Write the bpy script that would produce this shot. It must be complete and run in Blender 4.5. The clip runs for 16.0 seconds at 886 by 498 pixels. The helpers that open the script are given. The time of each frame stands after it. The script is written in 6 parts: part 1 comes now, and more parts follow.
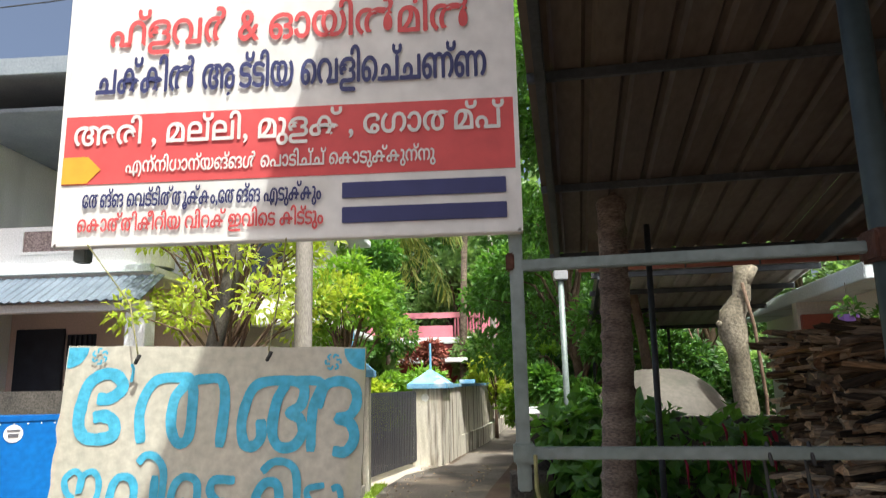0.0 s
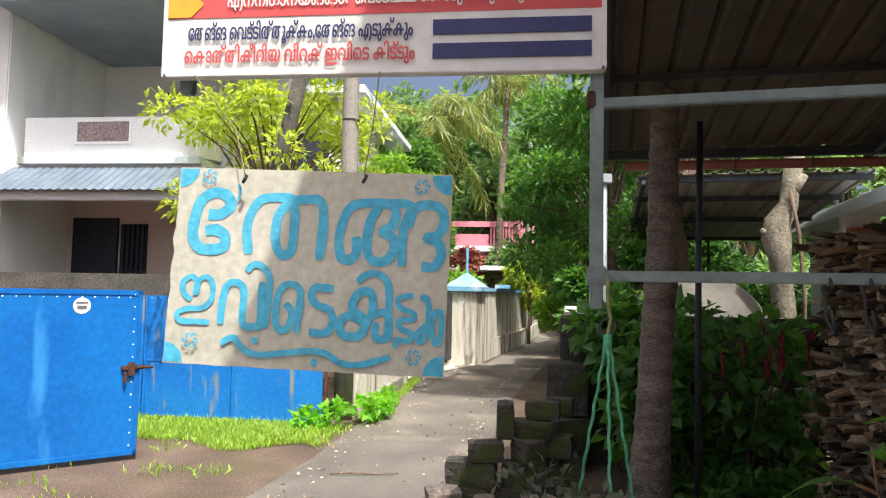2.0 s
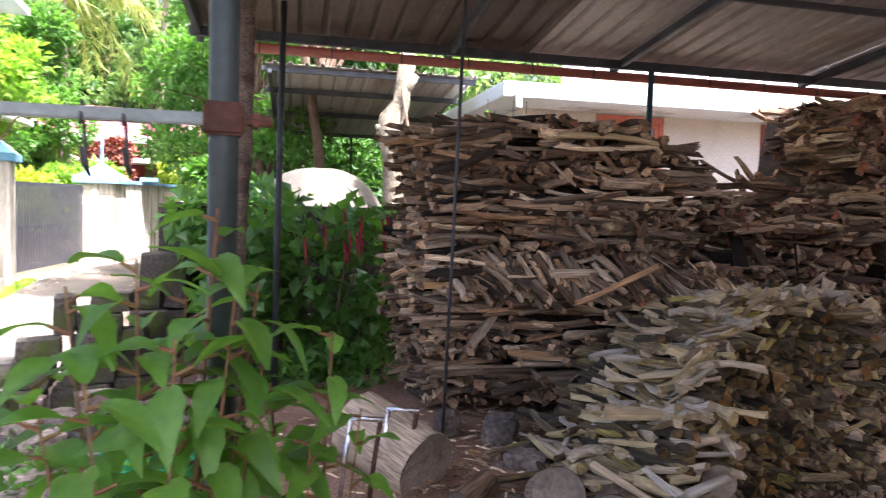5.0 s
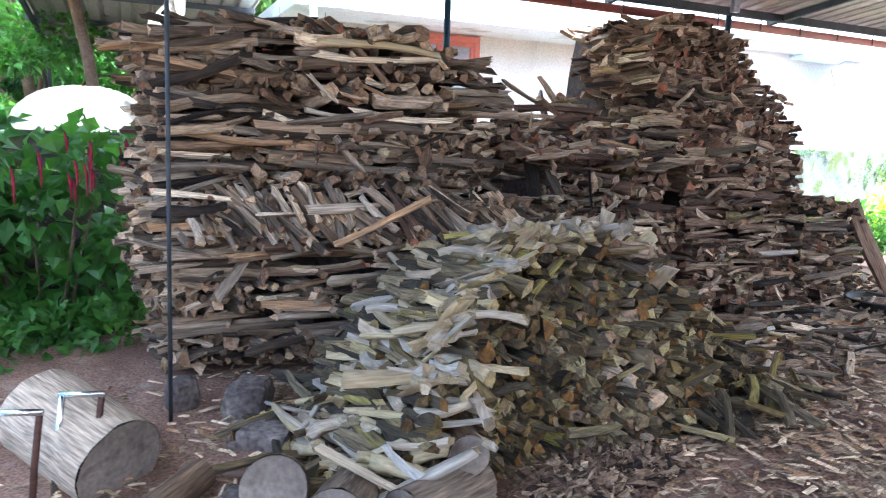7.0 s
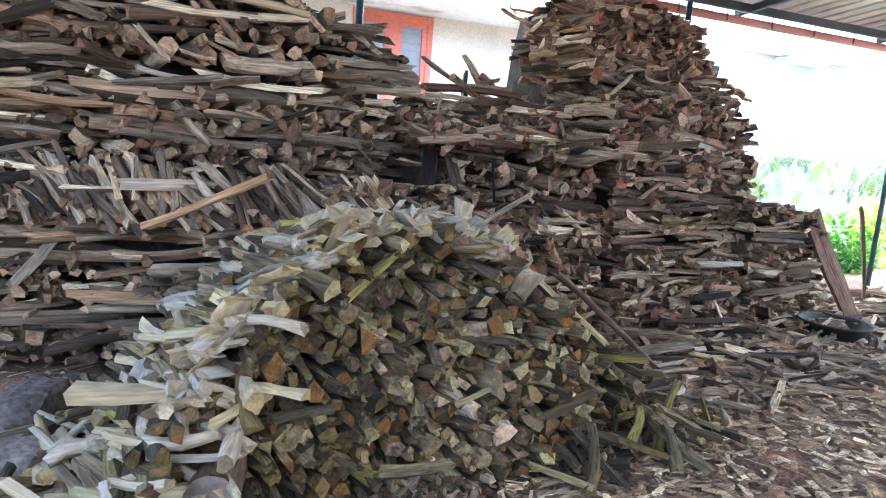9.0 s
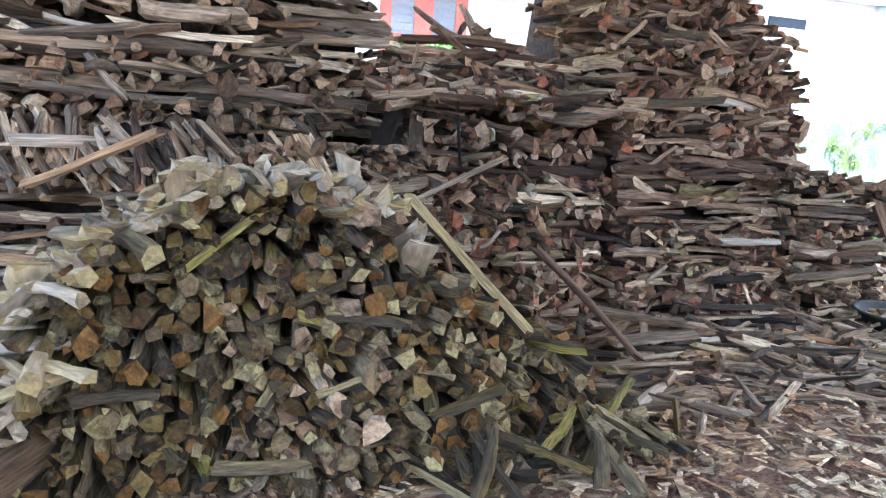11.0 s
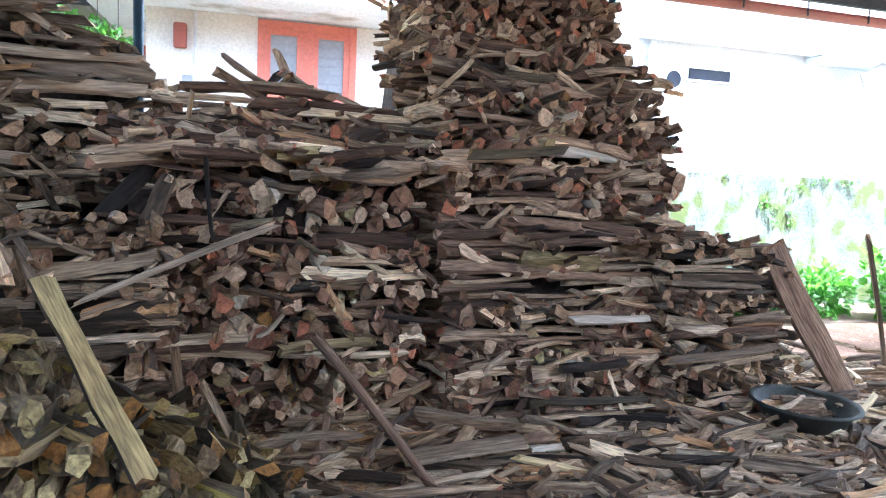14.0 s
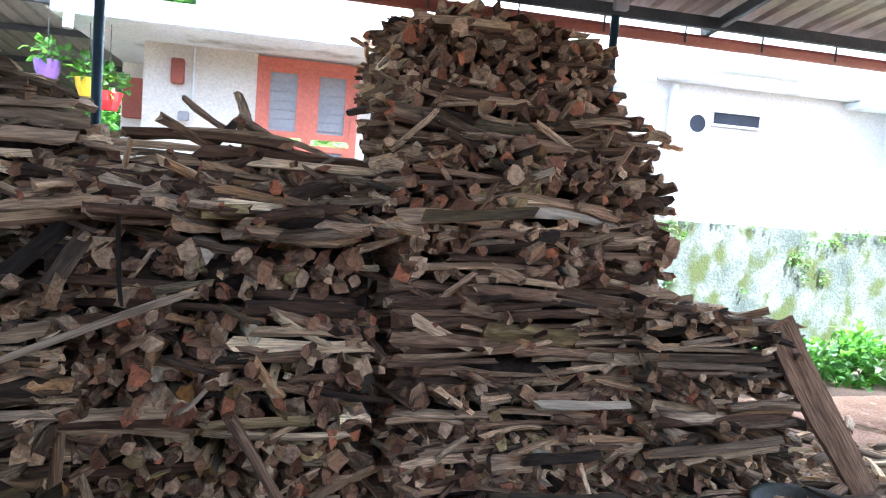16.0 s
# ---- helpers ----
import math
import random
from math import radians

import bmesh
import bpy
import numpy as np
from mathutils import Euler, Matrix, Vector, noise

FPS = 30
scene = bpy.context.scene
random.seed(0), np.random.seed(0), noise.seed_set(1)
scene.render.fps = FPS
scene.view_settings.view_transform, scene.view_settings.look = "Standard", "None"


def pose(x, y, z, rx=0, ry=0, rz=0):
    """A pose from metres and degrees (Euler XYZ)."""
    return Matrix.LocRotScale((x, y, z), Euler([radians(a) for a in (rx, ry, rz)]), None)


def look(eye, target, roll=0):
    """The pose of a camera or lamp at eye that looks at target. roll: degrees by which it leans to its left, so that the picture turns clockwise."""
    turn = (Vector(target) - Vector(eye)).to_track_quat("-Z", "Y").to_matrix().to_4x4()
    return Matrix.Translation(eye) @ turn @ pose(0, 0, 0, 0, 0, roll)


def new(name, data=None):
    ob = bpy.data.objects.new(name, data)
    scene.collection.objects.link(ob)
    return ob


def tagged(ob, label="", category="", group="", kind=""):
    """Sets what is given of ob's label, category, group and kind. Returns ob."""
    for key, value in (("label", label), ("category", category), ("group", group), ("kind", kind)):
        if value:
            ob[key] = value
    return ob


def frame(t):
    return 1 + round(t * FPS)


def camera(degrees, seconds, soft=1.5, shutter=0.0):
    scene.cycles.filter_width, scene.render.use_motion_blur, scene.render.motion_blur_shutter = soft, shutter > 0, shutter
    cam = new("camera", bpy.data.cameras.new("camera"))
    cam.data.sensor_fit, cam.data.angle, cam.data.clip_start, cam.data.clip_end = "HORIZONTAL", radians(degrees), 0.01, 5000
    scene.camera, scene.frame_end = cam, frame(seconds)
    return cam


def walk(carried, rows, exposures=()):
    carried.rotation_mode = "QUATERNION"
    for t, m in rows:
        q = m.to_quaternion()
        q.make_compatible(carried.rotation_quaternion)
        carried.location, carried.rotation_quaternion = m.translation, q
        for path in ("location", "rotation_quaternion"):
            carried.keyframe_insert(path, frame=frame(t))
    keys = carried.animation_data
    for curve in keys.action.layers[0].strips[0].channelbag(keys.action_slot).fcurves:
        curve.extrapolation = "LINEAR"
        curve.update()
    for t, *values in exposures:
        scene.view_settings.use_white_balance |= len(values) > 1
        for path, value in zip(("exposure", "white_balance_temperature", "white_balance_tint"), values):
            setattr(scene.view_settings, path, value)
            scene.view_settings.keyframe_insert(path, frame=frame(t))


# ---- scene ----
cam = camera(65.3, 16.0, soft=1.1, shutter=0.2)
PATH = [
    (0, (0.093, -0.039, 1.828), (-0.036, 1.921, 2.208), -1.2),
    (0.5, (0.049, -0.079, 1.761), (-0.100, 1.905, 1.968), 0.0),
    (1, (0.011, -0.102, 1.701), (-0.229, 1.878, 1.848), 0.9),
    (1.5, (0.007, -0.098, 1.655), (-0.25, 1.883, 1.748), 0.8),
    (2, (-0.003, -0.126, 1.647), (-0.235, 1.856, 1.775), 1.1),
    (2.5, (-0.007, -0.13, 1.641), (-0.274, 1.85, 1.744), 0.9),
    (3, (0.037, -0.153, 1.626), (-0.205, 1.829, 1.749), 1.4),
    (3.5, (0.184, -0.239, 1.594), (-0.059, 1.746, 1.594), 2.4),
    (3.8, (0.286, -0.352, 1.579), (0.197, 1.645, 1.511), 3.0),
    (4, (0.416, -0.297, 1.571), (0.507, 1.699, 1.498), 2.2),
    (4.5, (0.605, -0.234, 1.56), (0.978, 1.725, 1.411), 0.7),
    (5, (0.803, -0.075, 1.553), (1.449, 1.813, 1.417), 1.9),
    (5.2, (0.869, -0.003, 1.55), (1.625, 1.842, 1.391), 1.7),
    (7.3, (1.807, 0.362, 1.52), (2.877, 2.018, 1.184), 3.9),
    (7.5, (1.909, 0.347, 1.502), (2.976, 2.005, 1.17), 6.8),
    (8, (2.138, 0.333, 1.491), (3.147, 2.017, 1.111), 5.5),
    (8.5, (2.392, 0.397, 1.515), (3.4, 2.088, 1.161), 6.0),
    (8.7, (2.502, 0.44, 1.484), (3.524, 2.126, 1.149), 5.1),
    (10.8, (3.555, 0.528, 1.396), (4.305, 2.346, 1.031), 3.5),
    (11, (3.638, 0.503, 1.398), (4.37, 2.316, 0.978), 4.1),
    (11.5, (3.826, 0.548, 1.362), (4.54, 2.355, 0.889), 3.1),
    (12, (4.067, 0.63, 1.33), (4.854, 2.424, 0.928), 4.3),
    (12.5, (4.319, 0.69, 1.336), (5.016, 2.513, 0.899), 4.2),
    (13, (4.538, 0.706, 1.375), (5.241, 2.532, 0.964), 2.7),
    (13.5, (4.765, 0.864, 1.377), (5.535, 2.672, 1.008), 5.3),
    (14, (4.963, 0.862, 1.388), (5.71, 2.704, 1.16), 2.8),
    (14.5, (5.116, 0.949, 1.553), (5.827, 2.803, 1.312), 1.1),
    (15, (5.256, 1.052, 1.56), (5.995, 2.904, 1.404), 3.7),
    (15.5, (5.369, 1.121, 1.561), (6.113, 2.973, 1.424), 4.3),
    (16, (5.498, 1.093, 1.565), (6.13, 2.985, 1.414), 4.3),
]
EXPOSURES = [(0.0, 0.68, 6200, 4), (3.3, 0.72, 6250, 10), (4.2, 1.0, 6300, 12), (5.2, 2.8, 5700, 17), (7.3, 3.55, 4900, 2), (11.0, 3.95, 4800, 0), (13.8, 3.9, 4850, 0), (14.6, 3.1, 5000, 3), (15.2, 3.2, 5050, 3), (16.0, 3.25, 5050, 3)]
walk(cam, [(t, look(eye, target, roll)) for t, eye, target, roll in PATH], EXPOSURES)

# ---- light ----
SUN_TO = Vector((0.28, -0.42, 1.0)).normalized()
world = bpy.data.worlds.new("world")
scene.world = world
world.use_nodes = True
wn = world.node_tree.nodes
sky = wn.new("ShaderNodeTexSky")
sky.sky_type, sky.sun_disc = "NISHITA", False
sky.sun_elevation = math.asin(SUN_TO.z)
sky.sun_rotation = math.atan2(SUN_TO.x, SUN_TO.y)
sky.dust_density, sky.air_density, sky.ozone_density = 9.0, 0.6, 0.4
wn["Background"].inputs["Strength"].default_value = 0.15
world.node_tree.links.new(sky.outputs["Color"], wn["Background"].inputs["Color"])
sun = new("sun", bpy.data.lights.new("sun", "SUN"))
sun.data.energy, sun.data.angle, sun.data.color = 4.0, radians(0.6), (1.0, 0.95, 0.86)
sun.matrix_world = look(SUN_TO * 30, (0, 0, 0))


# ---- materials ----
def mat(name, stops, scale=6.0, rough=0.8, bump=0.3, fine=60.0, stretch=(1, 1, 1), metal=0.0, vary=0.0, pick=False, spec=0.4, detail=6.0,
        stain=None, clear=0.0, wood=False):
    """Noise-driven colour over stops; vary: brightness change from piece to piece; pick: the piece itself picks its colour;
    wood: the grain follows each piece."""
    m = bpy.data.materials.new(name)
    m.use_nodes = True
    nt = m.node_tree
    n, l = nt.nodes, nt.links
    bs = n["Principled BSDF"]
    tc = n.new("ShaderNodeTexCoord")
    mp = n.new("ShaderNodeMapping")
    mp.inputs["Scale"].default_value = stretch
    if wood:
        at = n.new("ShaderNodeAttribute")
        at.attribute_name = "grain"
        l.new(at.outputs["Vector"], mp.inputs["Vector"])
    else:
        l.new(tc.outputs["Object"], mp.inputs["Vector"])
    oi, ge = n.new("ShaderNodeObjectInfo"), n.new("ShaderNodeNewGeometry")
    add = n.new("ShaderNodeMath")
    add.operation = "ADD"
    l.new(oi.outputs["Random"], add.inputs[0])
    l.new(ge.outputs["Random Per Island"], add.inputs[1])
    fr = n.new("ShaderNodeMath")
    fr.operation = "FRACT"
    l.new(add.outputs[0], fr.inputs[0])
    no = n.new("ShaderNodeTexNoise")
    no.noise_dimensions = "4D"
    no.inputs["Scale"].default_value, no.inputs["Detail"].default_value = scale, detail
    l.new(mp.outputs[0], no.inputs["Vector"])
    wmul = n.new("ShaderNodeMath")
    wmul.operation = "MULTIPLY"
    wmul.inputs[1].default_value = 20.0
    l.new(fr.outputs[0], wmul.inputs[0])
    l.new(wmul.outputs[0], no.inputs["W"])
    nf = n.new("ShaderNodeTexNoise")
    nf.inputs["Scale"].default_value, nf.inputs["Detail"].default_value = fine, 4.0
    l.new(mp.outputs[0], nf.inputs["Vector"])
    ramp = n.new("ShaderNodeValToRGB")
    el = ramp.color_ramp.elements
    while len(el) < len(stops):
        el.new(0.5)
    for i, c in enumerate(stops):
        el[i].position = (0.0 if len(stops) == 1 else i / (len(stops) - 1)) if pick else 0.3 + 0.4 * i / max(1, len(stops) - 1)
        el[i].color = (*c, 1)
    if pick:
        mixv = n.new("ShaderNodeMath")
        mixv.operation = "MULTIPLY_ADD"
        mixv.inputs[1].default_value, mixv.inputs[2].default_value = 0.35, -0.17
        l.new(no.outputs["Fac"], mixv.inputs[0])
        s2 = n.new("ShaderNodeMath")
        s2.operation = "ADD"
        l.new(mixv.outputs[0], s2.inputs[0])
        l.new(fr.outputs[0], s2.inputs[1])
        l.new(s2.outputs[0], ramp.inputs[0])
    else:
        l.new(no.outputs["Fac"], ramp.inputs[0])
    hsv = n.new("ShaderNodeHueSaturation")
    l.new(ramp.outputs[0], hsv.inputs["Color"])
    val = n.new("ShaderNodeMapRange")
    val.inputs["To Min"].default_value, val.inputs["To Max"].default_value = 1 - vary, 1 + vary
    l.new(fr.outputs[0], val.inputs["Value"])
    fv = n.new("ShaderNodeMapRange")
    fv.inputs["From Min"].default_value, fv.inputs["From Max"].default_value = 0.3, 0.7
    fv.inputs["To Min"].default_value, fv.inputs["To Max"].default_value = 1 - 0.5 * min(1, bump + 0.15), 1 + 0.5 * min(1, bump + 0.15)
    l.new(nf.outputs["Fac"], fv.inputs["Value"])
    vm = n.new("ShaderNodeMath")
    vm.operation = "MULTIPLY"
    l.new(val.outputs[0], vm.inputs[0])
    l.new(fv.outputs[0], vm.inputs[1])
    l.new(vm.outputs[0], hsv.inputs["Value"])
    col = hsv.outputs[0]
    if stain:
        # stain: (colour, scale, stretch, threshold)
        m2 = n.new("ShaderNodeMapping")
        m2.inputs["Scale"].default_value = stain[2]
        l.new(tc.outputs["Object"], m2.inputs["Vector"])
        ns = n.new("ShaderNodeTexNoise")
        ns.inputs["Scale"].default_value, ns.inputs["Detail"].default_value = stain[1], 8.0
        l.new(m2.outputs[0], ns.inputs["Vector"])
        sr = n.new("ShaderNodeMapRange")
        sr.inputs["From Min"].default_value, sr.inputs["From Max"].default_value = stain[3], stain[3] + 0.14
        l.new(ns.outputs["Fac"], sr.inputs["Value"])
        mx = n.new("ShaderNodeMix")
        mx.data_type = "RGBA"
        l.new(sr.outputs[0], mx.inputs["Factor"])
        l.new(col, mx.inputs["A"])
        mx.inputs["B"].default_value = (*stain[0], 1)
        col = mx.outputs["Result"]
    l.new(col, bs.inputs["Base Color"])
    bs.inputs["Roughness"].default_value, bs.inputs["Metallic"].default_value = rough, metal
    bs.inputs["Specular IOR Level"].default_value = spec
    if bump:
        b = n.new("ShaderNodeBump")
        b.inputs["Strength"].default_value, b.inputs["Distance"].default_value = min(1, bump), 0.01
        l.new(nf.outputs["Fac"], b.inputs["Height"])
        l.new(b.outputs[0], bs.inputs["Normal"])
    if clear:
        bs.inputs["Transmission Weight"].default_value = clear
    return m


def leafmat(name, a, b, glow=0.35):
    """A leaf: two greens, some light coming through."""
    m = mat(name, [a, b], scale=9, rough=0.45, bump=0.1, fine=40, vary=0.35, spec=0.5)
    n, l = m.node_tree.nodes, m.node_tree.links
    tr = n.new("ShaderNodeBsdfTranslucent")
    tr.inputs["Color"].default_value = (min(1, b[0] * 2.2), min(1, b[1] * 2.2), b[2] * 1.2, 1)
    mx = n.new("ShaderNodeMixShader")
    mx.inputs[0].default_value = glow
    l.new(n["Principled BSDF"].outputs[0], mx.inputs[1])
    l.new(tr.outputs[0], mx.inputs[2])
    l.new(mx.outputs[0], n["Material Output"].inputs["Surface"])
    return m


LONG, ROUND = (0.35, 4, 4), (4, 4, 4)
M = {
    "bark": mat("weathered_bark", [(.019, .013, .009), (.118, .082, .051), (.312, .237, .162), (.057, .036, .021), (.470, .369, .258), (.172, .109, .061), (.036, .024, .014)], 7, .9, .9, 26, LONG, vary=.4, pick=True, wood=True),
    "split": mat("split_wood", [(.232, .149, .083), (.622, .457, .281), (.117, .068, .035), (.869, .698, .461), (.360, .205, .091), (.232, .163, .102)], 8, .8, .9, 30, LONG, vary=.4, pick=True, wood=True),
    "end": mat("sawn_end", [(.099, .058, .031), (.413, .264, .145), (.161, .081, .041), (.598, .416, .249), (.060, .037, .022), (.250, .151, .079)], 9, .85, .45, 26, ROUND, vary=.4, pick=True, wood=True),
    "fresh": mat("fresh_split_wood", [(.450, .350, .221), (.326, .236, .127), (.536, .456, .327), (.380, .281, .112), (.181, .131, .082)], 8, .75, .45, 18, LONG, vary=.25, pick=True, wood=True),
    "blond": mat("peeled_blond_wood", [(.516, .442, .330), (.580, .515, .414), (.419, .326, .206), (.487, .385, .200), (.367, .294, .210)], 8, .7, .45, 18, LONG, vary=.25, pick=True, wood=True),
    # yellow set, darkened: the heap front's shade is partly in these three colours
    "ysplit": mat("yellow_split_wood", [(.309, .217, .073), (.110, .076, .034), (.448, .346, .156), (.054, .039, .022), (.312, .246, .059)], 8, .8, .9, 30, LONG, vary=.35, pick=True, wood=True),
    "yend": mat("yellow_sawn_end", [(.131, .071, .021), (.336, .227, .069), (.040, .026, .015), (.255, .125, .027), (.020, .014, .009), (.405, .322, .145), (.068, .044, .024), (.198, .141, .067)], 9, .85, .45, 26, ROUND, vary=.45, pick=True, wood=True),
    "ybark": mat("young_bark", [(.062, .047, .029), (.157, .119, .063), (.030, .024, .017), (.268, .203, .106), (.096, .075, .045)], 7, .9, .9, 26, LONG, vary=.4, pick=True, wood=True),
    "rbark": mat("red_bark", [(.025, .015, .011), (.149, .081, .046), (.333, .218, .138), (.064, .035, .021), (.223, .137, .080), (.493, .363, .233), (.035, .022, .015)], 7, .9, .9, 26, LONG, vary=.4, pick=True, wood=True),
    "rend": mat("red_sawn_end", [(.228, .103, .056), (.421, .240, .136), (.101, .045, .027), (.542, .384, .242), (.067, .038, .025), (.337, .126, .062)], 9, .85, .45, 26, ROUND, vary=.4, pick=True, wood=True),
    "disc": mat("weathered_sawn_disc", [(.120, .090, .068), (.195, .158, .124), (.255, .210, .165)], 5, .9, .35, 40, vary=.15, stain=((.090, .064, .045), 7, (1, 1, 1), .55)),
    # near-black on purpose: the shade between the logs is put into this colour
    "core": mat("gap_shade_fill", [(.03, .02, .015), (.07, .05, .035)], 9, .95, 1, 30, vary=.1),
    "soil": mat("red_soil", [(.066, .043, .031), (.105, .072, .053), (.148, .105, .078)], 1.6, .95, 1, 45, stain=((.094, .078, .039), .6, (1, 1, 1), .56)),
    "floor": mat("chip_strewn_soil", [(.171, .094, .061), (.260, .154, .103), (.348, .223, .155)], 2.5, .95, 1, 60, stain=((.392, .301, .232), 9, (1, 1, 1), .6)),
    "road": mat("worn_asphalt", [(.085, .075, .066), (.135, .12, .104), (.2, .175, .15)], .9, .92, .7, 120, stain=((.34, .28, .22), .5, (1, 1, 1), .56)),
    "apron": mat("sunlit_concrete", [(.42, .37, .31), (.55, .49, .41)], 1.2, .9, .4, 60),
    "white": mat("white_paint", [(.72, .73, .75), (.8, .8, .81)], 1.2, .7, .08, 40, stain=((.55, .55, .56), .7, (1, 1, .3), .6)),
    "cream": mat("cream_paint", [(.74, .7, .62), (.82, .78, .7)], 1.2, .7, .08, 40, stain=((.5, .44, .36), .9, (1, 1, .3), .64)),
    "pinkwall": mat("pale_pink_paint", [(.6, .45, .41), (.68, .53, .48)], 1, .75, .06, 40),
    "slab": mat("pale_blue_slab", [(.62, .7, .74), (.72, .78, .8)], 2, .75, .15, 40, stain=((.25, .24, .2), 1.4, (1, 1, .5), .57)),
    "bluegate": mat("blue_enamel", [(.006, .1, .37), (.01, .155, .48)], 1.1, .38, .12, 20, stain=((.05, .27, .62), 1.6, (2, 2, .4), .6)),
    "bluerust": mat("rust_stained_blue", [(.008, .13, .47), (.02, .2, .55)], 1.2, .45, .15, 20, stain=((.3, .28, .1), 2.2, (3, 3, .5), .6)),
    "stain": mat("rain_streaked_plaster", [(.5, .46, .38), (.68, .64, .56), (.42, .36, .28)], 2.5, .9, .3, 50, (3, 3, .35), stain=((.13, .1, .075), 1.6, (4, 4, .22), .52)),
    "darkconc": mat("blackened_concrete", [(.055, .05, .045), (.11, .1, .085)], 3, .95, .6, 40),
    "poleconc": mat("grey_concrete", [(.22, .2, .18), (.3, .275, .245)], 2, .9, .4, 50, (2, 2, .4), stain=((.14, .11, .09), 2, (3, 3, .4), .58)),
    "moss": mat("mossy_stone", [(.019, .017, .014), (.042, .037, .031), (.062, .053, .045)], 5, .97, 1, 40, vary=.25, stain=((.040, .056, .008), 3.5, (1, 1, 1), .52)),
    "mosswall": mat("algae_wall", [(.05, .06, .052), (.105, .115, .1), (.17, .18, .16)], 3, .95, .6, 40, stain=((.05, .06, .014), 5, (1, 1, .8), .5)),
    "rubble": mat("rubble_stone", [(.06, .05, .045), (.16, .13, .11), (.24, .2, .17)], 5, .95, 1, 30, vary=.35, stain=((.06, .085, .02), 4, (1, 1, 1), .6)),
    "galv": mat("grey_green_tube", [(.16, .2, .19), (.24, .28, .27)], 4, .5, .15, 40, metal=.3, stain=((.16, .06, .03), 5, (1, 1, 1), .68)),
    "post": mat("green_grey_post", [(.030, .042, .042), (.051, .069, .066)], 4, .5, .15, 40, metal=.3, stain=((.072, .036, .024), 4, (1, 1, 1), .68)),
    "steel": mat("dark_steel", [(.035, .04, .045), (.075, .08, .085)], 5, .55, .2, 40, metal=.4),
    "bluepole": mat("dark_blue_post", [(.03, .06, .085), (.05, .09, .12)], 4, .5, .15, 40, metal=.2),
    "rust": mat("rusty_steel", [(.05, .024, .017), (.11, .047, .03)], 12, .8, .4, 60, metal=.2),
    "chrome": mat("bare_steel_bar", [(.55, .55, .55), (.7, .7, .7)], 9, .25, .1, 60, metal=.9),
    "sheet": mat("metal_sheet_underside", [(.3, .285, .26), (.4, .38, .34)], 1.2, .6, .15, 30, (1, .3, 1), metal=.15, stain=((.2, .15, .11), 1.3, (1, .4, 1), .58)),
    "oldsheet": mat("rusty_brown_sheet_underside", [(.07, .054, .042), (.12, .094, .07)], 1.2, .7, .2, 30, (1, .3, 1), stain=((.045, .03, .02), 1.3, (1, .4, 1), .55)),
    "gutter": mat("red_brown_gutter", [(.24, .07, .05), (.34, .1, .07)], 3, .5, .15, 40),
    "trunk": mat("palm_trunk", [(.09, .065, .05), (.17, .13, .1), (.24, .19, .15)], 4, .95, .9, 36, (1, 1, 3), stain=((.1, .11, .06), 3, (1, 1, 1), .62)),
    # pale bark toned down; the shade over the stump is in its colour
    "pale": mat("shaded_lichened_bark", [(.14, .12, .085), (.25, .22, .165)], 4, .95, .8, 30, stain=((.12, .11, .06), 4, (1, 1, 1), .56)),
    # darker than the cloth itself: missing tree shade is put into the colour
    "tarp": mat("shaded_faded_tarpaulin", [(.068, .061, .051), (.109, .099, .082)], 1.5, .75, .25, 20, stain=((.054, .056, .041), 2, (1, 1, 1), .54)),
    "tilered": mat("clay_red", [(.3, .09, .07), (.4, .14, .1)], 3, .8, .2, 40),
    "pink": mat("pink_paint", [(.62, .2, .26), (.72, .28, .34)], 1, .8, .05, 30),
    "darkred": mat("dark_red_paint", [(.2, .035, .04), (.28, .06, .06)], 1, .8, .05, 30),
    "tileblue": mat("slate_blue_tile", [(.1, .13, .17), (.17, .21, .26)], 3, .5, .2, 30),
    "eave": mat("grey_eave", [(.2, .24, .28), (.28, .32, .36)], 2, .7, .1, 30),
    "door": mat("dark_door", [(.012, .014, .025), (.025, .028, .045)], 4, .4, .1, 30),
    "carve": mat("carved_panel", [(.22, .17, .17), (.3, .24, .24)], 20, .9, .8, 40),
    "salmon": mat("salmon_window_paint", [(.58, .17, .115), (.66, .22, .15)], 3, .5, .08, 30),
    "brownwin": mat("brown_window_paint", [(.3, .08, .05), (.38, .11, .07)], 3, .5, .08, 30),
    "slat": mat("grey_window_pane", [(.3, .31, .33), (.4, .41, .43)], 3, .35, .05, 30),
    "signwhite": mat("sign_vinyl", [(.72, .71, .69), (.77, .76, .74)], 2, .5, .03, 20, stain=((.6, .58, .54), 3, (1, 1, 1), .66)),
    "signred": mat("sign_red", [(.62, .08, .085), (.66, .1, .1)], 2, .5, .02, 20),
    "signblue": mat("sign_navy", [(.035, .04, .13), (.045, .05, .16)], 2, .5, .02, 20),
    "signor": mat("sign_orange", [(.72, .36, .03), (.76, .4, .05)], 2, .5, .02, 20),
    "board": mat("aged_board", [(.42, .41, .33), (.5, .48, .4), (.56, .53, .45)], 3, .8, .15, 50, stain=((.42, .42, .26), 2.5, (2, 2, .5), .6)),
    "cyan": mat("sky_blue_paint", [(.06, .38, .58), (.1, .45, .64)], 10, .6, .25, 60),
    "capblue": mat("blue_cap_paint", [(.13, .33, .55), (.25, .47, .66)], 4, .8, .15, 40, stain=((.5, .6, .68), 3, (1, 1, 1), .56)),
    "black": mat("charcoal_gate", [(.035, .035, .045), (.055, .055, .065)], 3, .5, .05, 30),
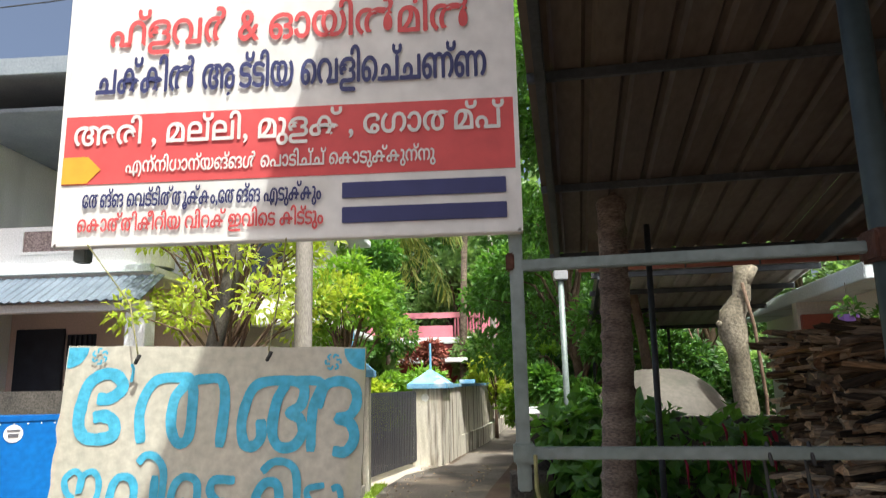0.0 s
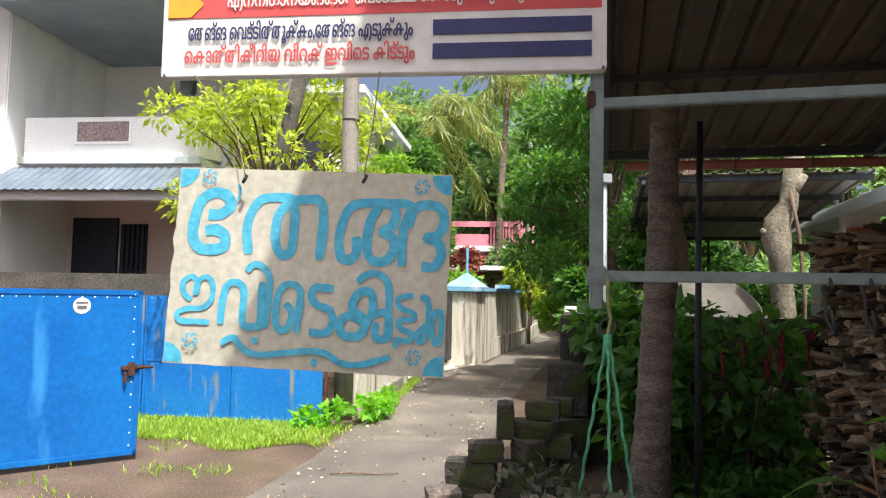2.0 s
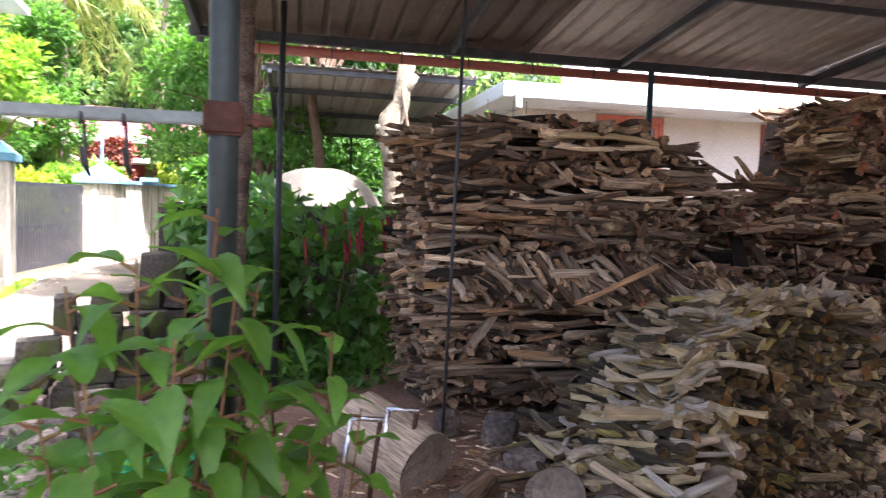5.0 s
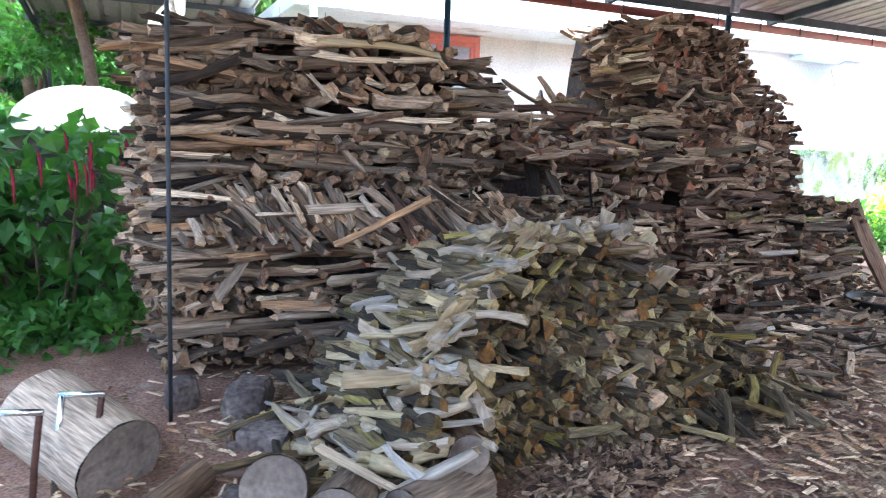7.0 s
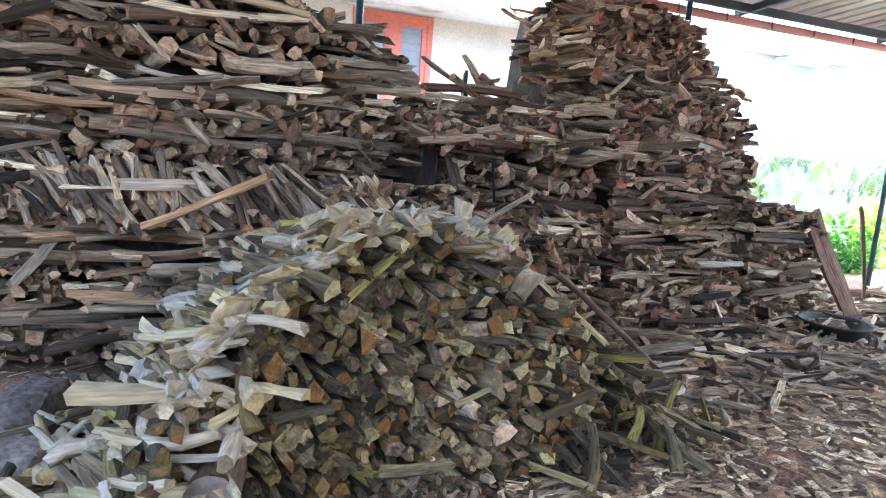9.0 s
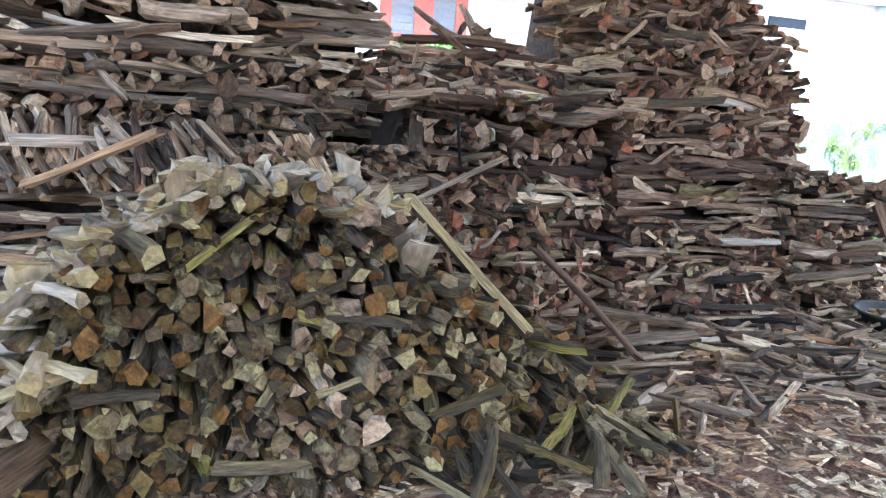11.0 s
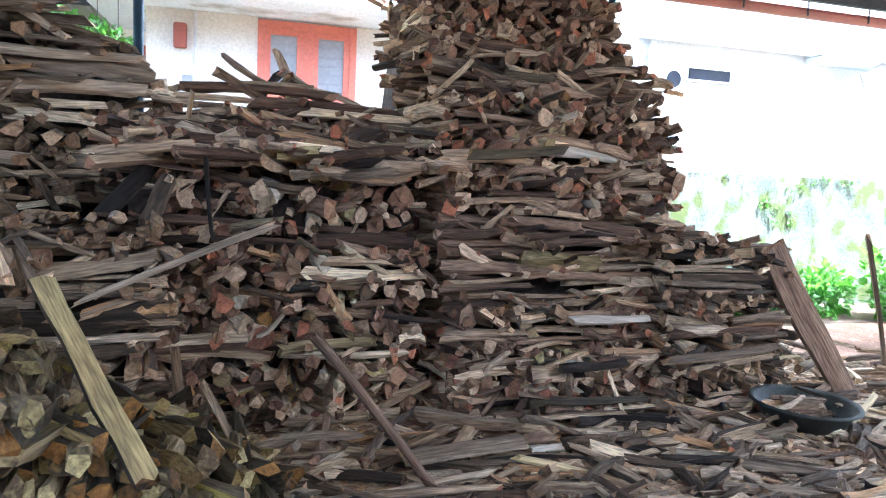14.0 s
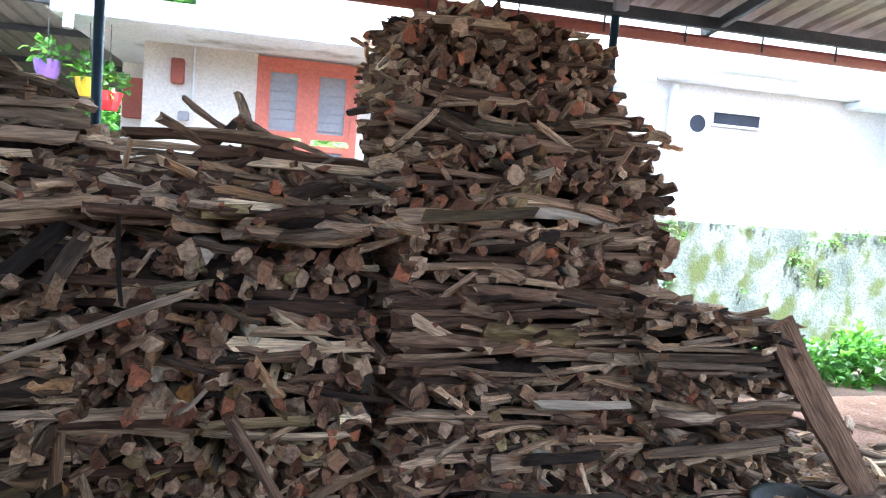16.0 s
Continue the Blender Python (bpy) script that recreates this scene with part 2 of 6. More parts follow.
    "paper": mat("notice_paper", [(.68, .68, .68), (.76, .76, .76)], 8, .8, .03, 30),
    "ink": mat("printed_ink", [(.1, .1, .12), (.14, .14, .16)], 8, .8, .02, 30),
    "green_pl": mat("green_plastic", [(.02, .33, .14), (.03, .42, .2)], 5, .4, .1, 30),
    "ropegreen": mat("green_cord", [(.07, .3, .15), (.13, .42, .24)], 30, .7, .4, 80),
    "rope": mat("jute_cord", [(.2, .2, .08), (.3, .28, .13)], 30, .9, .4, 80),
    "yellow": mat("yellow_plastic", [(.8, .5, .02), (.85, .56, .05)], 4, .4, .05, 30),
    "purple": mat("purple_plastic", [(.25, .13, .45), (.32, .18, .55)], 4, .4, .05, 30),
    "redp": mat("red_plastic", [(.6, .03, .03), (.68, .05, .05)], 4, .4, .05, 30),
    "basin": mat("dark_rubber_basin", [(.03, .035, .03), (.06, .065, .055)], 6, .6, .3, 40),
    "pipe": mat("white_pipe", [(.65, .66, .66), (.75, .75, .74)], 3, .4, .05, 30),
    "grey": mat("grey_plastic", [(.3, .31, .33), (.38, .39, .41)], 3, .5, .05, 30),
    "hole": mat("dark_opening", [(.02, .025, .04), (.04, .045, .06)], 3, .8, .05, 30),
    "wire": mat("cable", [(.03, .03, .03), (.05, .05, .05)], 3, .6, .05, 30),
    "stem": mat("reddish_stem", [(.14, .05, .03), (.17, .12, .04)], 10, .6, .2, 40),
    "twig": mat("brown_twig", [(.1, .06, .04), (.19, .13, .09)], 10, .85, .4, 40),
    "flower": mat("crimson_catkin", [(.22, .01, .03), (.32, .02, .05)], 20, .9, .6, 80),
    "l_bright": leafmat("bright_leaf", (.1, .22, .02), (.2, .34, .04)),
    "l_yel": leafmat("yellow_green_leaf", (.2, .3, .03), (.36, .42, .06), .4),
    "l_mid": leafmat("mid_green_leaf", (.04, .12, .02), (.09, .2, .035)),
    "l_deep": leafmat("deep_green_leaf", (.02, .065, .012), (.05, .12, .025), .25),
    # leaf green lightened to carry the haze of distance in its colour
    "l_far": leafmat("haze_paled_leaf", (.08, .15, .06), (.17, .27, .11), .4),
    "l_palm": leafmat("palm_leaf", (.12, .17, .04), (.28, .3, .1), .3),
    "l_herb": leafmat("soft_herb_leaf", (.05, .14, .02), (.12, .25, .04), .4),
    "l_lush": leafmat("lush_leaf", (.09, .27, .02), (.2, .42, .03), .45),
    "l_dark": leafmat("purple_green_leaf", (.03, .05, .025), (.09, .09, .05), .15),
    "grass": leafmat("grass_blade", (.16, .28, .03), (.3, .42, .06), .35),
}


# ---- building helpers ----
def grained(me, coords=None):
    """Gives a wooden mesh the coordinates that its grain follows: its own, or those of the pieces in it."""
    if any(m and m.node_tree.nodes.get("Attribute") for m in me.materials):
        at = me.attributes.get("grain") or me.attributes.new("grain", "FLOAT_VECTOR", "POINT")
        at.data.foreach_set("vector", [c for v in (coords or [v.co for v in me.vertices]) for c in v])
    return me


def mesh_of(name, verts, faces, mats, mi=None, smooth=False):
    me = bpy.data.meshes.new(name)
    me.from_pydata([tuple(v) for v in verts], [], faces)
    for m in (mats if isinstance(mats, (list, tuple)) else [mats]):
        me.materials.append(m)
    if mi is not None:
        me.polygons.foreach_set("material_index", mi)
    if smooth:
        me.polygons.foreach_set("use_smooth", [True] * len(me.polygons))
    me.update()
    return grained(me)


def part(name, bm, material, parent=None, label="", smooth=False):
    """One bmesh, or mesh data, as one mesh object under a thing."""
    if isinstance(bm, bmesh.types.BMesh):
        me = bpy.data.meshes.new(name)
        bm.to_mesh(me)
        bm.free()
        me.materials.append(material)
        if smooth:
            me.polygons.foreach_set("use_smooth", [True] * len(me.polygons))
        grained(me)
    else:
        me = bm
    ob = new(name, me)
    ob.parent = parent
    return tagged(ob, label) if label else ob


def thing(name, label, category, at=(0, 0, 0), rz=0, group="", kind=""):
    e = new(name)
    e.matrix_world = pose(*at, 0, 0, rz)
    e.empty_display_size = 0.1
    return tagged(e, label, category, group, kind)


def box(x0, y0, z0, x1, y1, z1, bevel=0.0):
    bm = bmesh.new()
    bmesh.ops.create_cube(bm, size=1)
    bmesh.ops.transform(bm, verts=bm.verts, matrix=Matrix.Translation(((x0 + x1) / 2, (y0 + y1) / 2, (z0 + z1) / 2)) @ Matrix.Diagonal((x1 - x0, y1 - y0, z1 - z0, 1)))
    if bevel:
        bmesh.ops.bevel(bm, geom=bm.edges[:], offset=bevel, segments=2, affect="EDGES")
    return bm


def joined(*bms):
    out = bmesh.new()
    for b in bms:
        me = bpy.data.meshes.new("t")
        b.to_mesh(me)
        b.free()
        out.from_mesh(me)
        bpy.data.meshes.remove(me)
    return out


def tube(points, radii, sides=8, caps=True, bm=None):
    """A tube through points with a radius at each."""
    bm = bm or bmesh.new()
    pts = [Vector(p) for p in points]
    if not isinstance(radii, (list, tuple)):
        radii = [radii] * len(pts)
    rings, side = [], None
    for i, p in enumerate(pts):
        d = (pts[min(i + 1, len(pts) - 1)] - pts[max(i - 1, 0)]).normalized()
        if side is None or abs(side.dot(d)) > 0.95:
            side = d.orthogonal().normalized()
        side = (side - d * side.dot(d)).normalized()
        up = d.cross(side)
        rings.append([bm.verts.new(p + (side * math.cos(2 * math.pi * k / sides) + up * math.sin(2 * math.pi * k / sides)) * radii[i]) for k in range(sides)])
    for a, b in zip(rings, rings[1:]):
        for k in range(sides):
            bm.faces.new((a[k], a[(k + 1) % sides], b[(k + 1) % sides], b[k]))
    if caps:
        bm.faces.new(rings[0][::-1])
        bm.faces.new(rings[-1])
    return bm


def bar(a, b, w, h):
    """A square tube from a to b."""
    a, b = Vector(a), Vector(b)
    d = b - a
    bm = box(-w / 2, -h / 2, 0, w / 2, h / 2, d.length, min(w, h) * 0.12)
    bmesh.ops.transform(bm, verts=bm.verts, matrix=Matrix.Translation(a) @ d.to_track_quat("Z", "Y").to_matrix().to_4x4())
    return bm


def wall_prism(pts, z0, z1, thick):
    """A wall along a polyline, thick to its left."""
    bm = bmesh.new()
    P = [Vector((x, y, 0)) for x, y in pts]
    off = []
    for i, p in enumerate(P):
        d = (P[min(i + 1, len(P) - 1)] - P[max(i - 1, 0)]).normalized()
        off.append(p + Vector((-d.y, d.x, 0)) * thick)
    rows = []
    for i in range(len(P)):
        rows.append([bm.verts.new((q.x, q.y, z)) for q, z in ((P[i], z0), (P[i], z1), (off[i], z1), (off[i], z0))])
    for a, b in zip(rows, rows[1:]):
        for k in range(4):
            bm.faces.new((a[k], b[k], b[(k + 1) % 4], a[(k + 1) % 4]))
    bm.faces.new(rows[0])
    bm.faces.new(rows[-1][::-1])
    bmesh.ops.recalc_face_normals(bm, faces=bm.faces[:])
    return bm


# ---- ground, lane, shed floor ----
def sheet(name, pts, z, material, label, category):
    me = mesh_of(name, [(x, y, z) for x, y in pts], [tuple(range(len(pts)))], material)
    return tagged(new(name, me), label, category, kind="structure")


sheet("ground", [(-400, -400), (400, -400), (400, 400), (-400, 400)], 0.0, M["soil"], "reddish bare soil reaching to the horizon", "ground")
laneL = [(-2.6, -8), (-2.3, 3.5), (-2.05, 6.6), (-2.0, 9), (-1.95, 12), (-1.75, 14.5), (-0.85, 16.4), (0.5, 29), (2.4, 52)]
laneR = [(-0.45, -8), (-0.4, 3.5), (-0.35, 6.6), (-0.3, 9.5), (0.0, 12.5), (0.45, 16), (0.8, 19), (1.5, 29), (3.6, 52)]
n = len(laneL)
lv = [(x, y, 0.006) for x, y in laneL] + [(x, y, 0.006) for x, y in laneR]
tagged(new("road", mesh_of("road", lv, [(i, n + i, n + i + 1, i + 1) for i in range(n - 1)], M["road"])), "worn grey asphalt lane with dusty edges", "road", kind="structure")
sheet("pavement", [(-2.9, 12.6), (-1.93, 12.3), (-1.72, 14.5), (-0.9, 16.3), (-2.6, 16.4)], 0.012, M["apron"], "pale concrete apron before the black gate", "pavement")


def rough_patch(x0, y0, x1, y1, step, amp, base, seed):
    nx, ny = int((x1 - x0) / step), int((y1 - y0) / step)
    vs, fs = [], []
    for j in range(ny + 1):
        for i in range(nx + 1):
            x, y = x0 + (x1 - x0) * i / nx, y0 + (y1 - y0) * j / ny
            e = min(i, j, nx - i, ny - j) / 4
            h = base + amp * (noise.noise((x * 1.3, y * 1.3, seed)) + 0.6 * noise.noise((x * 5, y * 5, seed)) + 0.4 * noise.noise((x * 13, y * 13, seed)))
            vs.append((x, y, h if e >= 1 else h * e - 0.02 * (1 - e)))
    fs = [(j * (nx + 1) + i, j * (nx + 1) + i + 1, (j + 1) * (nx + 1) + i + 1, (j + 1) * (nx + 1) + i) for j in range(ny) for i in range(nx)]
    return vs, fs


v_, f_ = rough_patch(0.1, -2.5, 13, 6.0, 0.08, 0.018, 0.03, 3)
tagged(new("floor", mesh_of("floor", v_, f_, M["floor"], smooth=True)), "trodden red-brown shed floor littered with chips", "floor", kind="structure")

# ---- the shed, in a frame turned with its rear beam ----
SHED = pose(0, 6.2, 0, 0, 0, -6.5)
# ROOF_F runs the roof on unseen behind the path, to reduce frontal light
ROOF_L, ROOF_R, ROOF_F, SLOPE, EAVE = 0.65, 13.5, -8.2, 0.125, 2.99


def roof_z(v):
    return EAVE - SLOPE * v


def corrugated(u0, u1, v0, v1, z0, z1, pitch=0.2, rib=0.03, axis="v"):
    """A trapezoid-ribbed sheet; ribs run from v0 to v1."""
    us, k = [], u0
    while k < u1:
        for d, h in ((0, 0), (0.35, 0), (0.45, rib), (0.6, rib), (0.7, 0)):
            us.append((min(u1, k + d * pitch), h))
        k += pitch
    us.append((u1, 0))
    vs = [(u, v, z + h) for v, z in ((v0, z0), (v1, z1)) for u, h in us]
    m = len(us)
    fs = [(i, i + 1, m + i + 1, m + i) for i in range(m - 1)]
    return vs, fs


shed = thing("shed", "open steel shed with a ribbed metal sheet roof and red gutter", "shed", kind="structure")
shed.matrix_world = SHED
k = ROOF_L
sheet_no = 0
while k < ROOF_R:
    w = min(1.0, ROOF_R - k)
    vs, fs = corrugated(k, k + w, 0.22, ROOF_F, roof_z(0.22) + 0.004 * (sheet_no % 2), roof_z(ROOF_F) + 0.004 * (sheet_no % 2))
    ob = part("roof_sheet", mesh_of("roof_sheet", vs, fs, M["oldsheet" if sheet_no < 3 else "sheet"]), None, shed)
    so = ob.modifiers.new("thick", "SOLIDIFY")
    so.thickness = 0.003
    k += w
    sheet_no += 1
part("rear_beam", joined(bar((ROOF_L, 0, 2.9), (ROOF_R, 0, 2.9), .06, .08)), M["steel"], shed)
for v in (-1.45, -2.9, -4.3, -5.7, -7.5):
    part("purlin", bar((ROOF_L, v, roof_z(v) - .03), (ROOF_R, v, roof_z(v) - .03), .035, .05), M["steel"], shed)
for u in (0.72, 2.88, 4.52, 6.63, 8.83, 11.0, 13.2):
    part("rafter", bar((u, .2, roof_z(.2) - .085), (u, ROOF_F, roof_z(ROOF_F) - .085), .05, .07), M["steel"], shed)
# gutter along the rear eave
gv, gf = [], []
for i in range(9):
    a = math.pi * i / 8
    gv += [(ROOF_L + .25, .2 + .065 * math.cos(a), 2.87 - .075 * math.sin(a)), (ROOF_R, .2 + .065 * math.cos(a), 2.84 - .075 * math.sin(a))]
gf = [(2 * i, 2 * i + 1, 2 * i + 3, 2 * i + 2) for i in range(8)]
g = part("gutter", mesh_of("gutter", gv, gf, M["gutter"], smooth=True), None, shed, "red-brown plastic gutter")
g.modifiers.new("thick", "SOLIDIFY").thickness = .005
for u in [1.2 + .62 * i for i in range(20)]:
    part("gutter_bracket", box(u, .115, 2.78, u + .012, .125, 2.98), M["steel"], shed)
for u, r, m_ in ((4.84, .03, "bluepole"), (8.05, .03, "bluepole"), (11.3, .03, "bluepole")):
    part("rear_post", tube([(u, 0, 0), (u, 0, 2.86)], r, 12), M[m_], shed, smooth=True)
part("beam_box", joined(box(8.0, -.1, 2.88, 8.1, -.045, 3.0, .008), tube([(8.05, -.1, 2.94), (8.05, -.112, 2.94)], .02, 12)), M["grey"], shed, "small grey box fixed on the beam")
# added out of view: keeps light off the fronts of the stacks
tagged(part("wall_south", wall_prism([(13.6, -2.9), (1.6, -1.5)], 0, 2.75, .2), M["poleconc"], None), "plain grey wall added unseen behind the path to block light", "wall", kind="structure")
# front post with its clamps, cross rails and the rods
post = thing("front_post", "round grey-green steel post with rusty clamps", "post", (.83, 1.27, 0))
part("tube", tube([(0, 0, 0), (0, 0, 3.55)], .027, 16), M["post"], post, smooth=True)
for z in (1.69, 2.06):
    part("clamp", joined(box(-.036, -.036, z - .03, .036, .036, z + .03, .006), tube([(.04, -.02, z), (.085, -.02, z)], .011, 8), box(.05, -.03, z - .012, .062, .03, z + .012)), M["rust"], post, "rusty square clamp")
rail = thing("sign_frame", "grey square steel tube frame that carries the signs", "frame", (.15, 1.37, 0))
part("upright", bar((0, 0, 1.62), (0, 0, 3.0), .027, .027), M["galv"], rail)
part("rail", bar((.012, 0, 1.69), (.65, -.09, 1.69), .023, .023), M["galv"], rail)
part("rail", bar((.012, 0, 2.06), (.65, -.09, 2.06), .023, .023), M["galv"], rail)
part("upright", bar((-.94, .02, 2.1), (-.94, .02, 3.0), .03, .03), M["galv"], rail)
part("rail", bar((-.94, .02, 2.72), (0, .02, 2.72), .026, .026), M["galv"], rail)
part("bracket", box(-.021, -.021, 2.05, -.004, .012, 2.085, .003), M["rust"], rail, "rust-stained weld")
part("bracket", box(-.02, -.02, 1.67, .022, .02, 1.71, .004), M["galv"], rail)
for x in (.44, .51):
    hk = thing("wire_hook", "bent black wire hook hanging from the rail", "hook", (.15 + x, 1.37 - x * .14, 1.70), group="wire hooks")
    part("wire", tube([(0, -.018, -.03), (0, 0, .008), (0, .02, -.02), (.004, .02, -.09), (.012, .0, -.12), (.004, -.015, -.1), (0, -.012, -.07)], .0035, 6), M["wire"], hk, smooth=True)
rod = thing("steel_pole", "slim black steel pole reaching to the roof", "pole", (1.3, 5.3, 0))
part("tube", tube([(0, 0, 0), (.01, 0, 1.5), (.03, 0, 3.0)], .024, 10), M["steel"], rod, smooth=True)
rod = thing("prop_rod", "thin rusty rod propping the roof by the firewood", "rod", (2.24, 3.93, 0))
part("tube", tube([(-.03, 0, .02), (0, 0, 1.5), (.03, 0, 3.1)], .011, 8), M["steel"], rod, smooth=True)

# ---- firewood ----
rng = random.Random(7)
BILLET_L, BILLET_R = .5, .03


def log_mesh(kind, mats, i):
    """A billet along x, half a metre long and 3 cm in radius, to be scaled: kind round or split."""
    n_ = rng.choice((6, 7, 8)) if kind == "round" else rng.choice((4, 4, 5))
    base = [(2 * math.pi * k_ / n_ + rng.uniform(-.22, .22), (1 if kind == "round" else rng.uniform(.6, 1.35)) * rng.uniform(.86, 1.14)) for k_ in range(n_)]
    rings, vs = [], []
    b1, b2 = rng.uniform(-.8, .8), rng.uniform(-.8, .8)
    j1, j2 = rng.uniform(-.5, .5), rng.uniform(-.5, .5)
    for s in (-.5, -.25, .02, .27, .5):
        bend = (1 - 4 * s * s) * (1 + j1 * 3 * s)
        tw = s * rng.uniform(-.3, .3)
        ring = []
        for a, r in base:
            rr = r * rng.uniform(.78, 1.2) * (1 - .2 * s)
            ring.append(len(vs))
            vs.append((.5 * s + (rng.uniform(-.03, .03) if abs(s) == .5 else 0), BILLET_R * (rr * math.cos(a + tw) + b1 * bend * 1.1), BILLET_R * (rr * math.sin(a + tw) + b2 * bend * 1.1)))
        rings.append(ring)
    fs, mi = [], []
    barky = [kind == "round" or rng.random() < .45 for _ in range(n_)]
    for a, b in zip(rings, rings[1:]):
        for k_ in range(n_):
            fs.append((a[k_], a[(k_ + 1) % n_], b[(k_ + 1) % n_], b[k_]))
            mi.append(0 if barky[k_] else 1)
    fs += [tuple(rings[0][::-1]), tuple(rings[-1])]
    mi += [2, 2]
    me = mesh_of("log", vs, fs, mats, mi)
    if kind == "round":
        me.polygons.foreach_set("use_smooth", [m_ != 2 for m_ in mi])
    return me


def log_set(mats):
    return [log_mesh("round" if i < 16 else "split", mats, i) for i in range(32)]


SETS = {"grey": log_set([M["bark"], M["split"], M["end"]]), "red": log_set([M["rbark"], M["split"], M["rend"]]), "yellow": log_set([M["ybark"], M["ysplit"], M["yend"]]), "pale": log_set([M["blond"], M["blond"], M["fresh"]])}


def log_pose(c, length, r, yaw, pitch=0.0, roll=None):
    roll = rng.uniform(0, 360) if roll is None else roll
    return Matrix.Translation(c) @ Euler((0, radians(-pitch), radians(yaw))).to_matrix().to_4x4() @ Euler((radians(roll), 0, 0)).to_matrix().to_4x4() @ Matrix.Diagonal((length / BILLET_L, r / BILLET_R * rng.uniform(.85, 1.2), r / BILLET_R * rng.uniform(.65, 1.05), 1))


def stack(name, label, logs, kind, core=None, most=300, centre=None):
    """logs: poses, those in front first. The first are parts, the rest one mesh."""
    th = thing(name, label, "firewood", group="stacks of firewood")
    meshes = SETS[kind]
    if centre is not None:
        logs = sorted(logs, key=lambda m_: abs(m_.translation.x - centre) + 2.0 * max(0, m_.translation.y - 4.7))
    if core is not None:
        logs = [m_ for m_ in logs if rng.random() > .06]
    for m_ in logs[:most]:
        other = {"red": "grey", "grey": "red", "yellow": "grey"}.get(kind, kind) if rng.random() < .2 else "yellow" if kind == "red" and rng.random() < .16 else kind
        ob = new("log", rng.choice(SETS["pale" if kind in ("red", "grey") and rng.random() < .05 else other]))
        ob.parent = th
        ob.matrix_world = m_
    vs, fs, mi, grain = [], [], [], []
    for m_ in logs[most:]:
        me = rng.choice(meshes)
        o = len(vs)
        vs += [m_ @ v.co for v in me.vertices]
        shift = Vector((o * .37 % 9, 0, 0))
        grain += [v.co + shift for v in me.vertices]
        fs += [tuple(o + k_ for k_ in p.vertices) for p in me.polygons]
        mi += [p.material_index for p in me.polygons]
    if vs:
        ob = part("log_rest", mesh_of("log_rest", vs, fs, list(meshes[0].materials), mi), None, th)
        grained(ob.data, grain)
        tagged(ob, kind="stuff")
    # the dark filler inside stands in for shade in the gaps
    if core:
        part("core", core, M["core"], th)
    return th


def prism(xs, tops, yf, yb, z0=0.0):
    """A filler whose top follows tops; yf gives the front at a height."""
    bm = bmesh.new()
    rows = []
    for x, t in zip(xs, tops):
        rows.append([bm.verts.new(p) for p in ((x, yf(x, z0), z0), (x, yf(x, t), t), (x, yb, t), (x, yb, z0))])
    for a, b in zip(rows, rows[1:]):
        for k_ in range(4):
            bm.faces.new((a[k_], b[k_], b[(k_ + 1) % 4], a[(k_ + 1) % 4]))
    bm.faces.new(rows[0])
    bm.faces.new(rows[-1][::-1])
    bmesh.ops.recalc_face_normals(bm, faces=bm.faces[:])
    return bm


def lerp(table, x):
    for (a, p), (b, q) in zip(table, table[1:]):
        if x <= b:
            return p + (q - p) * max(0.0, (x - a) / (b - a))
    return table[-1][1]


def courses(x0f, x1f, top, front, z0=0.05, ratio=.5, r0=.028, depth_rows=1, ragged=.08, long_len=(.3, .85), slant=None, zmax=9):
    """Poses of a criss-cross stack: runs of log ends, and logs laid along it."""
    out = []
    z = z0
    while z < zmax:
        ends = rng.random() < ratio
        for _ in range(rng.choice((2, 3, 4)) if ends else rng.choice((1, 2, 2))):
            r = r0 * rng.uniform(.85, 1.2)
            x0, x1 = x0f(z), x1f(z)
            if x1 - x0 < .15:
                z += r * 1.7
                continue
            for row in range(depth_rows):
                x = x0 - rng.uniform(0, ragged)
                while x < x1 + rng.uniform(-.02, ragged):
                    rr = r * rng.choice((.6, .8, .9, 1, 1.1, 1.3, 1.6))
                    wob = .03 * noise.noise((x * 1.7, z * 2, row))
                    if ends and rng.random() < .94 or not ends and rng.random() < .12:
                        L = rng.uniform(.36, .5)
                        if z + wob < top(x) + rng.uniform(-.03, .05):
                            yaw = 90 + rng.gauss(0, 14)
                            out.append(log_pose((x + rr, front(x, z) + L / 2 + rng.gauss(.01, .035) + row * .42, z + wob), L, rr, yaw, rng.gauss(-2, 4)))
                        x += rr * 1.85
                    else:
                        L = max(.16, min(rng.uniform(*long_len), x1 + ragged * rng.random() - x))
                        xm = x + L / 2
                        if z + wob < top(xm) + rng.uniform(-.02, .05):
                            out.append(log_pose((xm, front(xm, z) + rr + rng.gauss(.01, .02) + row * .42, z + wob), L, rr * .9, rng.gauss(0, 6), rng.gauss(0, 3.2)))
                        x += L * (.97 if rng.random() < .8 else .8)
            z += r * 1.55
    return out


def stray(n_, x0f, x1f, front, top, z0, z1):
    # billets that stick out of the face or hang aslant on it
    out = []
    for _ in range(n_):
        z = rng.uniform(z0, z1)
        x = rng.uniform(x0f(z), x1f(z))
        if z > top(x):
            continue
        if rng.random() < .5:
            out.append(log_pose((x, front(x, z) + rng.uniform(-.02, .05), z), rng.uniform(.14, .38), rng.uniform(.012, .026), rng.gauss(0, 14), rng.gauss(0, 24)))
        else:
            L = rng.uniform(.25, .42)
            out.append(log_pose((x, front(x, z) + L / 2 - rng.uniform(.03, .12), z), L, rng.uniform(.014, .03), 90 + rng.gauss(0, 28), rng.gauss(-10, 14)))
    return out


# the long stack at the lane end
topA = [(2.2, 1.98), (2.6, 2.1), (3.2, 2.14), (3.8, 2.12), (4.2, 2.05), (4.5, 1.96), (4.9, 1.84)]
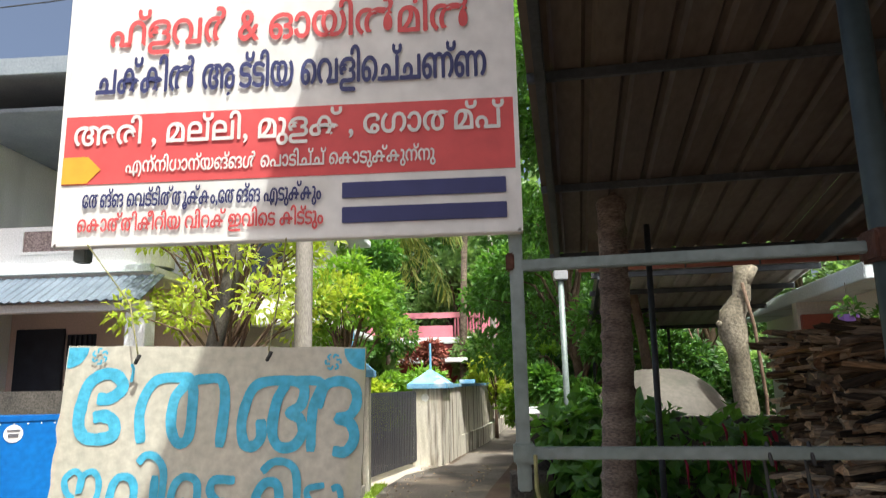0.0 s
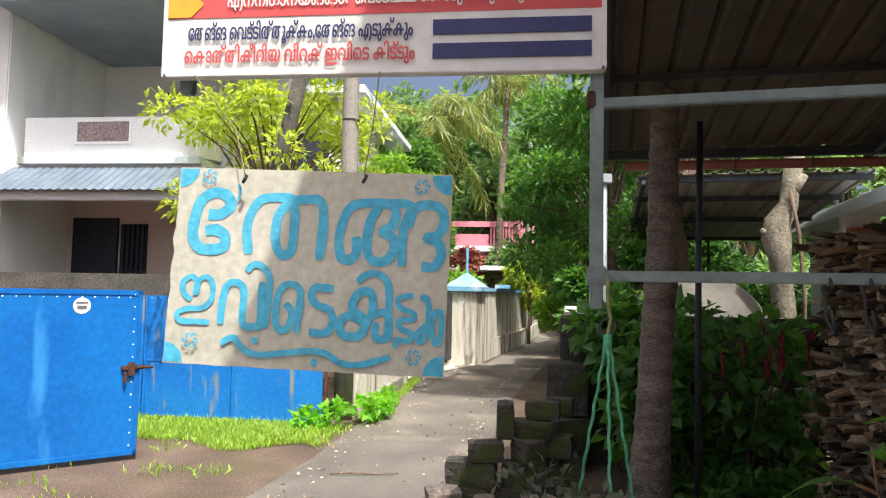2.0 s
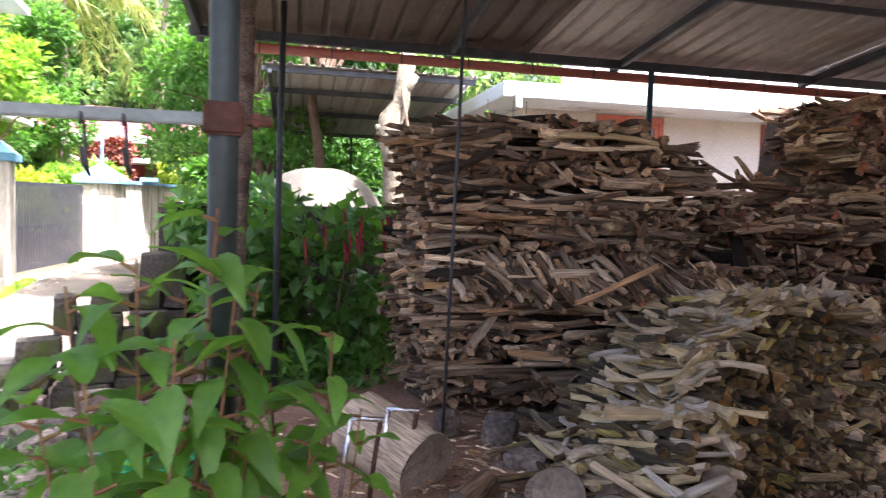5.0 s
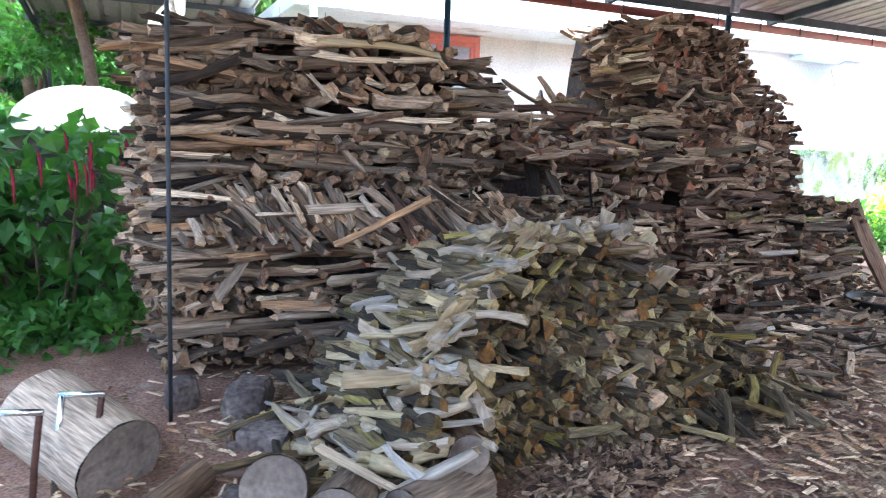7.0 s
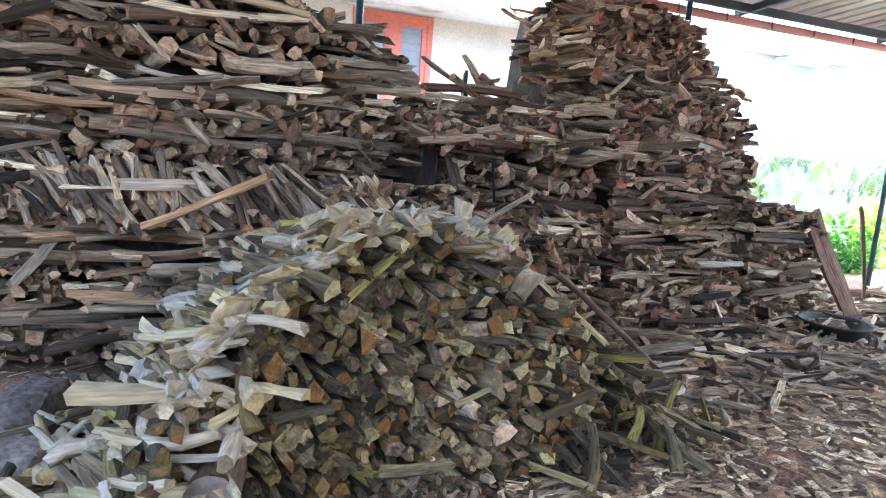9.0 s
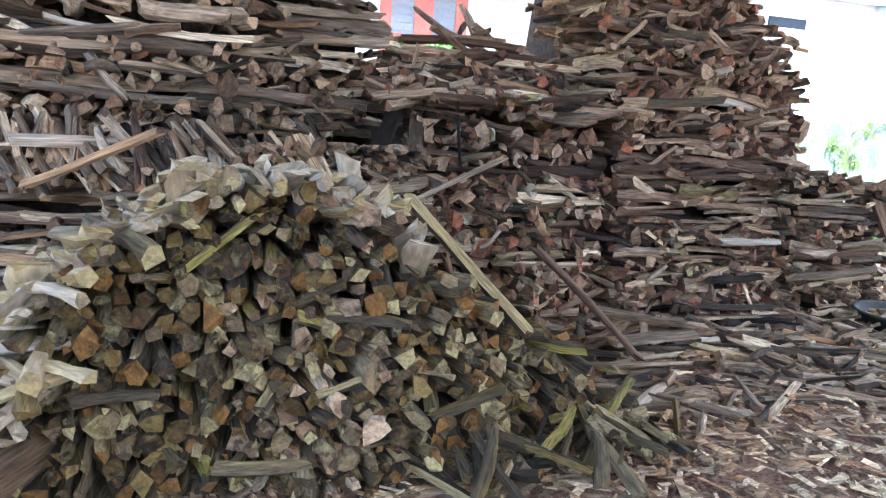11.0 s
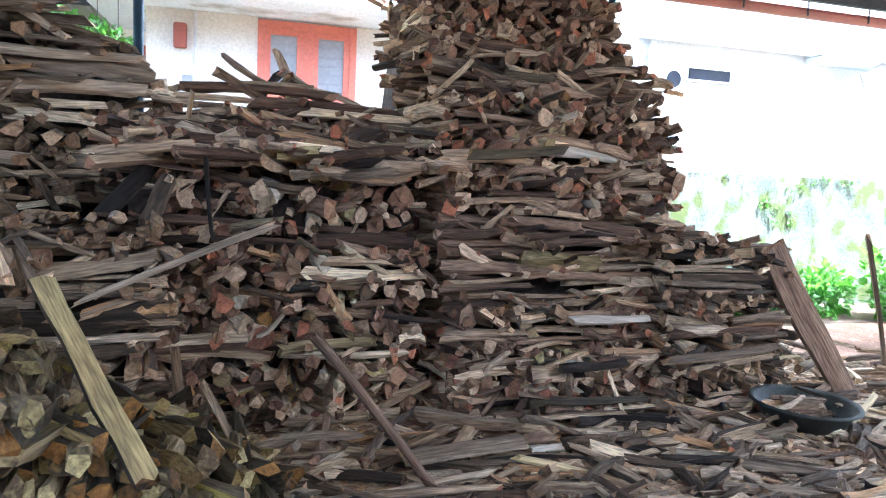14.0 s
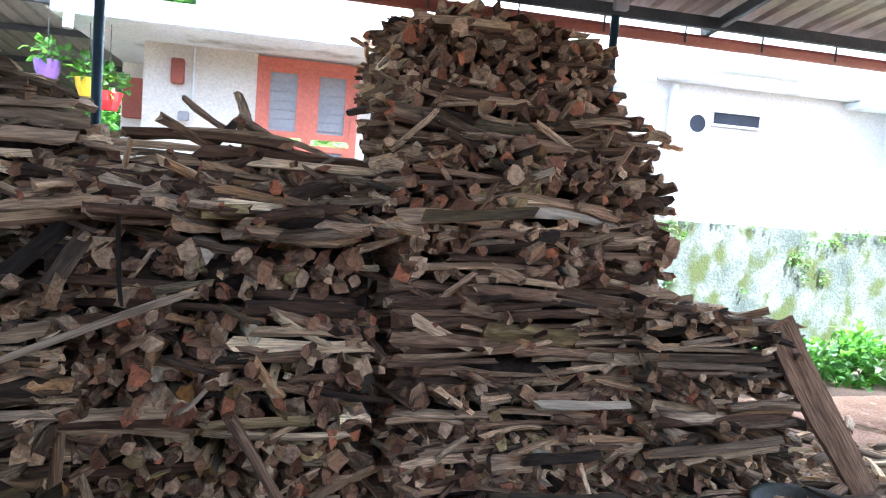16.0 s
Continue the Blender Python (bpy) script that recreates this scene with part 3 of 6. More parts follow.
tA = lambda x: lerp(topA, x)
fA = lambda x, z: (lerp([(2.2, 4.45), (3.0, 4.22), (3.6, 3.95), (4.9, 3.95)], x) if z < 1.12 else lerp([(2.2, 4.62), (3.0, 4.42), (3.6, 4.32), (4.2, 4.5), (4.85, 4.83)], x)) + .04 * math.sin(3 * x)
LA = courses(lambda z: 2.3 + .05 * math.sin(5 * z), lambda z: 4.86, tA, fA, z0=.16, ratio=.5, r0=.028, zmax=2.2, long_len=(.3, .85), ragged=.1)
# the lane-side end, billets pointing outwards
for _ in range(420):
    z = rng.uniform(.12, 2.05)
    y = rng.uniform(4.4, 5.6)
    L = rng.uniform(.3, .6)
    LA.append(log_pose((2.26 + L / 2 + rng.gauss(0, .05) + .04 * math.sin(5 * z), y, z), L, rng.uniform(.018, .036), rng.gauss(0, 12), rng.gauss(4, 7)))
# the ledge of billets that lean outwards half-way up
for i in range(150):
    x = 2.35 + 2.1 * i / 150 + rng.gauss(0, .03)
    L = rng.uniform(.3, .46)
    LA.append(log_pose((x, fA(x, .9) + .02 + rng.gauss(0, .03), 1.06 + rng.gauss(0, .035) - .05 * abs(x - 3.1)), L, rng.uniform(.018, .03), rng.gauss(118, 14), rng.uniform(22, 46)))
# loose billets on top
for i in range(170):
    x = rng.uniform(2.3, 4.55)
    LA.append(log_pose((x, rng.uniform(fA(x, 2) + .1, 5.5), tA(x) + rng.uniform(-.02, .04)), rng.uniform(.3, .7), rng.uniform(.018, .034), rng.gauss(0, 28), rng.gauss(0, 6)))
LA += stray(220, lambda z: 2.35, lambda z: 4.8, fA, tA, .15, 2.1)
xs = [2.42, 2.7, 3.2, 3.8, 4.2, 4.5, 4.8]
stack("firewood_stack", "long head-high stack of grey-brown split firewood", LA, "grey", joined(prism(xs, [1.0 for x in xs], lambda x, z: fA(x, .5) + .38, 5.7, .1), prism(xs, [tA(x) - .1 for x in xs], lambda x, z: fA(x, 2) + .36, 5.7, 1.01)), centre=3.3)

# the lower stack between
topB = [(4.75, 1.3), (5.1, 1.36), (5.7, 1.38), (6.1, 1.36), (6.4, 1.2)]
tB = lambda x: lerp(topB, x)
fB = lambda x, z: 4.22 + .03 * math.sin(4 * x) + (.12 if z > 1.0 else 0)
LB = courses(lambda z: 4.95, lambda z: 6.13 + .03 * math.sin(9 * z), tB, fB, z0=.1, ratio=.7, r0=.031, zmax=1.5, ragged=.05, long_len=(.35, .75))
tB2 = lambda x: lerp([(4.8, 1.6), (5.2, 1.78), (5.6, 1.84), (6.0, 1.74), (6.35, 1.5)], x)
fB2 = lambda x, z: 4.85 - .5 * max(0, (1.7 - z)) + .03 * math.sin(5 * x)
LB += courses(lambda z: 4.78, lambda z: 6.3, tB2, fB2, z0=1.25, ratio=.6, r0=.029, zmax=1.95, ragged=.05)
for i in range(150):
    x, q = rng.uniform(4.8, 6.3), rng.random()
    LB.append(log_pose((x, 4.15 + .75 * q, 1.38 + .2 * q + rng.gauss(0, .03)), rng.uniform(.3, .6), rng.uniform(.02, .036), rng.gauss(10, 40), rng.gauss(0, 8)))
for x, y, z, L, yaw, pit in ((5.5, 5.35, 1.9, .6, 150, 28), (5.62, 5.2, 1.9, .45, 100, 50), (5.75, 5.15, 1.84, .4, 30, -20), (5.9, 5.1, 1.78, .5, 5, -12), (5.55, 5.2, 1.82, .5, 60, 30), (6.05, 5.1, 1.72, .5, -5, -8)):
    LB.append(log_pose((x, y, z), L, .028, yaw, pit))
LB += stray(140, lambda z: 4.85, lambda z: 6.25, lambda x, z: fB(x, z) if z < 1.38 else fB2(x, z), tB2, .1, 1.8)
xs = [4.8, 5.2, 5.7, 6.1, 6.25]
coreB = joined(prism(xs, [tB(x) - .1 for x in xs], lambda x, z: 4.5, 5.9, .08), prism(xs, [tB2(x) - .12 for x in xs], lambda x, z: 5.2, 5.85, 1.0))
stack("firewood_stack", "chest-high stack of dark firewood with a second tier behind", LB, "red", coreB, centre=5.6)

# the tall stack
tC = lambda x: lerp([(6.3, 2.3), (6.48, 2.54), (6.8, 2.64), (7.1, 2.66), (7.5, 2.66), (7.7, 2.58), (7.74, 2.15), (7.88, 2.0)], x)
xC0 = lambda z: lerp([(0, 6.38), (.6, 6.4), (1.3, 6.34), (1.8, 6.36), (2.2, 6.4), (2.45, 6.43), (2.65, 6.5)], z)
xC1 = lambda z: lerp([(0, 7.75), (.9, 7.75), (1.5, 7.78), (1.95, 7.84), (2.05, 7.8), (2.12, 7.74), (2.6, 7.68), (2.75, 7.6)], z)
fC = lambda x, z: lerp([(0, 4.0), (.6, 4.14), (1.3, 4.2), (1.7, 4.32), (1.95, 4.52), (2.4, 4.85), (2.8, 5.05)], z) + .035 * math.sin(5 * x + z)
LC = courses(xC0, xC1, tC, fC, z0=.1, ratio=.64, r0=.031, zmax=2.8, depth_rows=2, ragged=.07, long_len=(.3, .65))
for _ in range(330):
    z = rng.uniform(.1, 2.55)
    y = fC(7, z) + rng.uniform(.1, 1.2)
    L = rng.uniform(.3, .55)
    s_ = rng.choice((-1, 1, 1))
    x = xC0(z) + L / 2 - rng.uniform(0, .1) if s_ < 0 else xC1(z) - L / 2 + rng.uniform(0, .1)
    LC.append(log_pose((x, y, z), L, rng.uniform(.018, .034), rng.gauss(0, 12), rng.gauss(0, 6)))
for i in range(70):
    x = rng.uniform(6.55, 7.45)
    LC.append(log_pose((x, rng.uniform(5.1, 5.9), tC(x) + rng.uniform(-.04, .03)), rng.uniform(.3, .6), rng.uniform(.02, .034), rng.gauss(70, 40), rng.gauss(12, 9)))
LC += stray(210, xC0, xC1, fC, tC, .1, 2.6)
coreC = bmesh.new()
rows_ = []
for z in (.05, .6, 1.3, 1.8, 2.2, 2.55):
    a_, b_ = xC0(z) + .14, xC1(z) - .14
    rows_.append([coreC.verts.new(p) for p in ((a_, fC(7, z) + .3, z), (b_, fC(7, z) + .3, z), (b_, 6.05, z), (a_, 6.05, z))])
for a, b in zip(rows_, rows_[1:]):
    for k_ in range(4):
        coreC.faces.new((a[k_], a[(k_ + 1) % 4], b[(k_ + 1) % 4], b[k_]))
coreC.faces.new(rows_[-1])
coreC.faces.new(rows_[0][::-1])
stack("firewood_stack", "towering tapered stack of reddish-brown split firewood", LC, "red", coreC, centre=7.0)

# the low stack beside it
tD = lambda x: lerp([(7.7, 1.05), (8.1, .98), (8.5, .92), (8.75, .6)], x)
fD = lambda x, z: 3.98 + .03 * math.sin(6 * x)
LD = courses(lambda z: 7.72, lambda z: 8.6 - .08 * z, tD, fD, z0=.14, ratio=.3, r0=.026, zmax=1.1, ragged=.08, long_len=(.4, .9))
for i in range(120):
    x = rng.uniform(7.7, 8.6)
    LD.append(log_pose((x, rng.uniform(4.0, 4.9), tD(x) + rng.uniform(-.03, .05)), rng.uniform(.3, .6), rng.uniform(.018, .034), rng.gauss(20, 30), rng.gauss(0, 6)))
xs = [7.75, 8.1, 8.5]
stack("firewood_stack", "knee-high stack of weathered firewood against the tall one", LD, "grey", prism(xs, [tD(x) - .1 for x in xs], lambda x, z: 4.35, 5.0, .05), most=220)

# the heap in front, ends towards the path
tE = lambda x: lerp([(2.75, .12), (3.0, .42), (3.35, .78), (3.65, .97), (3.95, 1.05), (4.3, .95), (4.6, .7), (4.9, .5), (5.2, .36), (5.55, .12)], x)
fE = lambda x, z: 2.6 + .05 * math.sin(4 * x) + .36 * z + (.1 if x > 4.9 else 0)
LE = []
z = .04
while z < 1.08:
    r = rng.uniform(.023, .031)
    x = 2.7
    while x < 5.6:
        rr = r * rng.choice((.75, .9, 1, 1.1, 1.25, 1.45))
        if z < tE(x) - .03:
            L = rng.uniform(.4, .5)
            LE.append(log_pose((x, fE(x, z) + L / 2 + rng.gauss(0, .03), z + rng.gauss(0, .01)), L, rr, 90 + rng.gauss(0, 9), rng.gauss(-3, 6)))
        x += rr * 1.95
    z += r * 1.4
LE += stray(50, lambda z: 2.9, lambda z: 5.3, fE, tE, .05, 1.0)
for i in range(330):
    x = rng.uniform(2.85, 5.3)
    y = rng.uniform(fE(x, tE(x)), 3.85)
    LE.append(log_pose((x, y, max(.05, tE(x) - .25 * max(0, y - 3.3) + rng.uniform(-.03, .02))), rng.uniform(.32, .5), rng.uniform(.022, .036), rng.gauss(98, 14), rng.gauss(-8, 8)))
# billets slipping down the lane side and the foot
for i in range(40):
    x, y = rng.gauss(2.95, .28), rng.uniform(2.6, 3.7)
    LE.append(log_pose((x, y, max(.04, min(.5, tE(x))) * rng.uniform(.3, 1) + .02), rng.uniform(.25, .5), rng.uniform(.02, .034), rng.uniform(0, 180), rng.gauss(0, 12)))
for i in range(60):
    x, y = rng.uniform(4.5, 5.7), rng.uniform(2.45, 2.75)
    LE.append(log_pose((x, y, rng.uniform(.03, .2)), rng.uniform(.16, .42), rng.uniform(.016, .032), rng.uniform(0, 180), rng.gauss(8, 22)))
xs = [2.95, 3.35, 3.65, 3.95, 4.3, 4.6, 4.9, 5.2]
stack("firewood_heap", "waist-high heap of fresh yellowish split billets, ends out", LE, "yellow", prism(xs, [max(.06, tE(x) - .12) for x in xs], lambda x, z: fE(x, z) + .36, 3.85, .02), most=300, centre=4.1)


def pale_top():
    out = []
    for i in range(95):
        x = rng.uniform(3.0, 4.5)
        L = rng.uniform(.2, .42)
        edge = rng.random() < .55
        y = fE(x, tE(x)) + (rng.uniform(.0, .16) if edge else rng.uniform(.1, .9))
        out.append(log_pose((x, y, tE(x) + rng.uniform(-.01, .04) - .2 * max(0, y - 3.4)), L, rng.uniform(.018, .036), rng.gauss(100, 15), rng.gauss(-14 if edge else -4, 9)))
    # more pale wood on the lane-side shoulder, partly standing in for light from there
    for i in range(80):
        x = rng.uniform(2.65, 3.35)
        out.append(log_pose((x, rng.uniform(2.55, 3.6), max(.05, .04 + tE(x) * rng.uniform(.5, 1.05))), rng.uniform(.18, .4), rng.uniform(.016, .034), rng.gauss(118, 18) if i % 3 else rng.uniform(-30, 120), rng.gauss(0, 10)))
    # broad flakes draped over the brow
    for i in range(90):
        x = rng.uniform(3.05, 4.5)
        out.append(log_pose((x, fE(x, tE(x)) + rng.uniform(-.03, .16), tE(x) + rng.uniform(.0, .06)), rng.uniform(.18, .34), 1, rng.gauss(98, 20), rng.gauss(-30, 14), rng.gauss(0, 30)) @ Matrix.Diagonal((1, rng.uniform(.026, .06), rng.uniform(.009, .016), 1)))
    return out


stack("split_billets", "freshly split pale billets thrown on the heap", pale_top(), "pale", most=280)


def plank_mesh(length, w, h, mats):
    """A straight riven slab along x, with wavering edges and a taper."""
    vs, fs, mi = [], [], []
    n_ = 7
    lean = rng.uniform(-.12, .12)
    for k_ in range(n_):
        s = k_ / (n_ - 1) - .5
        ww, hh = w / 2 * (1 + lean * 2 * s) * rng.uniform(.88, 1.08), h / 2 * rng.uniform(.85, 1.1)
        e = rng.uniform(-.06, .06) * w
        for y, z in ((-1, -.8), (-.75, -1), (.75, -1), (1, -.7), (.9, .85), (.3, 1.05), (-.4, .95), (-1, .8)):
            vs.append((s * length + (rng.uniform(-.03, .03) * min(length, .5) if k_ in (0, n_ - 1) else 0), y * ww + e, z * hh * rng.uniform(.92, 1.08)))
    for k_ in range(n_ - 1):
        for q_ in range(8):
            fs.append((k_ * 8 + q_, k_ * 8 + (q_ + 1) % 8, k_ * 8 + 8 + (q_ + 1) % 8, k_ * 8 + 8 + q_))
            mi.append(0 if q_ in (3, 7) else 1)
    fs += [tuple(range(7, -1, -1)), tuple(range((n_ - 1) * 8, n_ * 8))]
    return mesh_of("slab", vs, fs, mats, mi + [2, 2])


def loose(name, label, a, b, w, h, kind, group="loose pieces of wood"):
    """One long piece from a to b."""
    a, b = Vector(a), Vector(b)
    th = thing(name, label, "wood", group=group)
    d = b - a
    if name == "plank":
        ob = part("piece", plank_mesh(d.length, w, h, {"grey": [M["bark"], M["bark"], M["end"]], "red": [M["rbark"], M["rbark"], M["rend"]], "pale": [M["blond"], M["fresh"], M["fresh"]], "yellow": [M["ybark"], M["ysplit"], M["yend"]]}[kind]), None, th)
        ob.matrix_world = Matrix.Translation((a + b) / 2) @ d.to_track_quat("X", "Z").to_matrix().to_4x4() @ Matrix.Rotation(radians(78 if abs(d.z) > .6 * d.length else 0), 4, "X")
        return th
    ob = part("piece", rng.choice(SETS[kind]), None, th)
    ob.matrix_world = Matrix.Translation((a + b) / 2) @ d.to_track_quat("X", "Z").to_matrix().to_4x4() @ Matrix.Diagonal((d.length / BILLET_L, max(w, h) * .42 / BILLET_R, min(w, h) * .5 / BILLET_R, 1))
    return th


loose("plank", "long tan sawn plank leaning on the heap", (4.6, 3.34, .98), (4.92, 2.74, .54), .075, .025, "yellow")
loose("plank", "dark slab of bark-edged wood leaning at the stack", (8.4, 4.02, 1.02), (8.98, 3.8, .03), .17, .05, "red")
loose("plank", "grey split plank leaning on the dark stack", (4.98, 4.66, 1.44), (4.71, 4.2, 1.12), .1, .03, "grey")
loose("plank", "grey split plank leaning on the dark stack", (5.04, 4.62, 1.45), (4.9, 4.12, 1.1), .08, .03, "grey")
loose("stick", "pale bent branch leaning across the stack", (5.42, 4.1, 1.09), (4.66, 3.84, .81), .035, .03, "grey")
loose("stick", "thin dark stick leaning on the stack", (5.13, 4.15, 1.43), (5.16, 4.1, 1.04), .025, .022, "grey")
loose("plank", "old grey board lying at the foot of the stack", (5.92, 3.55, .15), (6.5, 3.56, .16), .12, .035, "grey")
loose("stick", "long dark branch propped on the stack", (5.6, 3.95, .6), (5.96, 3.35, .12), .06, .05, "red")
loose("stick", "long dark branch propped on the stack", (5.1, 3.7, .5), (5.32, 3.2, .1), .06, .05, "grey")
loose("stick", "brown split stick propped on the stack", (5.0, 3.85, .6), (5.1, 3.3, .08), .05, .04, "grey")
loose("stick", "thin branch standing against the stack", (7.24, 3.96, .32), (7.3, 3.84, .06), .025, .02, "grey")
loose("stick", "dark stake standing beyond the low stack", (9.5, 4.2, 1.05), (9.84, 4.2, .03), .045, .04, "grey")
loose("stick", "beige barkless branch lying in the stack", (2.98, 4.42, 1.56), (3.52, 4.3, 1.65), .05, .045, "grey")
loose("stick", "beige bent branch lying in the stack", (2.3, 4.5, 1.52), (2.98, 4.3, 1.46), .05, .045, "grey")
loose("stick", "brown branch lying aslant on the stack", (3.06, 3.83, .92), (3.62, 3.72, 1.19), .05, .045, "grey")
loose("stick", "forked pale stick hung on the stack", (3.08, 4.3, 1.86), (3.22, 4.2, 1.7), .03, .025, "grey")
loose("stick", "pale stick poking out of the stack", (2.1, 4.4, .92), (2.5, 4.35, .82), .035, .03, "grey")
loose("plank", "pale flake of split wood lying on the tall stack", (6.5, 4.6, 1.98), (6.85, 4.5, 1.9), .12, .04, "grey")
loose("billet", "long tan billet jutting from the tall stack", (6.4, 4.16, 1.46), (6.95, 4.1, 1.52), .06, .05, "yellow")
loose("billet", "whitish barkless billet in the stack", (6.92, 3.93, .37), (7.3, 3.88, .4), .06, .05, "grey")
loose("billet", "whitish barkless billet in the stack", (7.6, 3.9, .38), (8.35, 3.88, .42), .05, .045, "grey")
loose("billet", "whitish barkless billet in the stack", (6.98, 3.96, .62), (7.45, 3.93, .62), .05, .045, "pale")
loose("billet", "yellow split billet low in the stack", (6.85, 3.92, .2), (7.45, 3.88, .18), .05, .045, "yellow")
loose("billet", "whitish billet lying on the heap's shoulder", (2.75, 2.95, .5), (3.2, 2.85, .52), .09, .05, "pale")
loose("billet", "whitish split billet at the heap's foot", (2.75, 2.6, .12), (3.05, 2.4, .34), .08, .05, "pale")
loose("stick", "white peeled stick at the heap's foot", (2.55, 2.75, .32), (2.95, 2.45, .1), .03, .03, "pale")
loose("plank", "yellow split slab at the heap's top", (4.12, 3.02, 1.04), (4.42, 2.92, .92), .08, .03, "yellow")
loose("plank", "yellow-green bent slab on the heap's face", (4.52, 2.68, .26), (4.8, 2.66, .36), .05, .03, "yellow")

# scattered billets and chips on the floor
LF = []
for i in range(420):
    q = rng.random()
    x, y = (rng.uniform(5.2, 8.8), rng.uniform(2.8, 3.95)) if q < .75 else (rng.uniform(8.6, 10.2), rng.uniform(3.2, 4.6))
    LF.append(log_pose((x, y, .06 + max(0, .16 * (y - 3.2)) * rng.random()), rng.uniform(.2, .6), rng.uniform(.014, .03), rng.gauss(0, 35), rng.gauss(0, 7)))
stack("scattered_firewood", "loose billets scattered at the foot of the stacks", LF, "grey", most=260)
cv, cf = [], []
for i in range(15000):
    x, y = rng.uniform(.9, 10.5), rng.uniform(.7, 4.6)
    if rng.random() > (.35 if x < 2.6 else 1):
        continue
    big = x > 4.4 and y > 1.6 and rng.random() < .5
    a, L, w = rng.uniform(0, 6.28), rng.uniform(.012, .06) * (1.7 if big else 1), rng.uniform(.005, .014) * (1.6 if big else 1)
    c, s = math.cos(a), math.sin(a)
    o = len(cv)
    zz = .045 + .018 * noise.noise((x * 1.3, y * 1.3, 3)) + rng.uniform(0, .012)
    t1 = rng.uniform(-.008, .012)
    cv += [(x - c * L - s * w, y - s * L + c * w, zz), (x + c * L - s * w, y + s * L + c * w, zz + t1), (x + c * L + s * w, y + s * L - c * w, zz + t1 + .004), (x - c * L + s * w, y - s * L - c * w, zz + .004), (x, y, zz + .009)]
    cf += [(o, o + 1, o + 4), (o + 1, o + 2, o + 4), (o + 2, o + 3, o + 4), (o + 3, o, o + 4)]
tagged(new("wood_chips", mesh_of("wood_chips", cv, cf, M["split"])), "brown bark flakes and wood chips strewn on soil", "wood chips", kind="stuff")

bv, bf = [], []
for i in range(900):
    u, w = rng.gauss(0, .5), rng.gauss(0, .5)
    if u * u + w * w > 1:
        continue
    x, y, zz = 3.75 + .5 * u, 2.42 + .2 * w, .04 + .1 * (1 - u * u - w * w) * rng.uniform(.5, 1)
    d = Euler((rng.gauss(0, .5), rng.gauss(0, .5), rng.uniform(0, 6.28))).to_matrix()
    L, w = rng.uniform(.025, .08), rng.uniform(.008, .022)
    o = len(bv)
    bv += [Vector((x, y, zz)) + d @ Vector(q) for q in ((-L, -w, 0), (L, -w * .7, .004), (L * .9, w, 0), (-L * .9, w * .8, .004), (0, 0, .012))]
    bf += [(o, o + 1, o + 4), (o + 1, o + 2, o + 4), (o + 2, o + 3, o + 4), (o + 3, o, o + 4)]
tagged(new("bark_pile", mesh_of("bark_pile", bv, bf, M["rbark"])), "low pile of brown bark strips before the heap", "bark", kind="stuff")


def boulder(name, label, c, size, material, seed, group="", category="stone", sub=2):
    bm = bmesh.new()
    bmesh.ops.create_icosphere(bm, subdivisions=sub, radius=1)
    for v in bm.verts:
        p = v.co * (1 + .28 * noise.noise(v.co * 1.4 + Vector((seed, 0, 0))) + .1 * noise.noise(v.co * 4 + Vector((seed, 3, 0))))
        v.co = Vector((max(-.72, min(.72, p.x)) * size[0] / 1.44, max(-.72, min(.72, p.y)) * size[1] / 1.44, max(-.6, min(.6, p.z)) * size[2] / 1.2))
    ob = part(name, bm, material, None)
    ob.matrix_world = pose(c[0], c[1], c[2] + size[2] * .5 - .02, 0, 0, seed * 47)
    return tagged(ob, label, category, group)


# stones under the stack, sawn logs
boulder("block", "squared brown laterite block at the stack's foot", (2.62, 3.95, .02), (.34, .2, .17), M["rubble"], 1.2, "laterite blocks")
boulder("block", "squared brown laterite block under the stack", (2.3, 4.1, .02), (.12, .16, .2), M["rubble"], 2.3, "laterite blocks")
boulder("block", "squared brown laterite block at the stack's foot", (2.55, 3.5, .02), (.3, .2, .12), M["rubble"], 3.1, "laterite blocks")


def sawn_log(label, c, r, L, yaw, pitch):
    th = thing("sawn_log", label, "log", group="sawn logs")
    th.matrix_world = Matrix.Translation(c) @ Euler((0, radians(-pitch), radians(yaw))).to_matrix().to_4x4()
    bm = bmesh.new()
    rings = []
    for i in range(7):
        s = i / 6 - .5
        rings.append([bm.verts.new((s * L, r * (1 + .08 * noise.noise((math.cos(a) * 2, math.sin(a) * 2, c[0] + s * 3))) * math.cos(a), r * (1 + .08 * noise.noise((math.cos(a) * 2, math.sin(a) * 2, c[1] + s))) * math.sin(a))) for a in [2 * math.pi * k_ / 18 for k_ in range(18)]])
    for p, q in zip(rings, rings[1:]):
        for k_ in range(18):
            bm.faces.new((p[k_], p[(k_ + 1) % 18], q[(k_ + 1) % 18], q[k_]))
    part("bark", bm, M["bark"], th, smooth=True)
    for s in (-.5, .5):
        bm = bmesh.new()
        vs_ = [bm.verts.new((s * L * 1.004, r * .97 * math.cos(2 * math.pi * k_ / 18), r * .97 * math.sin(2 * math.pi * k_ / 18))) for k_ in range(18)]
        bm.faces.new(vs_ if s > 0 else vs_[::-1])
        part("sawn_face", bm, M["disc"], th)


sawn_log("thick sawn trunk lying on the floor", (1.78, 3.55, .2), .2, .55, 120, 12)
sawn_log("short sawn log standing on end by the heap", (2.42, 2.85, .14), .13, .3, 250, 25)
sawn_log("reddish sawn log at the heap's foot", (3.16, 2.66, .25), .085, .34, 250, 8)
sawn_log("brown sawn log at the heap's foot", (2.75, 2.3, .1), .11, .4, 195, 5)
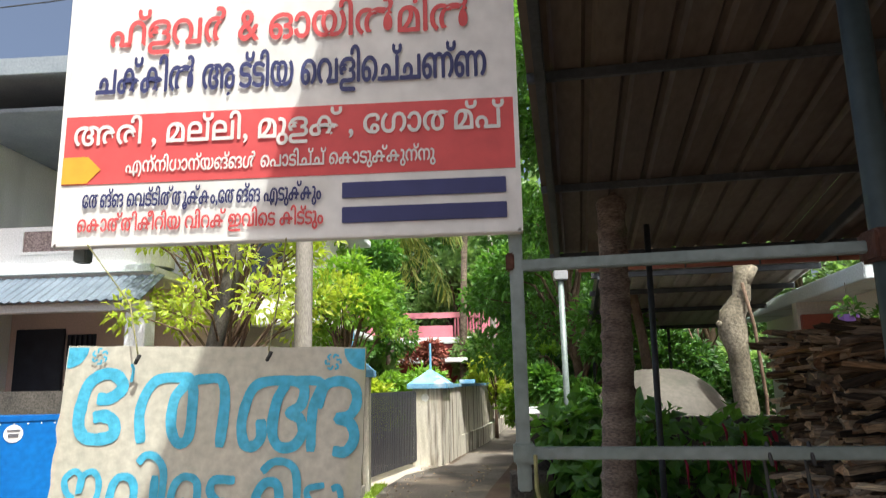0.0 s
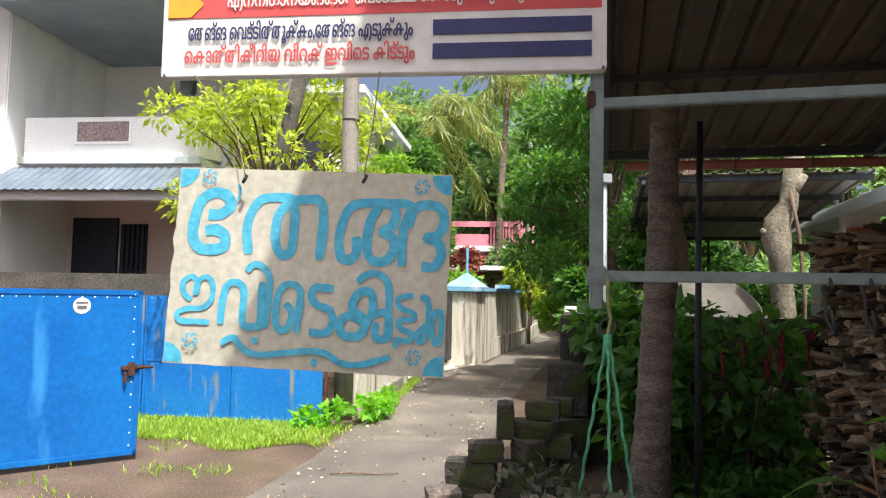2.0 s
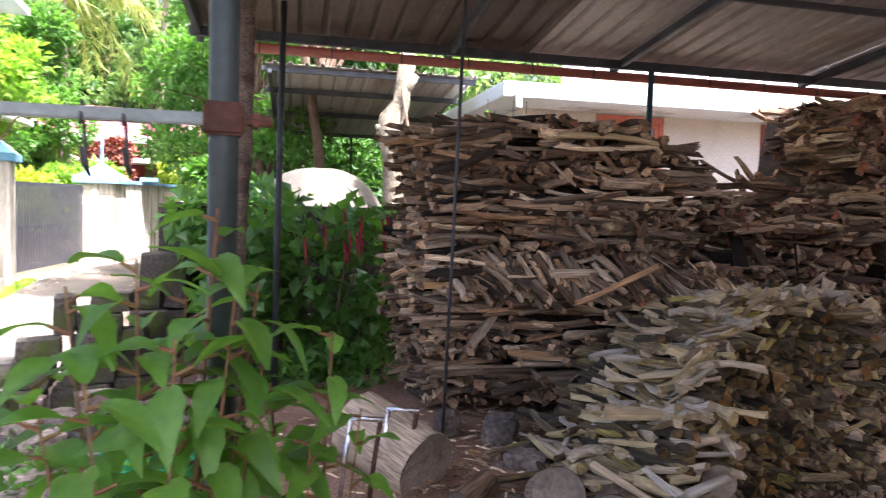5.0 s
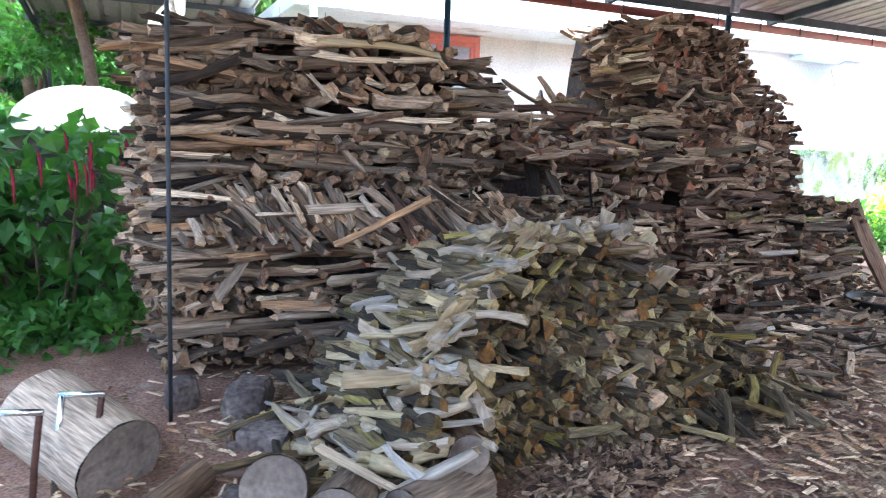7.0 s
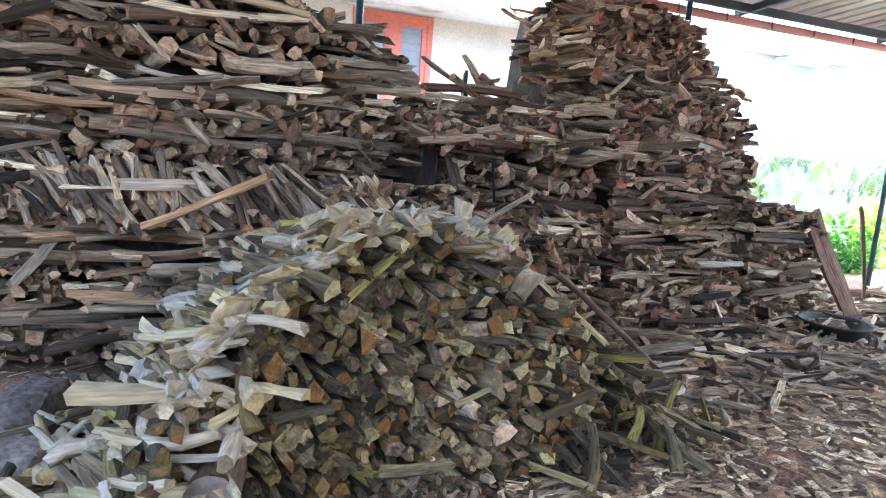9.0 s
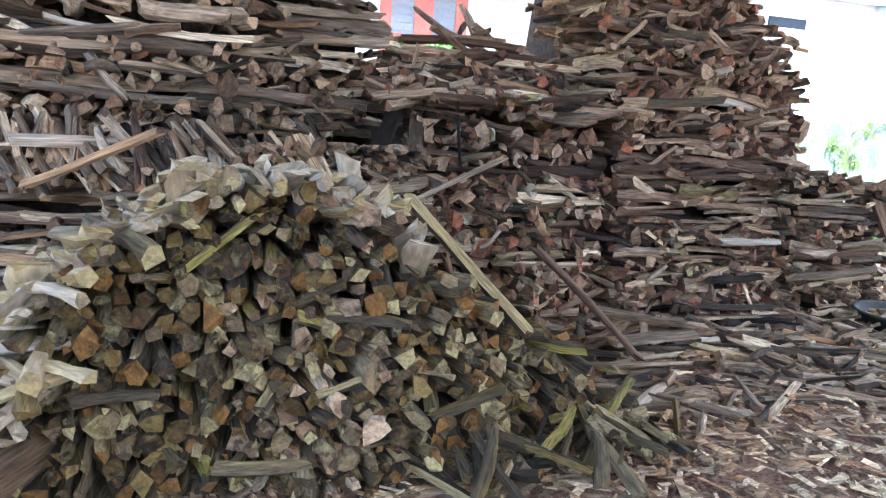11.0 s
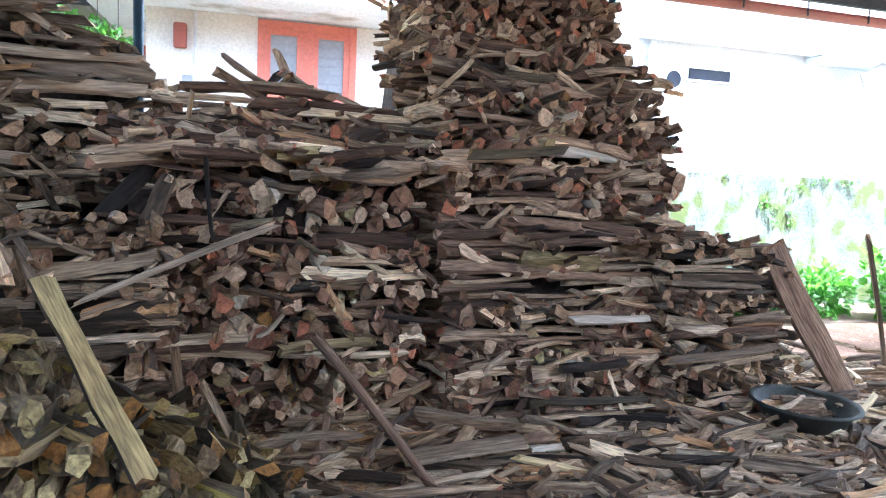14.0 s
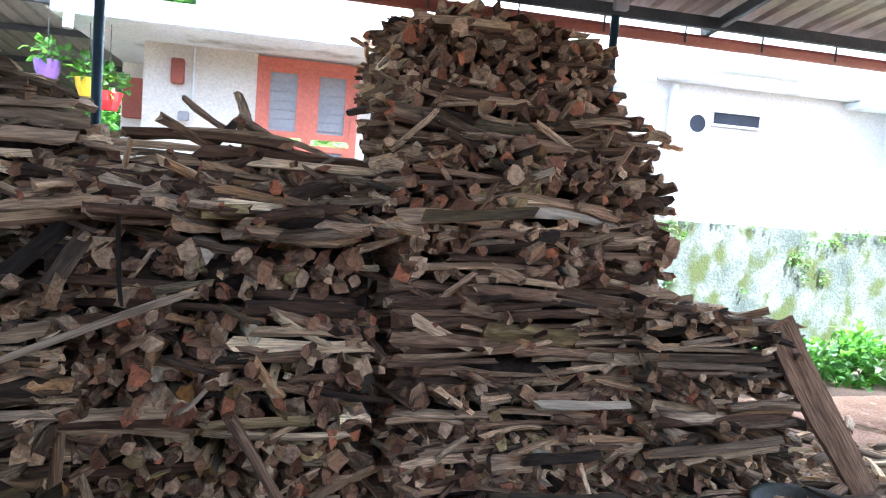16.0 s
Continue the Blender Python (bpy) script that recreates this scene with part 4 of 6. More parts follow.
sawn_log("thick brown sawn log at the heap's foot", (2.98, 2.5, .12), .11, .45, 200, 4)
sawn_log("mossy grey sawn log at the heap's foot", (2.62, 2.62, .12), .12, .36, 235, 14)
sawn_log("small sawn log on the floor", (2.1, 3.1, .08), .07, .3, 40, 4)
for i in range(26):
    boulder("stone", "brown rough stone lying on the shed floor", (rng.uniform(1.9, 2.9), rng.uniform(2.2, 3.4), 0.02), (rng.uniform(.06, .2), rng.uniform(.06, .16), rng.uniform(.05, .1)), M["rubble"], i * .7, "floor stones", sub=1)

# steel sawing stand
st = thing("sawing_stand", "bent bare-steel sawing stand beside the trunk", "stand", (1.45, 3.3, .03))
for dx, dy in ((0, 0), (.22, .1)):
    part("leg", tube([(dx, dy, 0), (dx + .02, dy, .2), (dx + .05, dy, .42)], .013, 8), M["chrome"], st, smooth=True)
    part("leg", tube([(dx + .14, dy - .05, 0), (dx + .16, dy - .05, .2), (dx + .19, dy - .05, .42)], .013, 8), M["rust"], st, smooth=True)
    part("bar", tube([(dx + .04, dy + .01, .42), (dx + .2, dy - .06, .42)], .014, 8), M["chrome"], st, smooth=True)
br = thing("fallen_branch", "dark thick branch slanting by the post", "branch", (0, 0, 0))
part("branch", tube([(.85, 1.75, .78), (1.0, 1.75, .66), (1.2, 1.8, .5), (1.5, 1.9, .05)], [.03, .036, .042, .045], 9), M["bark"], br, smooth=True)
ba = thing("basin", "dark rubber basin half full of chips", "basin", (8.35, 3.62, .03))
bm = bmesh.new()
prof = [(0, .02), (.2, .02), (.27, .13), (.3, .14), (.29, .155), (.265, .14), (.2, .05), (0, .05)]
rings = [[bm.verts.new((max(r_, .001) * math.cos(2 * math.pi * k_ / 24), max(r_, .001) * math.sin(2 * math.pi * k_ / 24), z_)) for k_ in range(24)] for r_, z_ in prof]
for p, q in zip(rings, rings[1:]):
    for k_ in range(24):
        bm.faces.new((p[k_], p[(k_ + 1) % 24], q[(k_ + 1) % 24], q[k_]))
part("bowl", bm, M["basin"], ba, smooth=True)

# ---- the big sign ----
SW, SH = 0.98, 0.66
sign = thing("shop_sign", "white and red painted mill sign with lettering in Malayalam", "sign", (-.82, 1.335, 2.13))
part("face", box(0, 0, 0, SW, .02, SH, .003), M["signwhite"], sign)
part("edging", joined(box(-.004, -.003, -.006, SW + .004, .024, .004, .002), box(-.006, -.003, -.004, .004, .024, SH), box(SW - .004, -.003, -.004, SW + .006, .024, SH)), M["signwhite"], sign)
part("red_band", box(.004, -.0015, .13, SW - .004, .001, .285), M["signred"], sign, "red band")
bm = bmesh.new()
bm.faces.new([bm.verts.new((x, -.003, z)) for x, z in ((.004, .132), (.06, .132), (.09, .162), (.06, .192), (.004, .192))])
part("arrow", bm, M["signor"], sign, "orange arrow")


def lettering(body, x0, x1, z, tall, material, parent, y=-.004, bold=.012):
    c = bpy.data.curves.new("lettering", "FONT")
    c.body, c.resolution_u = body, 3
    o = new("lettering", c)
    bpy.context.view_layer.update()
    me = bpy.data.meshes.new_from_object(o.evaluated_get(bpy.context.evaluated_depsgraph_get()))
    bpy.data.objects.remove(o)
    xs_ = [v.co.x for v in me.vertices]
    a, b = min(xs_), max(xs_)
    vs_, fs_ = [], []
    for k_, (dx, dz) in enumerate(((0, 0), (.0022, 0), (.0011, .0014), (.0011, -.0012))):
        o_ = len(vs_)
        vs_ += [(x0 + (v.co.x - a) / (b - a) * (x1 - x0) + dx * tall * 14, y - .00025 * k_, z + v.co.y * tall + dz * tall * 14) for v in me.vertices]
        fs_ += [tuple(o_ + q for q in p.vertices) for p in me.polygons]
    return part("lettering", mesh_of("lettering", vs_, fs_, material), None, parent)


lettering("ഫ്ളവർ & ഓയിൽമിൽ", .09, .89, .445, .105, M["signred"], sign)
lettering("ചക്കിൽ ആട്ടിയ െവളിെച്ചണ്ണ", .065, .92, .335, .1, M["signblue"], sign)
lettering("അരി , മല്ലി, മുളക് , േഗാതമ്പ്", .025, .955, .218, .075, M["signwhite"], sign)
lettering("എന്നിധാന്യങ്ങൾ െപാടിച്ച് െകാടുക്കുന്നു", .145, .81, .153, .045, M["signwhite"], sign)
lettering("േതങ്ങ െവട്ടിത്തൂക്കം,േതങ്ങ എടുക്കും", .055, .57, .078, .05, M["signblue"], sign)
lettering("െകാത്തികീറിയ വിറക് ഇവിെട കിട്ടും", .048, .575, .026, .048, M["signred"], sign)
for z in (.078, .025):
    part("number_bar", box(.615, -.004, z, .955, -.002, z + .034, .0008), M["signblue"], sign, "plain dark bar")

# ---- the hand-painted board ----
BW, BH = .609, .431
board = thing("hanging_board", "weathered cream board hand-painted with sky-blue Malayalam letters", "sign")
board.matrix_world = Matrix.Translation((-.465, 1.319, 1.694)) @ Euler((radians(-3.6), radians(1.5), radians(1.4))).to_matrix().to_4x4()
bm = bmesh.new()
edge = []
for i in range(64):
    s = i / 16
    k_, f = int(s), s - int(s)
    a, b = [((-1, -1), (1, -1)), ((1, -1), (1, 1)), ((1, 1), (-1, 1)), ((-1, 1), (-1, -1))][k_]
    wob = 0 if f == 0 else .004 * noise.noise((i * .9, 2, 0)) * (1.6 if k_ == 3 else .6)
    edge.append(((a[0] + (b[0] - a[0]) * f) * BW / 2 + (wob if k_ in (1, 3) else 0), (a[1] + (b[1] - a[1]) * f) * BH / 2 + (wob if k_ in (0, 2) else 0)))
lo, hi = [bm.verts.new((x, 0, z)) for x, z in edge], [bm.verts.new((x, .006, z)) for x, z in edge]
bm.faces.new(lo)
bm.faces.new(hi[::-1])
for i in range(64):
    bm.faces.new((lo[i], hi[i], hi[(i + 1) % 64], lo[(i + 1) % 64]))
bmesh.ops.recalc_face_normals(bm, faces=bm.faces[:])
part("panel", bm, M["board"], board)
ink_step = [0.0012]


def brush(pts, wide, name="brush_letter"):
    """A brush stroke through points on a grid 100 wide, y down; wide in the same units."""
    P = [Vector((x / 100 * BW - BW / 2, BH / 2 - y / 72 * BH, 0)) for x, y in pts]
    P = [P[0] * 2 - P[1]] + P + [P[-1] * 2 - P[-2]]
    line = []
    for a, b, c, d in zip(P, P[1:], P[2:], P[3:]):
        for i in range(7):
            t = i / 7
            line.append(.5 * ((2 * b) + (c - a) * t + (2 * a - 5 * b + 4 * c - d) * t * t + (3 * b - a - 3 * c + d) * t ** 3))
    line.append(P[-2])
    vs, fs = [], []
    for i, p in enumerate(line):
        d = (line[min(i + 1, len(line) - 1)] - line[max(i - 1, 0)]).normalized()
        w = wide / 200 * BW * (1 + .14 * noise.noise((i * .25, pts[0][0], 0)))
        if i in (0, len(line) - 1):
            w *= .75
        nrm = Vector((-d.y, d.x, 0))
        yy = -ink_step[0] - i * 6e-6
        for s_ in (1, -1):
            q = p + nrm * w * s_
            vs.append((q.x, yy, q.y))
    fs = [(2 * i, 2 * i + 1, 2 * i + 3, 2 * i + 2) for i in range(len(line) - 1)]
    ink_step[0] += .0002
    return part(name, mesh_of(name, vs, fs, M["cyan"]), None, board)


brush([(12, 17.4), (16, 17.4), (19.5, 15), (20, 12.4), (17, 9.6), (12.6, 9.6), (8.6, 13), (7, 20), (7, 26), (9.8, 30), (15.5, 30.3), (19, 28.6), (18.4, 24.7), (15, 23), (11.5, 23.6)], 4)
brush([(28.2, 31.5), (26.8, 22.5), (28.2, 15.7), (31.6, 11.2), (38, 10.3), (42.2, 11), (38, 17), (37.6, 26), (40.2, 31.2), (43.7, 29.2), (44, 17), (43.7, 11.8), (48.3, 10.7), (52.9, 11.2), (54.6, 18), (54, 32.6)], 3.4)
brush([(66.7, 23.6), (67.2, 29.2), (65, 32), (62, 31.5), (60.6, 25.8), (61.5, 19), (63.8, 13.5), (67.8, 11.5), (74, 11.2), (78, 11.6), (80.4, 14), (79.5, 19), (76, 21.5), (79.5, 23.5), (80.5, 28), (77.6, 32), (73, 32), (70.7, 27), (71.6, 18), (74.5, 12)], 3.4)
brush([(75, 11.3), (85.6, 11.8), (83.5, 20), (83.4, 33.7)], 3.2)
brush([(85, 20), (87, 13), (92, 11.2), (96.6, 13), (97.6, 18), (95.6, 22), (92, 23.2), (96, 25), (97.2, 29.5), (94.6, 33.5), (90.5, 33.3)], 3.4)
brush([(8.6, 49), (6, 47), (5, 43), (8, 40.5), (10.5, 43), (10, 47), (10.5, 42.5), (13.5, 40.5), (16, 43), (16, 48.5), (13, 51.7), (7.5, 52.3), (4, 54), (5.2, 56.7), (11, 56.8), (16, 56.8)], 2)
brush([(20, 57.3), (20.3, 47.2), (22, 42.7), (25.5, 42.2), (27.8, 45.5), (28.2, 56.5), (33, 57.5), (34.3, 56), (34.2, 41.5)], 2.6)
brush([(28.2, 37.8), (30.5, 35.3), (34, 36), (36.8, 40.5), (36.8, 50.6), (36.2, 58)], 2.4)
brush([(43, 48.8), (45.5, 51.5), (44.8, 57), (42, 58.3), (40, 55), (40.2, 46), (43, 42), (47.2, 42.7), (48.3, 47.2), (47.7, 59)], 2.5)
brush([(60, 42.7), (53.5, 42.7), (52.3, 46), (54.6, 48.8), (59.2, 50.5), (60.4, 55), (58, 58.5), (52.3, 58.5)], 2.7)
brush([(72, 54), (66, 52), (63, 55), (64.5, 58.8), (70, 58.8), (72, 54), (67, 49), (69.5, 43.5), (73.5, 44), (74.3, 50), (72, 55)], 3)
brush([(74.3, 51), (79, 50.5), (80.5, 55), (79.5, 59.2), (76, 59.2), (75.5, 54)], 2.8)
brush([(68.4, 40), (71.8, 37), (76.4, 37.2), (79.3, 40.5), (80, 49.5), (79.8, 59.3)], 2.5)
brush([(88.5, 43.8), (83.3, 45), (84, 48.3), (88.5, 50), (88.5, 52.3), (84, 52.8), (84.5, 55.6), (88.5, 57.3), (87, 60), (83.3, 59.6), (83, 62.3)], 2)
brush([(90.8, 45), (93, 44.5), (94, 50), (93, 58), (91, 60), (90.5, 57), (93.5, 54)], 2)
brush([(98, 48.5), (96, 50), (95.2, 55), (96.2, 59.5), (97.8, 60), (98.6, 55), (98, 48.5)], 1.9)
brush([(21, 64), (25.3, 61.8), (29.3, 65.7), (35, 67.4), (44, 66.3), (52.3, 65.2), (59, 65.7), (63.8, 68.5), (70.7, 69), (81.6, 65.7)], 2.2, "flourish")
brush([(32.2, 62.4), (34.4, 62.4)], 2.2, "dot")
brush([(54, 69), (56, 69)], 2.6, "dot")
brush([(22.5, 6), (23.4, 8), (23, 12)], 1, "drip")
for x, y in ((11.5, 3.5), (89.5, 5), (10, 63.5), (89.5, 65.5)):
    for k_ in range(6):
        a = k_ * math.pi / 3 + x
        brush([(x + 1.2 * math.cos(a), y + 1.2 * math.sin(a)), (x + 2.4 * math.cos(a + .3), y + 2.4 * math.sin(a + .3)), (x + 2.6 * math.cos(a + .8), y + 2.6 * math.sin(a + .8))], .7, "ornament")
for sx, sz in ((-1, 1), (1, 1), (-1, -1), (1, -1)):
    bm = bmesh.new()
    c = Vector((sx * BW * .497, -.0009, sz * BH * .493))
    vs_ = [bm.verts.new(c)] + [bm.verts.new(c + Vector((-sx * .042 * math.cos(a), 0, -sz * .042 * math.sin(a)))) for a in [math.pi / 2 * i / 8 for i in range(9)]]
    for i in range(1, 9):
        bm.faces.new((vs_[0], vs_[i], vs_[i + 1]))
    part("corner_patch", bm, M["cyan"], board)
for x in (.27, .705):
    xb = -.465 + (x - .5) * BW
    for ob in (part("cord", tube([(xb, 1.305, 1.885), (xb, 1.298, 1.9), (xb - .02 + .1 * (x - .4), 1.318, 2.0), (xb + (-.14 if x < .5 else .02), 1.33, 2.128)], .0016, 5), M["rope"], board, "thin pale cord"), part("knot", tube([(xb - .004, 1.30, 1.878), (xb + .002, 1.296, 1.886), (xb + .004, 1.3, 1.894)], .004, 6), M["wire"], board)):
        ob.matrix_parent_inverse = board.matrix_world.inverted()

# ---- blue sheet gate, fence and boundary walls ----
gate = thing("gate_leaf", "open bright blue sheet-metal gate leaf with a bolt", "gate", (-3.7, 6.25, 0), 43.4)
GL = 2.6
part("sheet", box(-GL, -.012, .06, 0, .012, 1.61, .003), M["bluegate"], gate)
for z0, z1 in ((.05, .1), (1.57, 1.62)):
    part("rail", box(-GL, -.02, z0, .01, .022, z1, .003), M["bluegate"], gate)
for x0 in (-.03, -1.3, -GL):
    part("stile", box(x0, -.02, .05, x0 + .04, .022, 1.62, .003), M["bluegate"], gate)
rv = bmesh.new()
for i in range(13):
    for x in (-.06, -1.24):
        bmesh.ops.create_icosphere(rv, subdivisions=1, radius=.009, matrix=Matrix.Translation((x, -.014, .14 + i * .12)))
for i in range(24):
    bmesh.ops.create_icosphere(rv, subdivisions=1, radius=.008, matrix=Matrix.Translation((-.1 - i * .105, -.014, 1.55)))
tagged(part("rivet_rows", rv, M["paper"], gate), kind="stuff")
bolt = part("bolt", joined(box(-.16, -.04, .86, .05, -.018, .9, .004), box(-.1, -.045, .8, -.04, -.02, .93, .004), tube([(-.02, -.05, .88), (.12, -.05, .88)], .012, 8), box(-.14, -.06, .74, -.11, -.02, .84, .004)), M["rust"], gate, "rusty bolt and padlock")
part("drop_bar", tube([(.005, 0, 0), (.005, 0, .5)], .012, 8), M["rust"], gate)
plate = bmesh.new()
bmesh.ops.create_circle(plate, cap_ends=True, segments=28, radius=.075, matrix=pose(-.52, -.017, 1.47, 90, 0, 0))
pl = part("number_plate", plate, M["paper"], gate, "round white enamel plate")
part("plate_bar", box(-.56, -.022, 1.44, -.48, -.019, 1.47), M["ink"], pl)
part("plate_bar", box(-.57, -.022, 1.49, -.47, -.019, 1.505), M["ink"], pl)
fence = thing("metal_fence", "bright blue sheet-metal fence with rust at its foot", "fence", (-2.43, 8.25, 0))
for i in range(4):
    w, x, y = 1.18, -1.18 * (i + 1), .01 * (i % 2)
    fp = part("panel", box(x, y, .03, x + w - .012, y + .012, 1.55, .002), M["bluerust"], fence)
    part("fold", box(x, y - .018, .03, x + .03, y, 1.55, .003), M["bluerust"], fp)
    part("fold", box(x + w - .045, y - .014, .03, x + w - .014, y, 1.55, .003), M["bluerust"], fp)
    part("brace", box(x + .03, y - .008, .72, x + w - .045, y, .735, .002), M["bluerust"], fp)
    rv = bmesh.new()
    for k_ in range(10):
        bmesh.ops.create_icosphere(rv, subdivisions=1, radius=.008, matrix=Matrix.Translation((x + .07 + k_ * .115, y - .003, 1.52)))
    tagged(part("rivet_row", rv, M["paper"], fp), kind="stuff")
tagged(part("fence_post", box(-2.42, 8.22, 0, -2.38, 8.27, 1.56, .004), M["rust"], None), "rusty red steel fence post beside the pole", "post")
tagged(part("wall_west", wall_prism([(-14, 8.62), (-2.75, 8.62)], 0, 1.83, .18), M["darkconc"], None), "soot-black concrete boundary wall", "wall", kind="structure")

pole = thing("utility_pole", "grey concrete utility pole with paper notices", "pole", (-2.3, 8.72, 0))
part("shaft", tube([(0, 0, 0), (0, 0, 2), (-.01, 0, 5), (-.02, 0, 8.5)], [.125, .118, .105, .09], 16), M["poleconc"], pole, smooth=True)
for z, h in ((1.33, .36), (.93, .36)):
    nt_ = part("notice", box(-.095, -.135, z, .095, -.122, z + h, .001), M["paper"], pole, "white printed paper notice")
    for k_ in range(6):
        part("print_bar", box(-.075 + .01 * (k_ % 2), -.1375, z + .04 + k_ * .048, .075 - .012 * (k_ % 3), -.1355, z + .06 + k_ * .048), M["ink"], nt_)
part("torn_notice", box(-.09, -.13, 1.78, .09, -.118, 2.0, .002), M["paper"], pole, "torn whitish notice")
part("painted_band", tube([(0, 0, 2.03), (0, 0, 2.3)], .1195, 16, False), M["tarp"], pole, "faded yellow band")
part("wire_band", tube([(0, 0, 3.9), (0, 0, 3.92)], .116, 16), M["wire"], pole)
strut = thing("leaning_pole", "dark timber strut leaning towards the utility pole", "pole", (0, 0, 0))
part("shaft", tube([(-4.05, 8.95, 0), (-3.34, 8.9, 3.3), (-2.75, 8.85, 6.0)], [.12, .11, .1], 10), M["darkconc"], strut, smooth=True)
for i, (a, b) in enumerate((((-2.3, 8.7, 8.2), (-14, 2, 6.5)), ((-2.3, 8.7, 8.0), (-14, 3, 5.6)), ((-2.3, 8.7, 7.8), (-15, 5, 5.2)), ((-2.3, 8.7, 8.2), (.2, 26, 7.4)), ((-2.3, 8.7, 8.0), (6, 40, 9)))):
    a, b = Vector(a), Vector(b)
    cb = thing("overhead_cable", "thin black overhead cable", "cable", group="overhead cables")
    part("cable", tube([a.lerp(b, s / 8) - Vector((0, 0, .5 * (1 - (2 * s / 8 - 1) ** 2))) for s in range(9)], .009, 5), M["wire"], cb)

tagged(part("wall_lane", wall_prism([(-2.12, 8.95), (-2.14, 11.6)], 0, 1.82, .2), M["stain"], None), "rain-streaked plaster boundary wall with blackened stains", "wall", kind="structure")
tagged(part("kerb", box(-2.16, 8.95, 0, -2.02, 11.6, .22, .01), M["poleconc"], None), "low grey concrete kerb at the wall's foot", "kerb", kind="structure")


def pillar(at, w, h, label, rz=0, finial=True):
    th = thing("gate_pillar", label, "pillar", at, rz, group="blue-capped gate pillars")
    part("shaft", box(-w / 2, -w / 2, 0, w / 2, w / 2, h, .012), M["stain"], th)
    o = w * .64
    part("cap_slab", box(-o, -o, h, o, o, h + .12, .01), M["capblue"], th, "blue cap slab")
    bm = bmesh.new()
    b4 = [bm.verts.new((sx * o * .96, sy * o * .96, h + .118)) for sx, sy in ((-1, -1), (1, -1), (1, 1), (-1, 1))]
    tp = bm.verts.new((0, 0, h + .46))
    for i in range(4):
        bm.faces.new((b4[i], b4[(i + 1) % 4], tp))
    bm.faces.new(b4[::-1])
    part("cap", bm, M["capblue"], th, "pale blue pyramid cap")
    if finial:
        part("finial", tube([(0, 0, h + .4), (0, 0, h + 1.05)], .03, 8), M["capblue"], th)
    return th


pillar((-2.36, 12.2, 0), .62, 1.95, "stained white gate pillar with a sky-blue cap", 6)
p2 = pillar((-1.35, 16.45, 0), .72, 1.7, "stained white gate pillar with a sky-blue cap", -8)
ring_ = bmesh.new()
bmesh.ops.create_circle(ring_, cap_ends=True, segments=20, radius=.09, matrix=pose(-.05, -.367, 1.5, 90, 0, 0))
part("number_plate", ring_, M["paper"], p2, "small round plate")
bg = thing("slatted_gate", "closed charcoal vertical-slat steel gate", "gate", (-2.42, 12.5, 0), 77.5)
GW = 3.45
for z0, z1 in ((.12, .2), (1.6, 1.66), (.85, .89)):
    part("rail", box(0, -.02, z0, GW, .02, z1, .004), M["black"], bg)
for i in range(34):
    xx = .02 + i * (GW - .05) / 33
    part("slat", box(xx, -.028, .14, xx + .075, -.019, 1.64), M["black"], bg)
tagged(part("wall_far", wall_prism([(-.98, 16.6), (-.3, 21.5), (.55, 29), (2.4, 50)], 0, 1.72, .2), M["stain"], None), "long stained plaster wall with a blue coping along the lane", "wall", kind="structure")
tagged(part("coping", joined(wall_prism([(-.93, 16.6), (-.25, 21.5), (.6, 29)], 1.72, 1.8, .3), box(-.75, 18.2, 1.8, -.35, 19.2, 1.9, .01)), M["capblue"], None), "blue-painted wall coping", "coping", kind="structure")
tagged(part("plinth", wall_prism([(-.86, 17.6), (-.16, 21.5), (.66, 29)], 0, .5, .12), M["stain"], None), "mossy plinth along the wall's foot", "plinth", kind="structure")


# ---- houses ----
hs = thing("house", "white two-storey house with balcony, carved panel and slate-blue tile canopy", "house")
part("wall", box(-13, 9.7, 0, -8.1, 15, 6.4, .02), M["white"], hs)
part("wall", box(-8.1, 11.3, 0, -4.5, 11.5, 3.5, .01), M["pinkwall"], hs, "pale pink porch wall")
part("wall", box(-8.1, 12.2, 3.5, -4.4, 12.4, 6.4, .01), M["white"], hs)
part("balcony_floor", box(-8.1, 9.95, 3.5, -4.9, 12.2, 3.64, .01), M["white"], hs)
part("ledge", box(-8.0, 9.85, 3.56, -4.95, 10.0, 3.68, .01), M["slab"], hs)
bm = box(-8.0, 10.0, 3.68, -5.2, 10.14, 4.34, .012)
part("balcony_wall", joined(bm, tube([(-5.2, 10.35, 3.68), (-5.2, 10.35, 4.34)], .35, 20)), M["white"], hs)
part("carved_panel", box(-7.08, 9.985, 3.92, -6.2, 10.03, 4.28, .01), M["carve"], hs, "grey-brown carved panel")
pf_ = part("panel_frame", joined(box(-7.12, 9.975, 4.26, -6.16, 10.02, 4.3), box(-7.12, 9.975, 3.9, -6.16, 10.02, 3.94), box(-7.12, 9.975, 3.94, -7.08, 10.02, 4.26), box(-6.2, 9.975, 3.94, -6.16, 10.02, 4.26)), M["white"], hs)
part("roof_slab", joined(box(-13.5, 9.0, 6.4, -4.0, 13, 6.55, .02)), M["eave"], hs, "grey sloping eave")
part("fascia", box(-13.5, 8.9, 6.35, -4.0, 9.0, 6.62, .01), M["eave"], hs)
part("eave_board", box(-8.0, 9.2, 5.9, -4.2, 12.2, 5.97, .01), M["eave"], hs, "grey eave underside")
part("lamp_tube", box(-6.9, 12.1, 5.3, -6.3, 12.17, 5.36, .01), M["steel"], hs)
part("beam", box(-8.9, 9.35, 2.93, -4.7, 9.55, 3.05, .01), M["white"], hs)
tv, tf = [], []
for i in range(61):
    xx = -8.95 + i * .07
    hh = .025 * (i % 2)
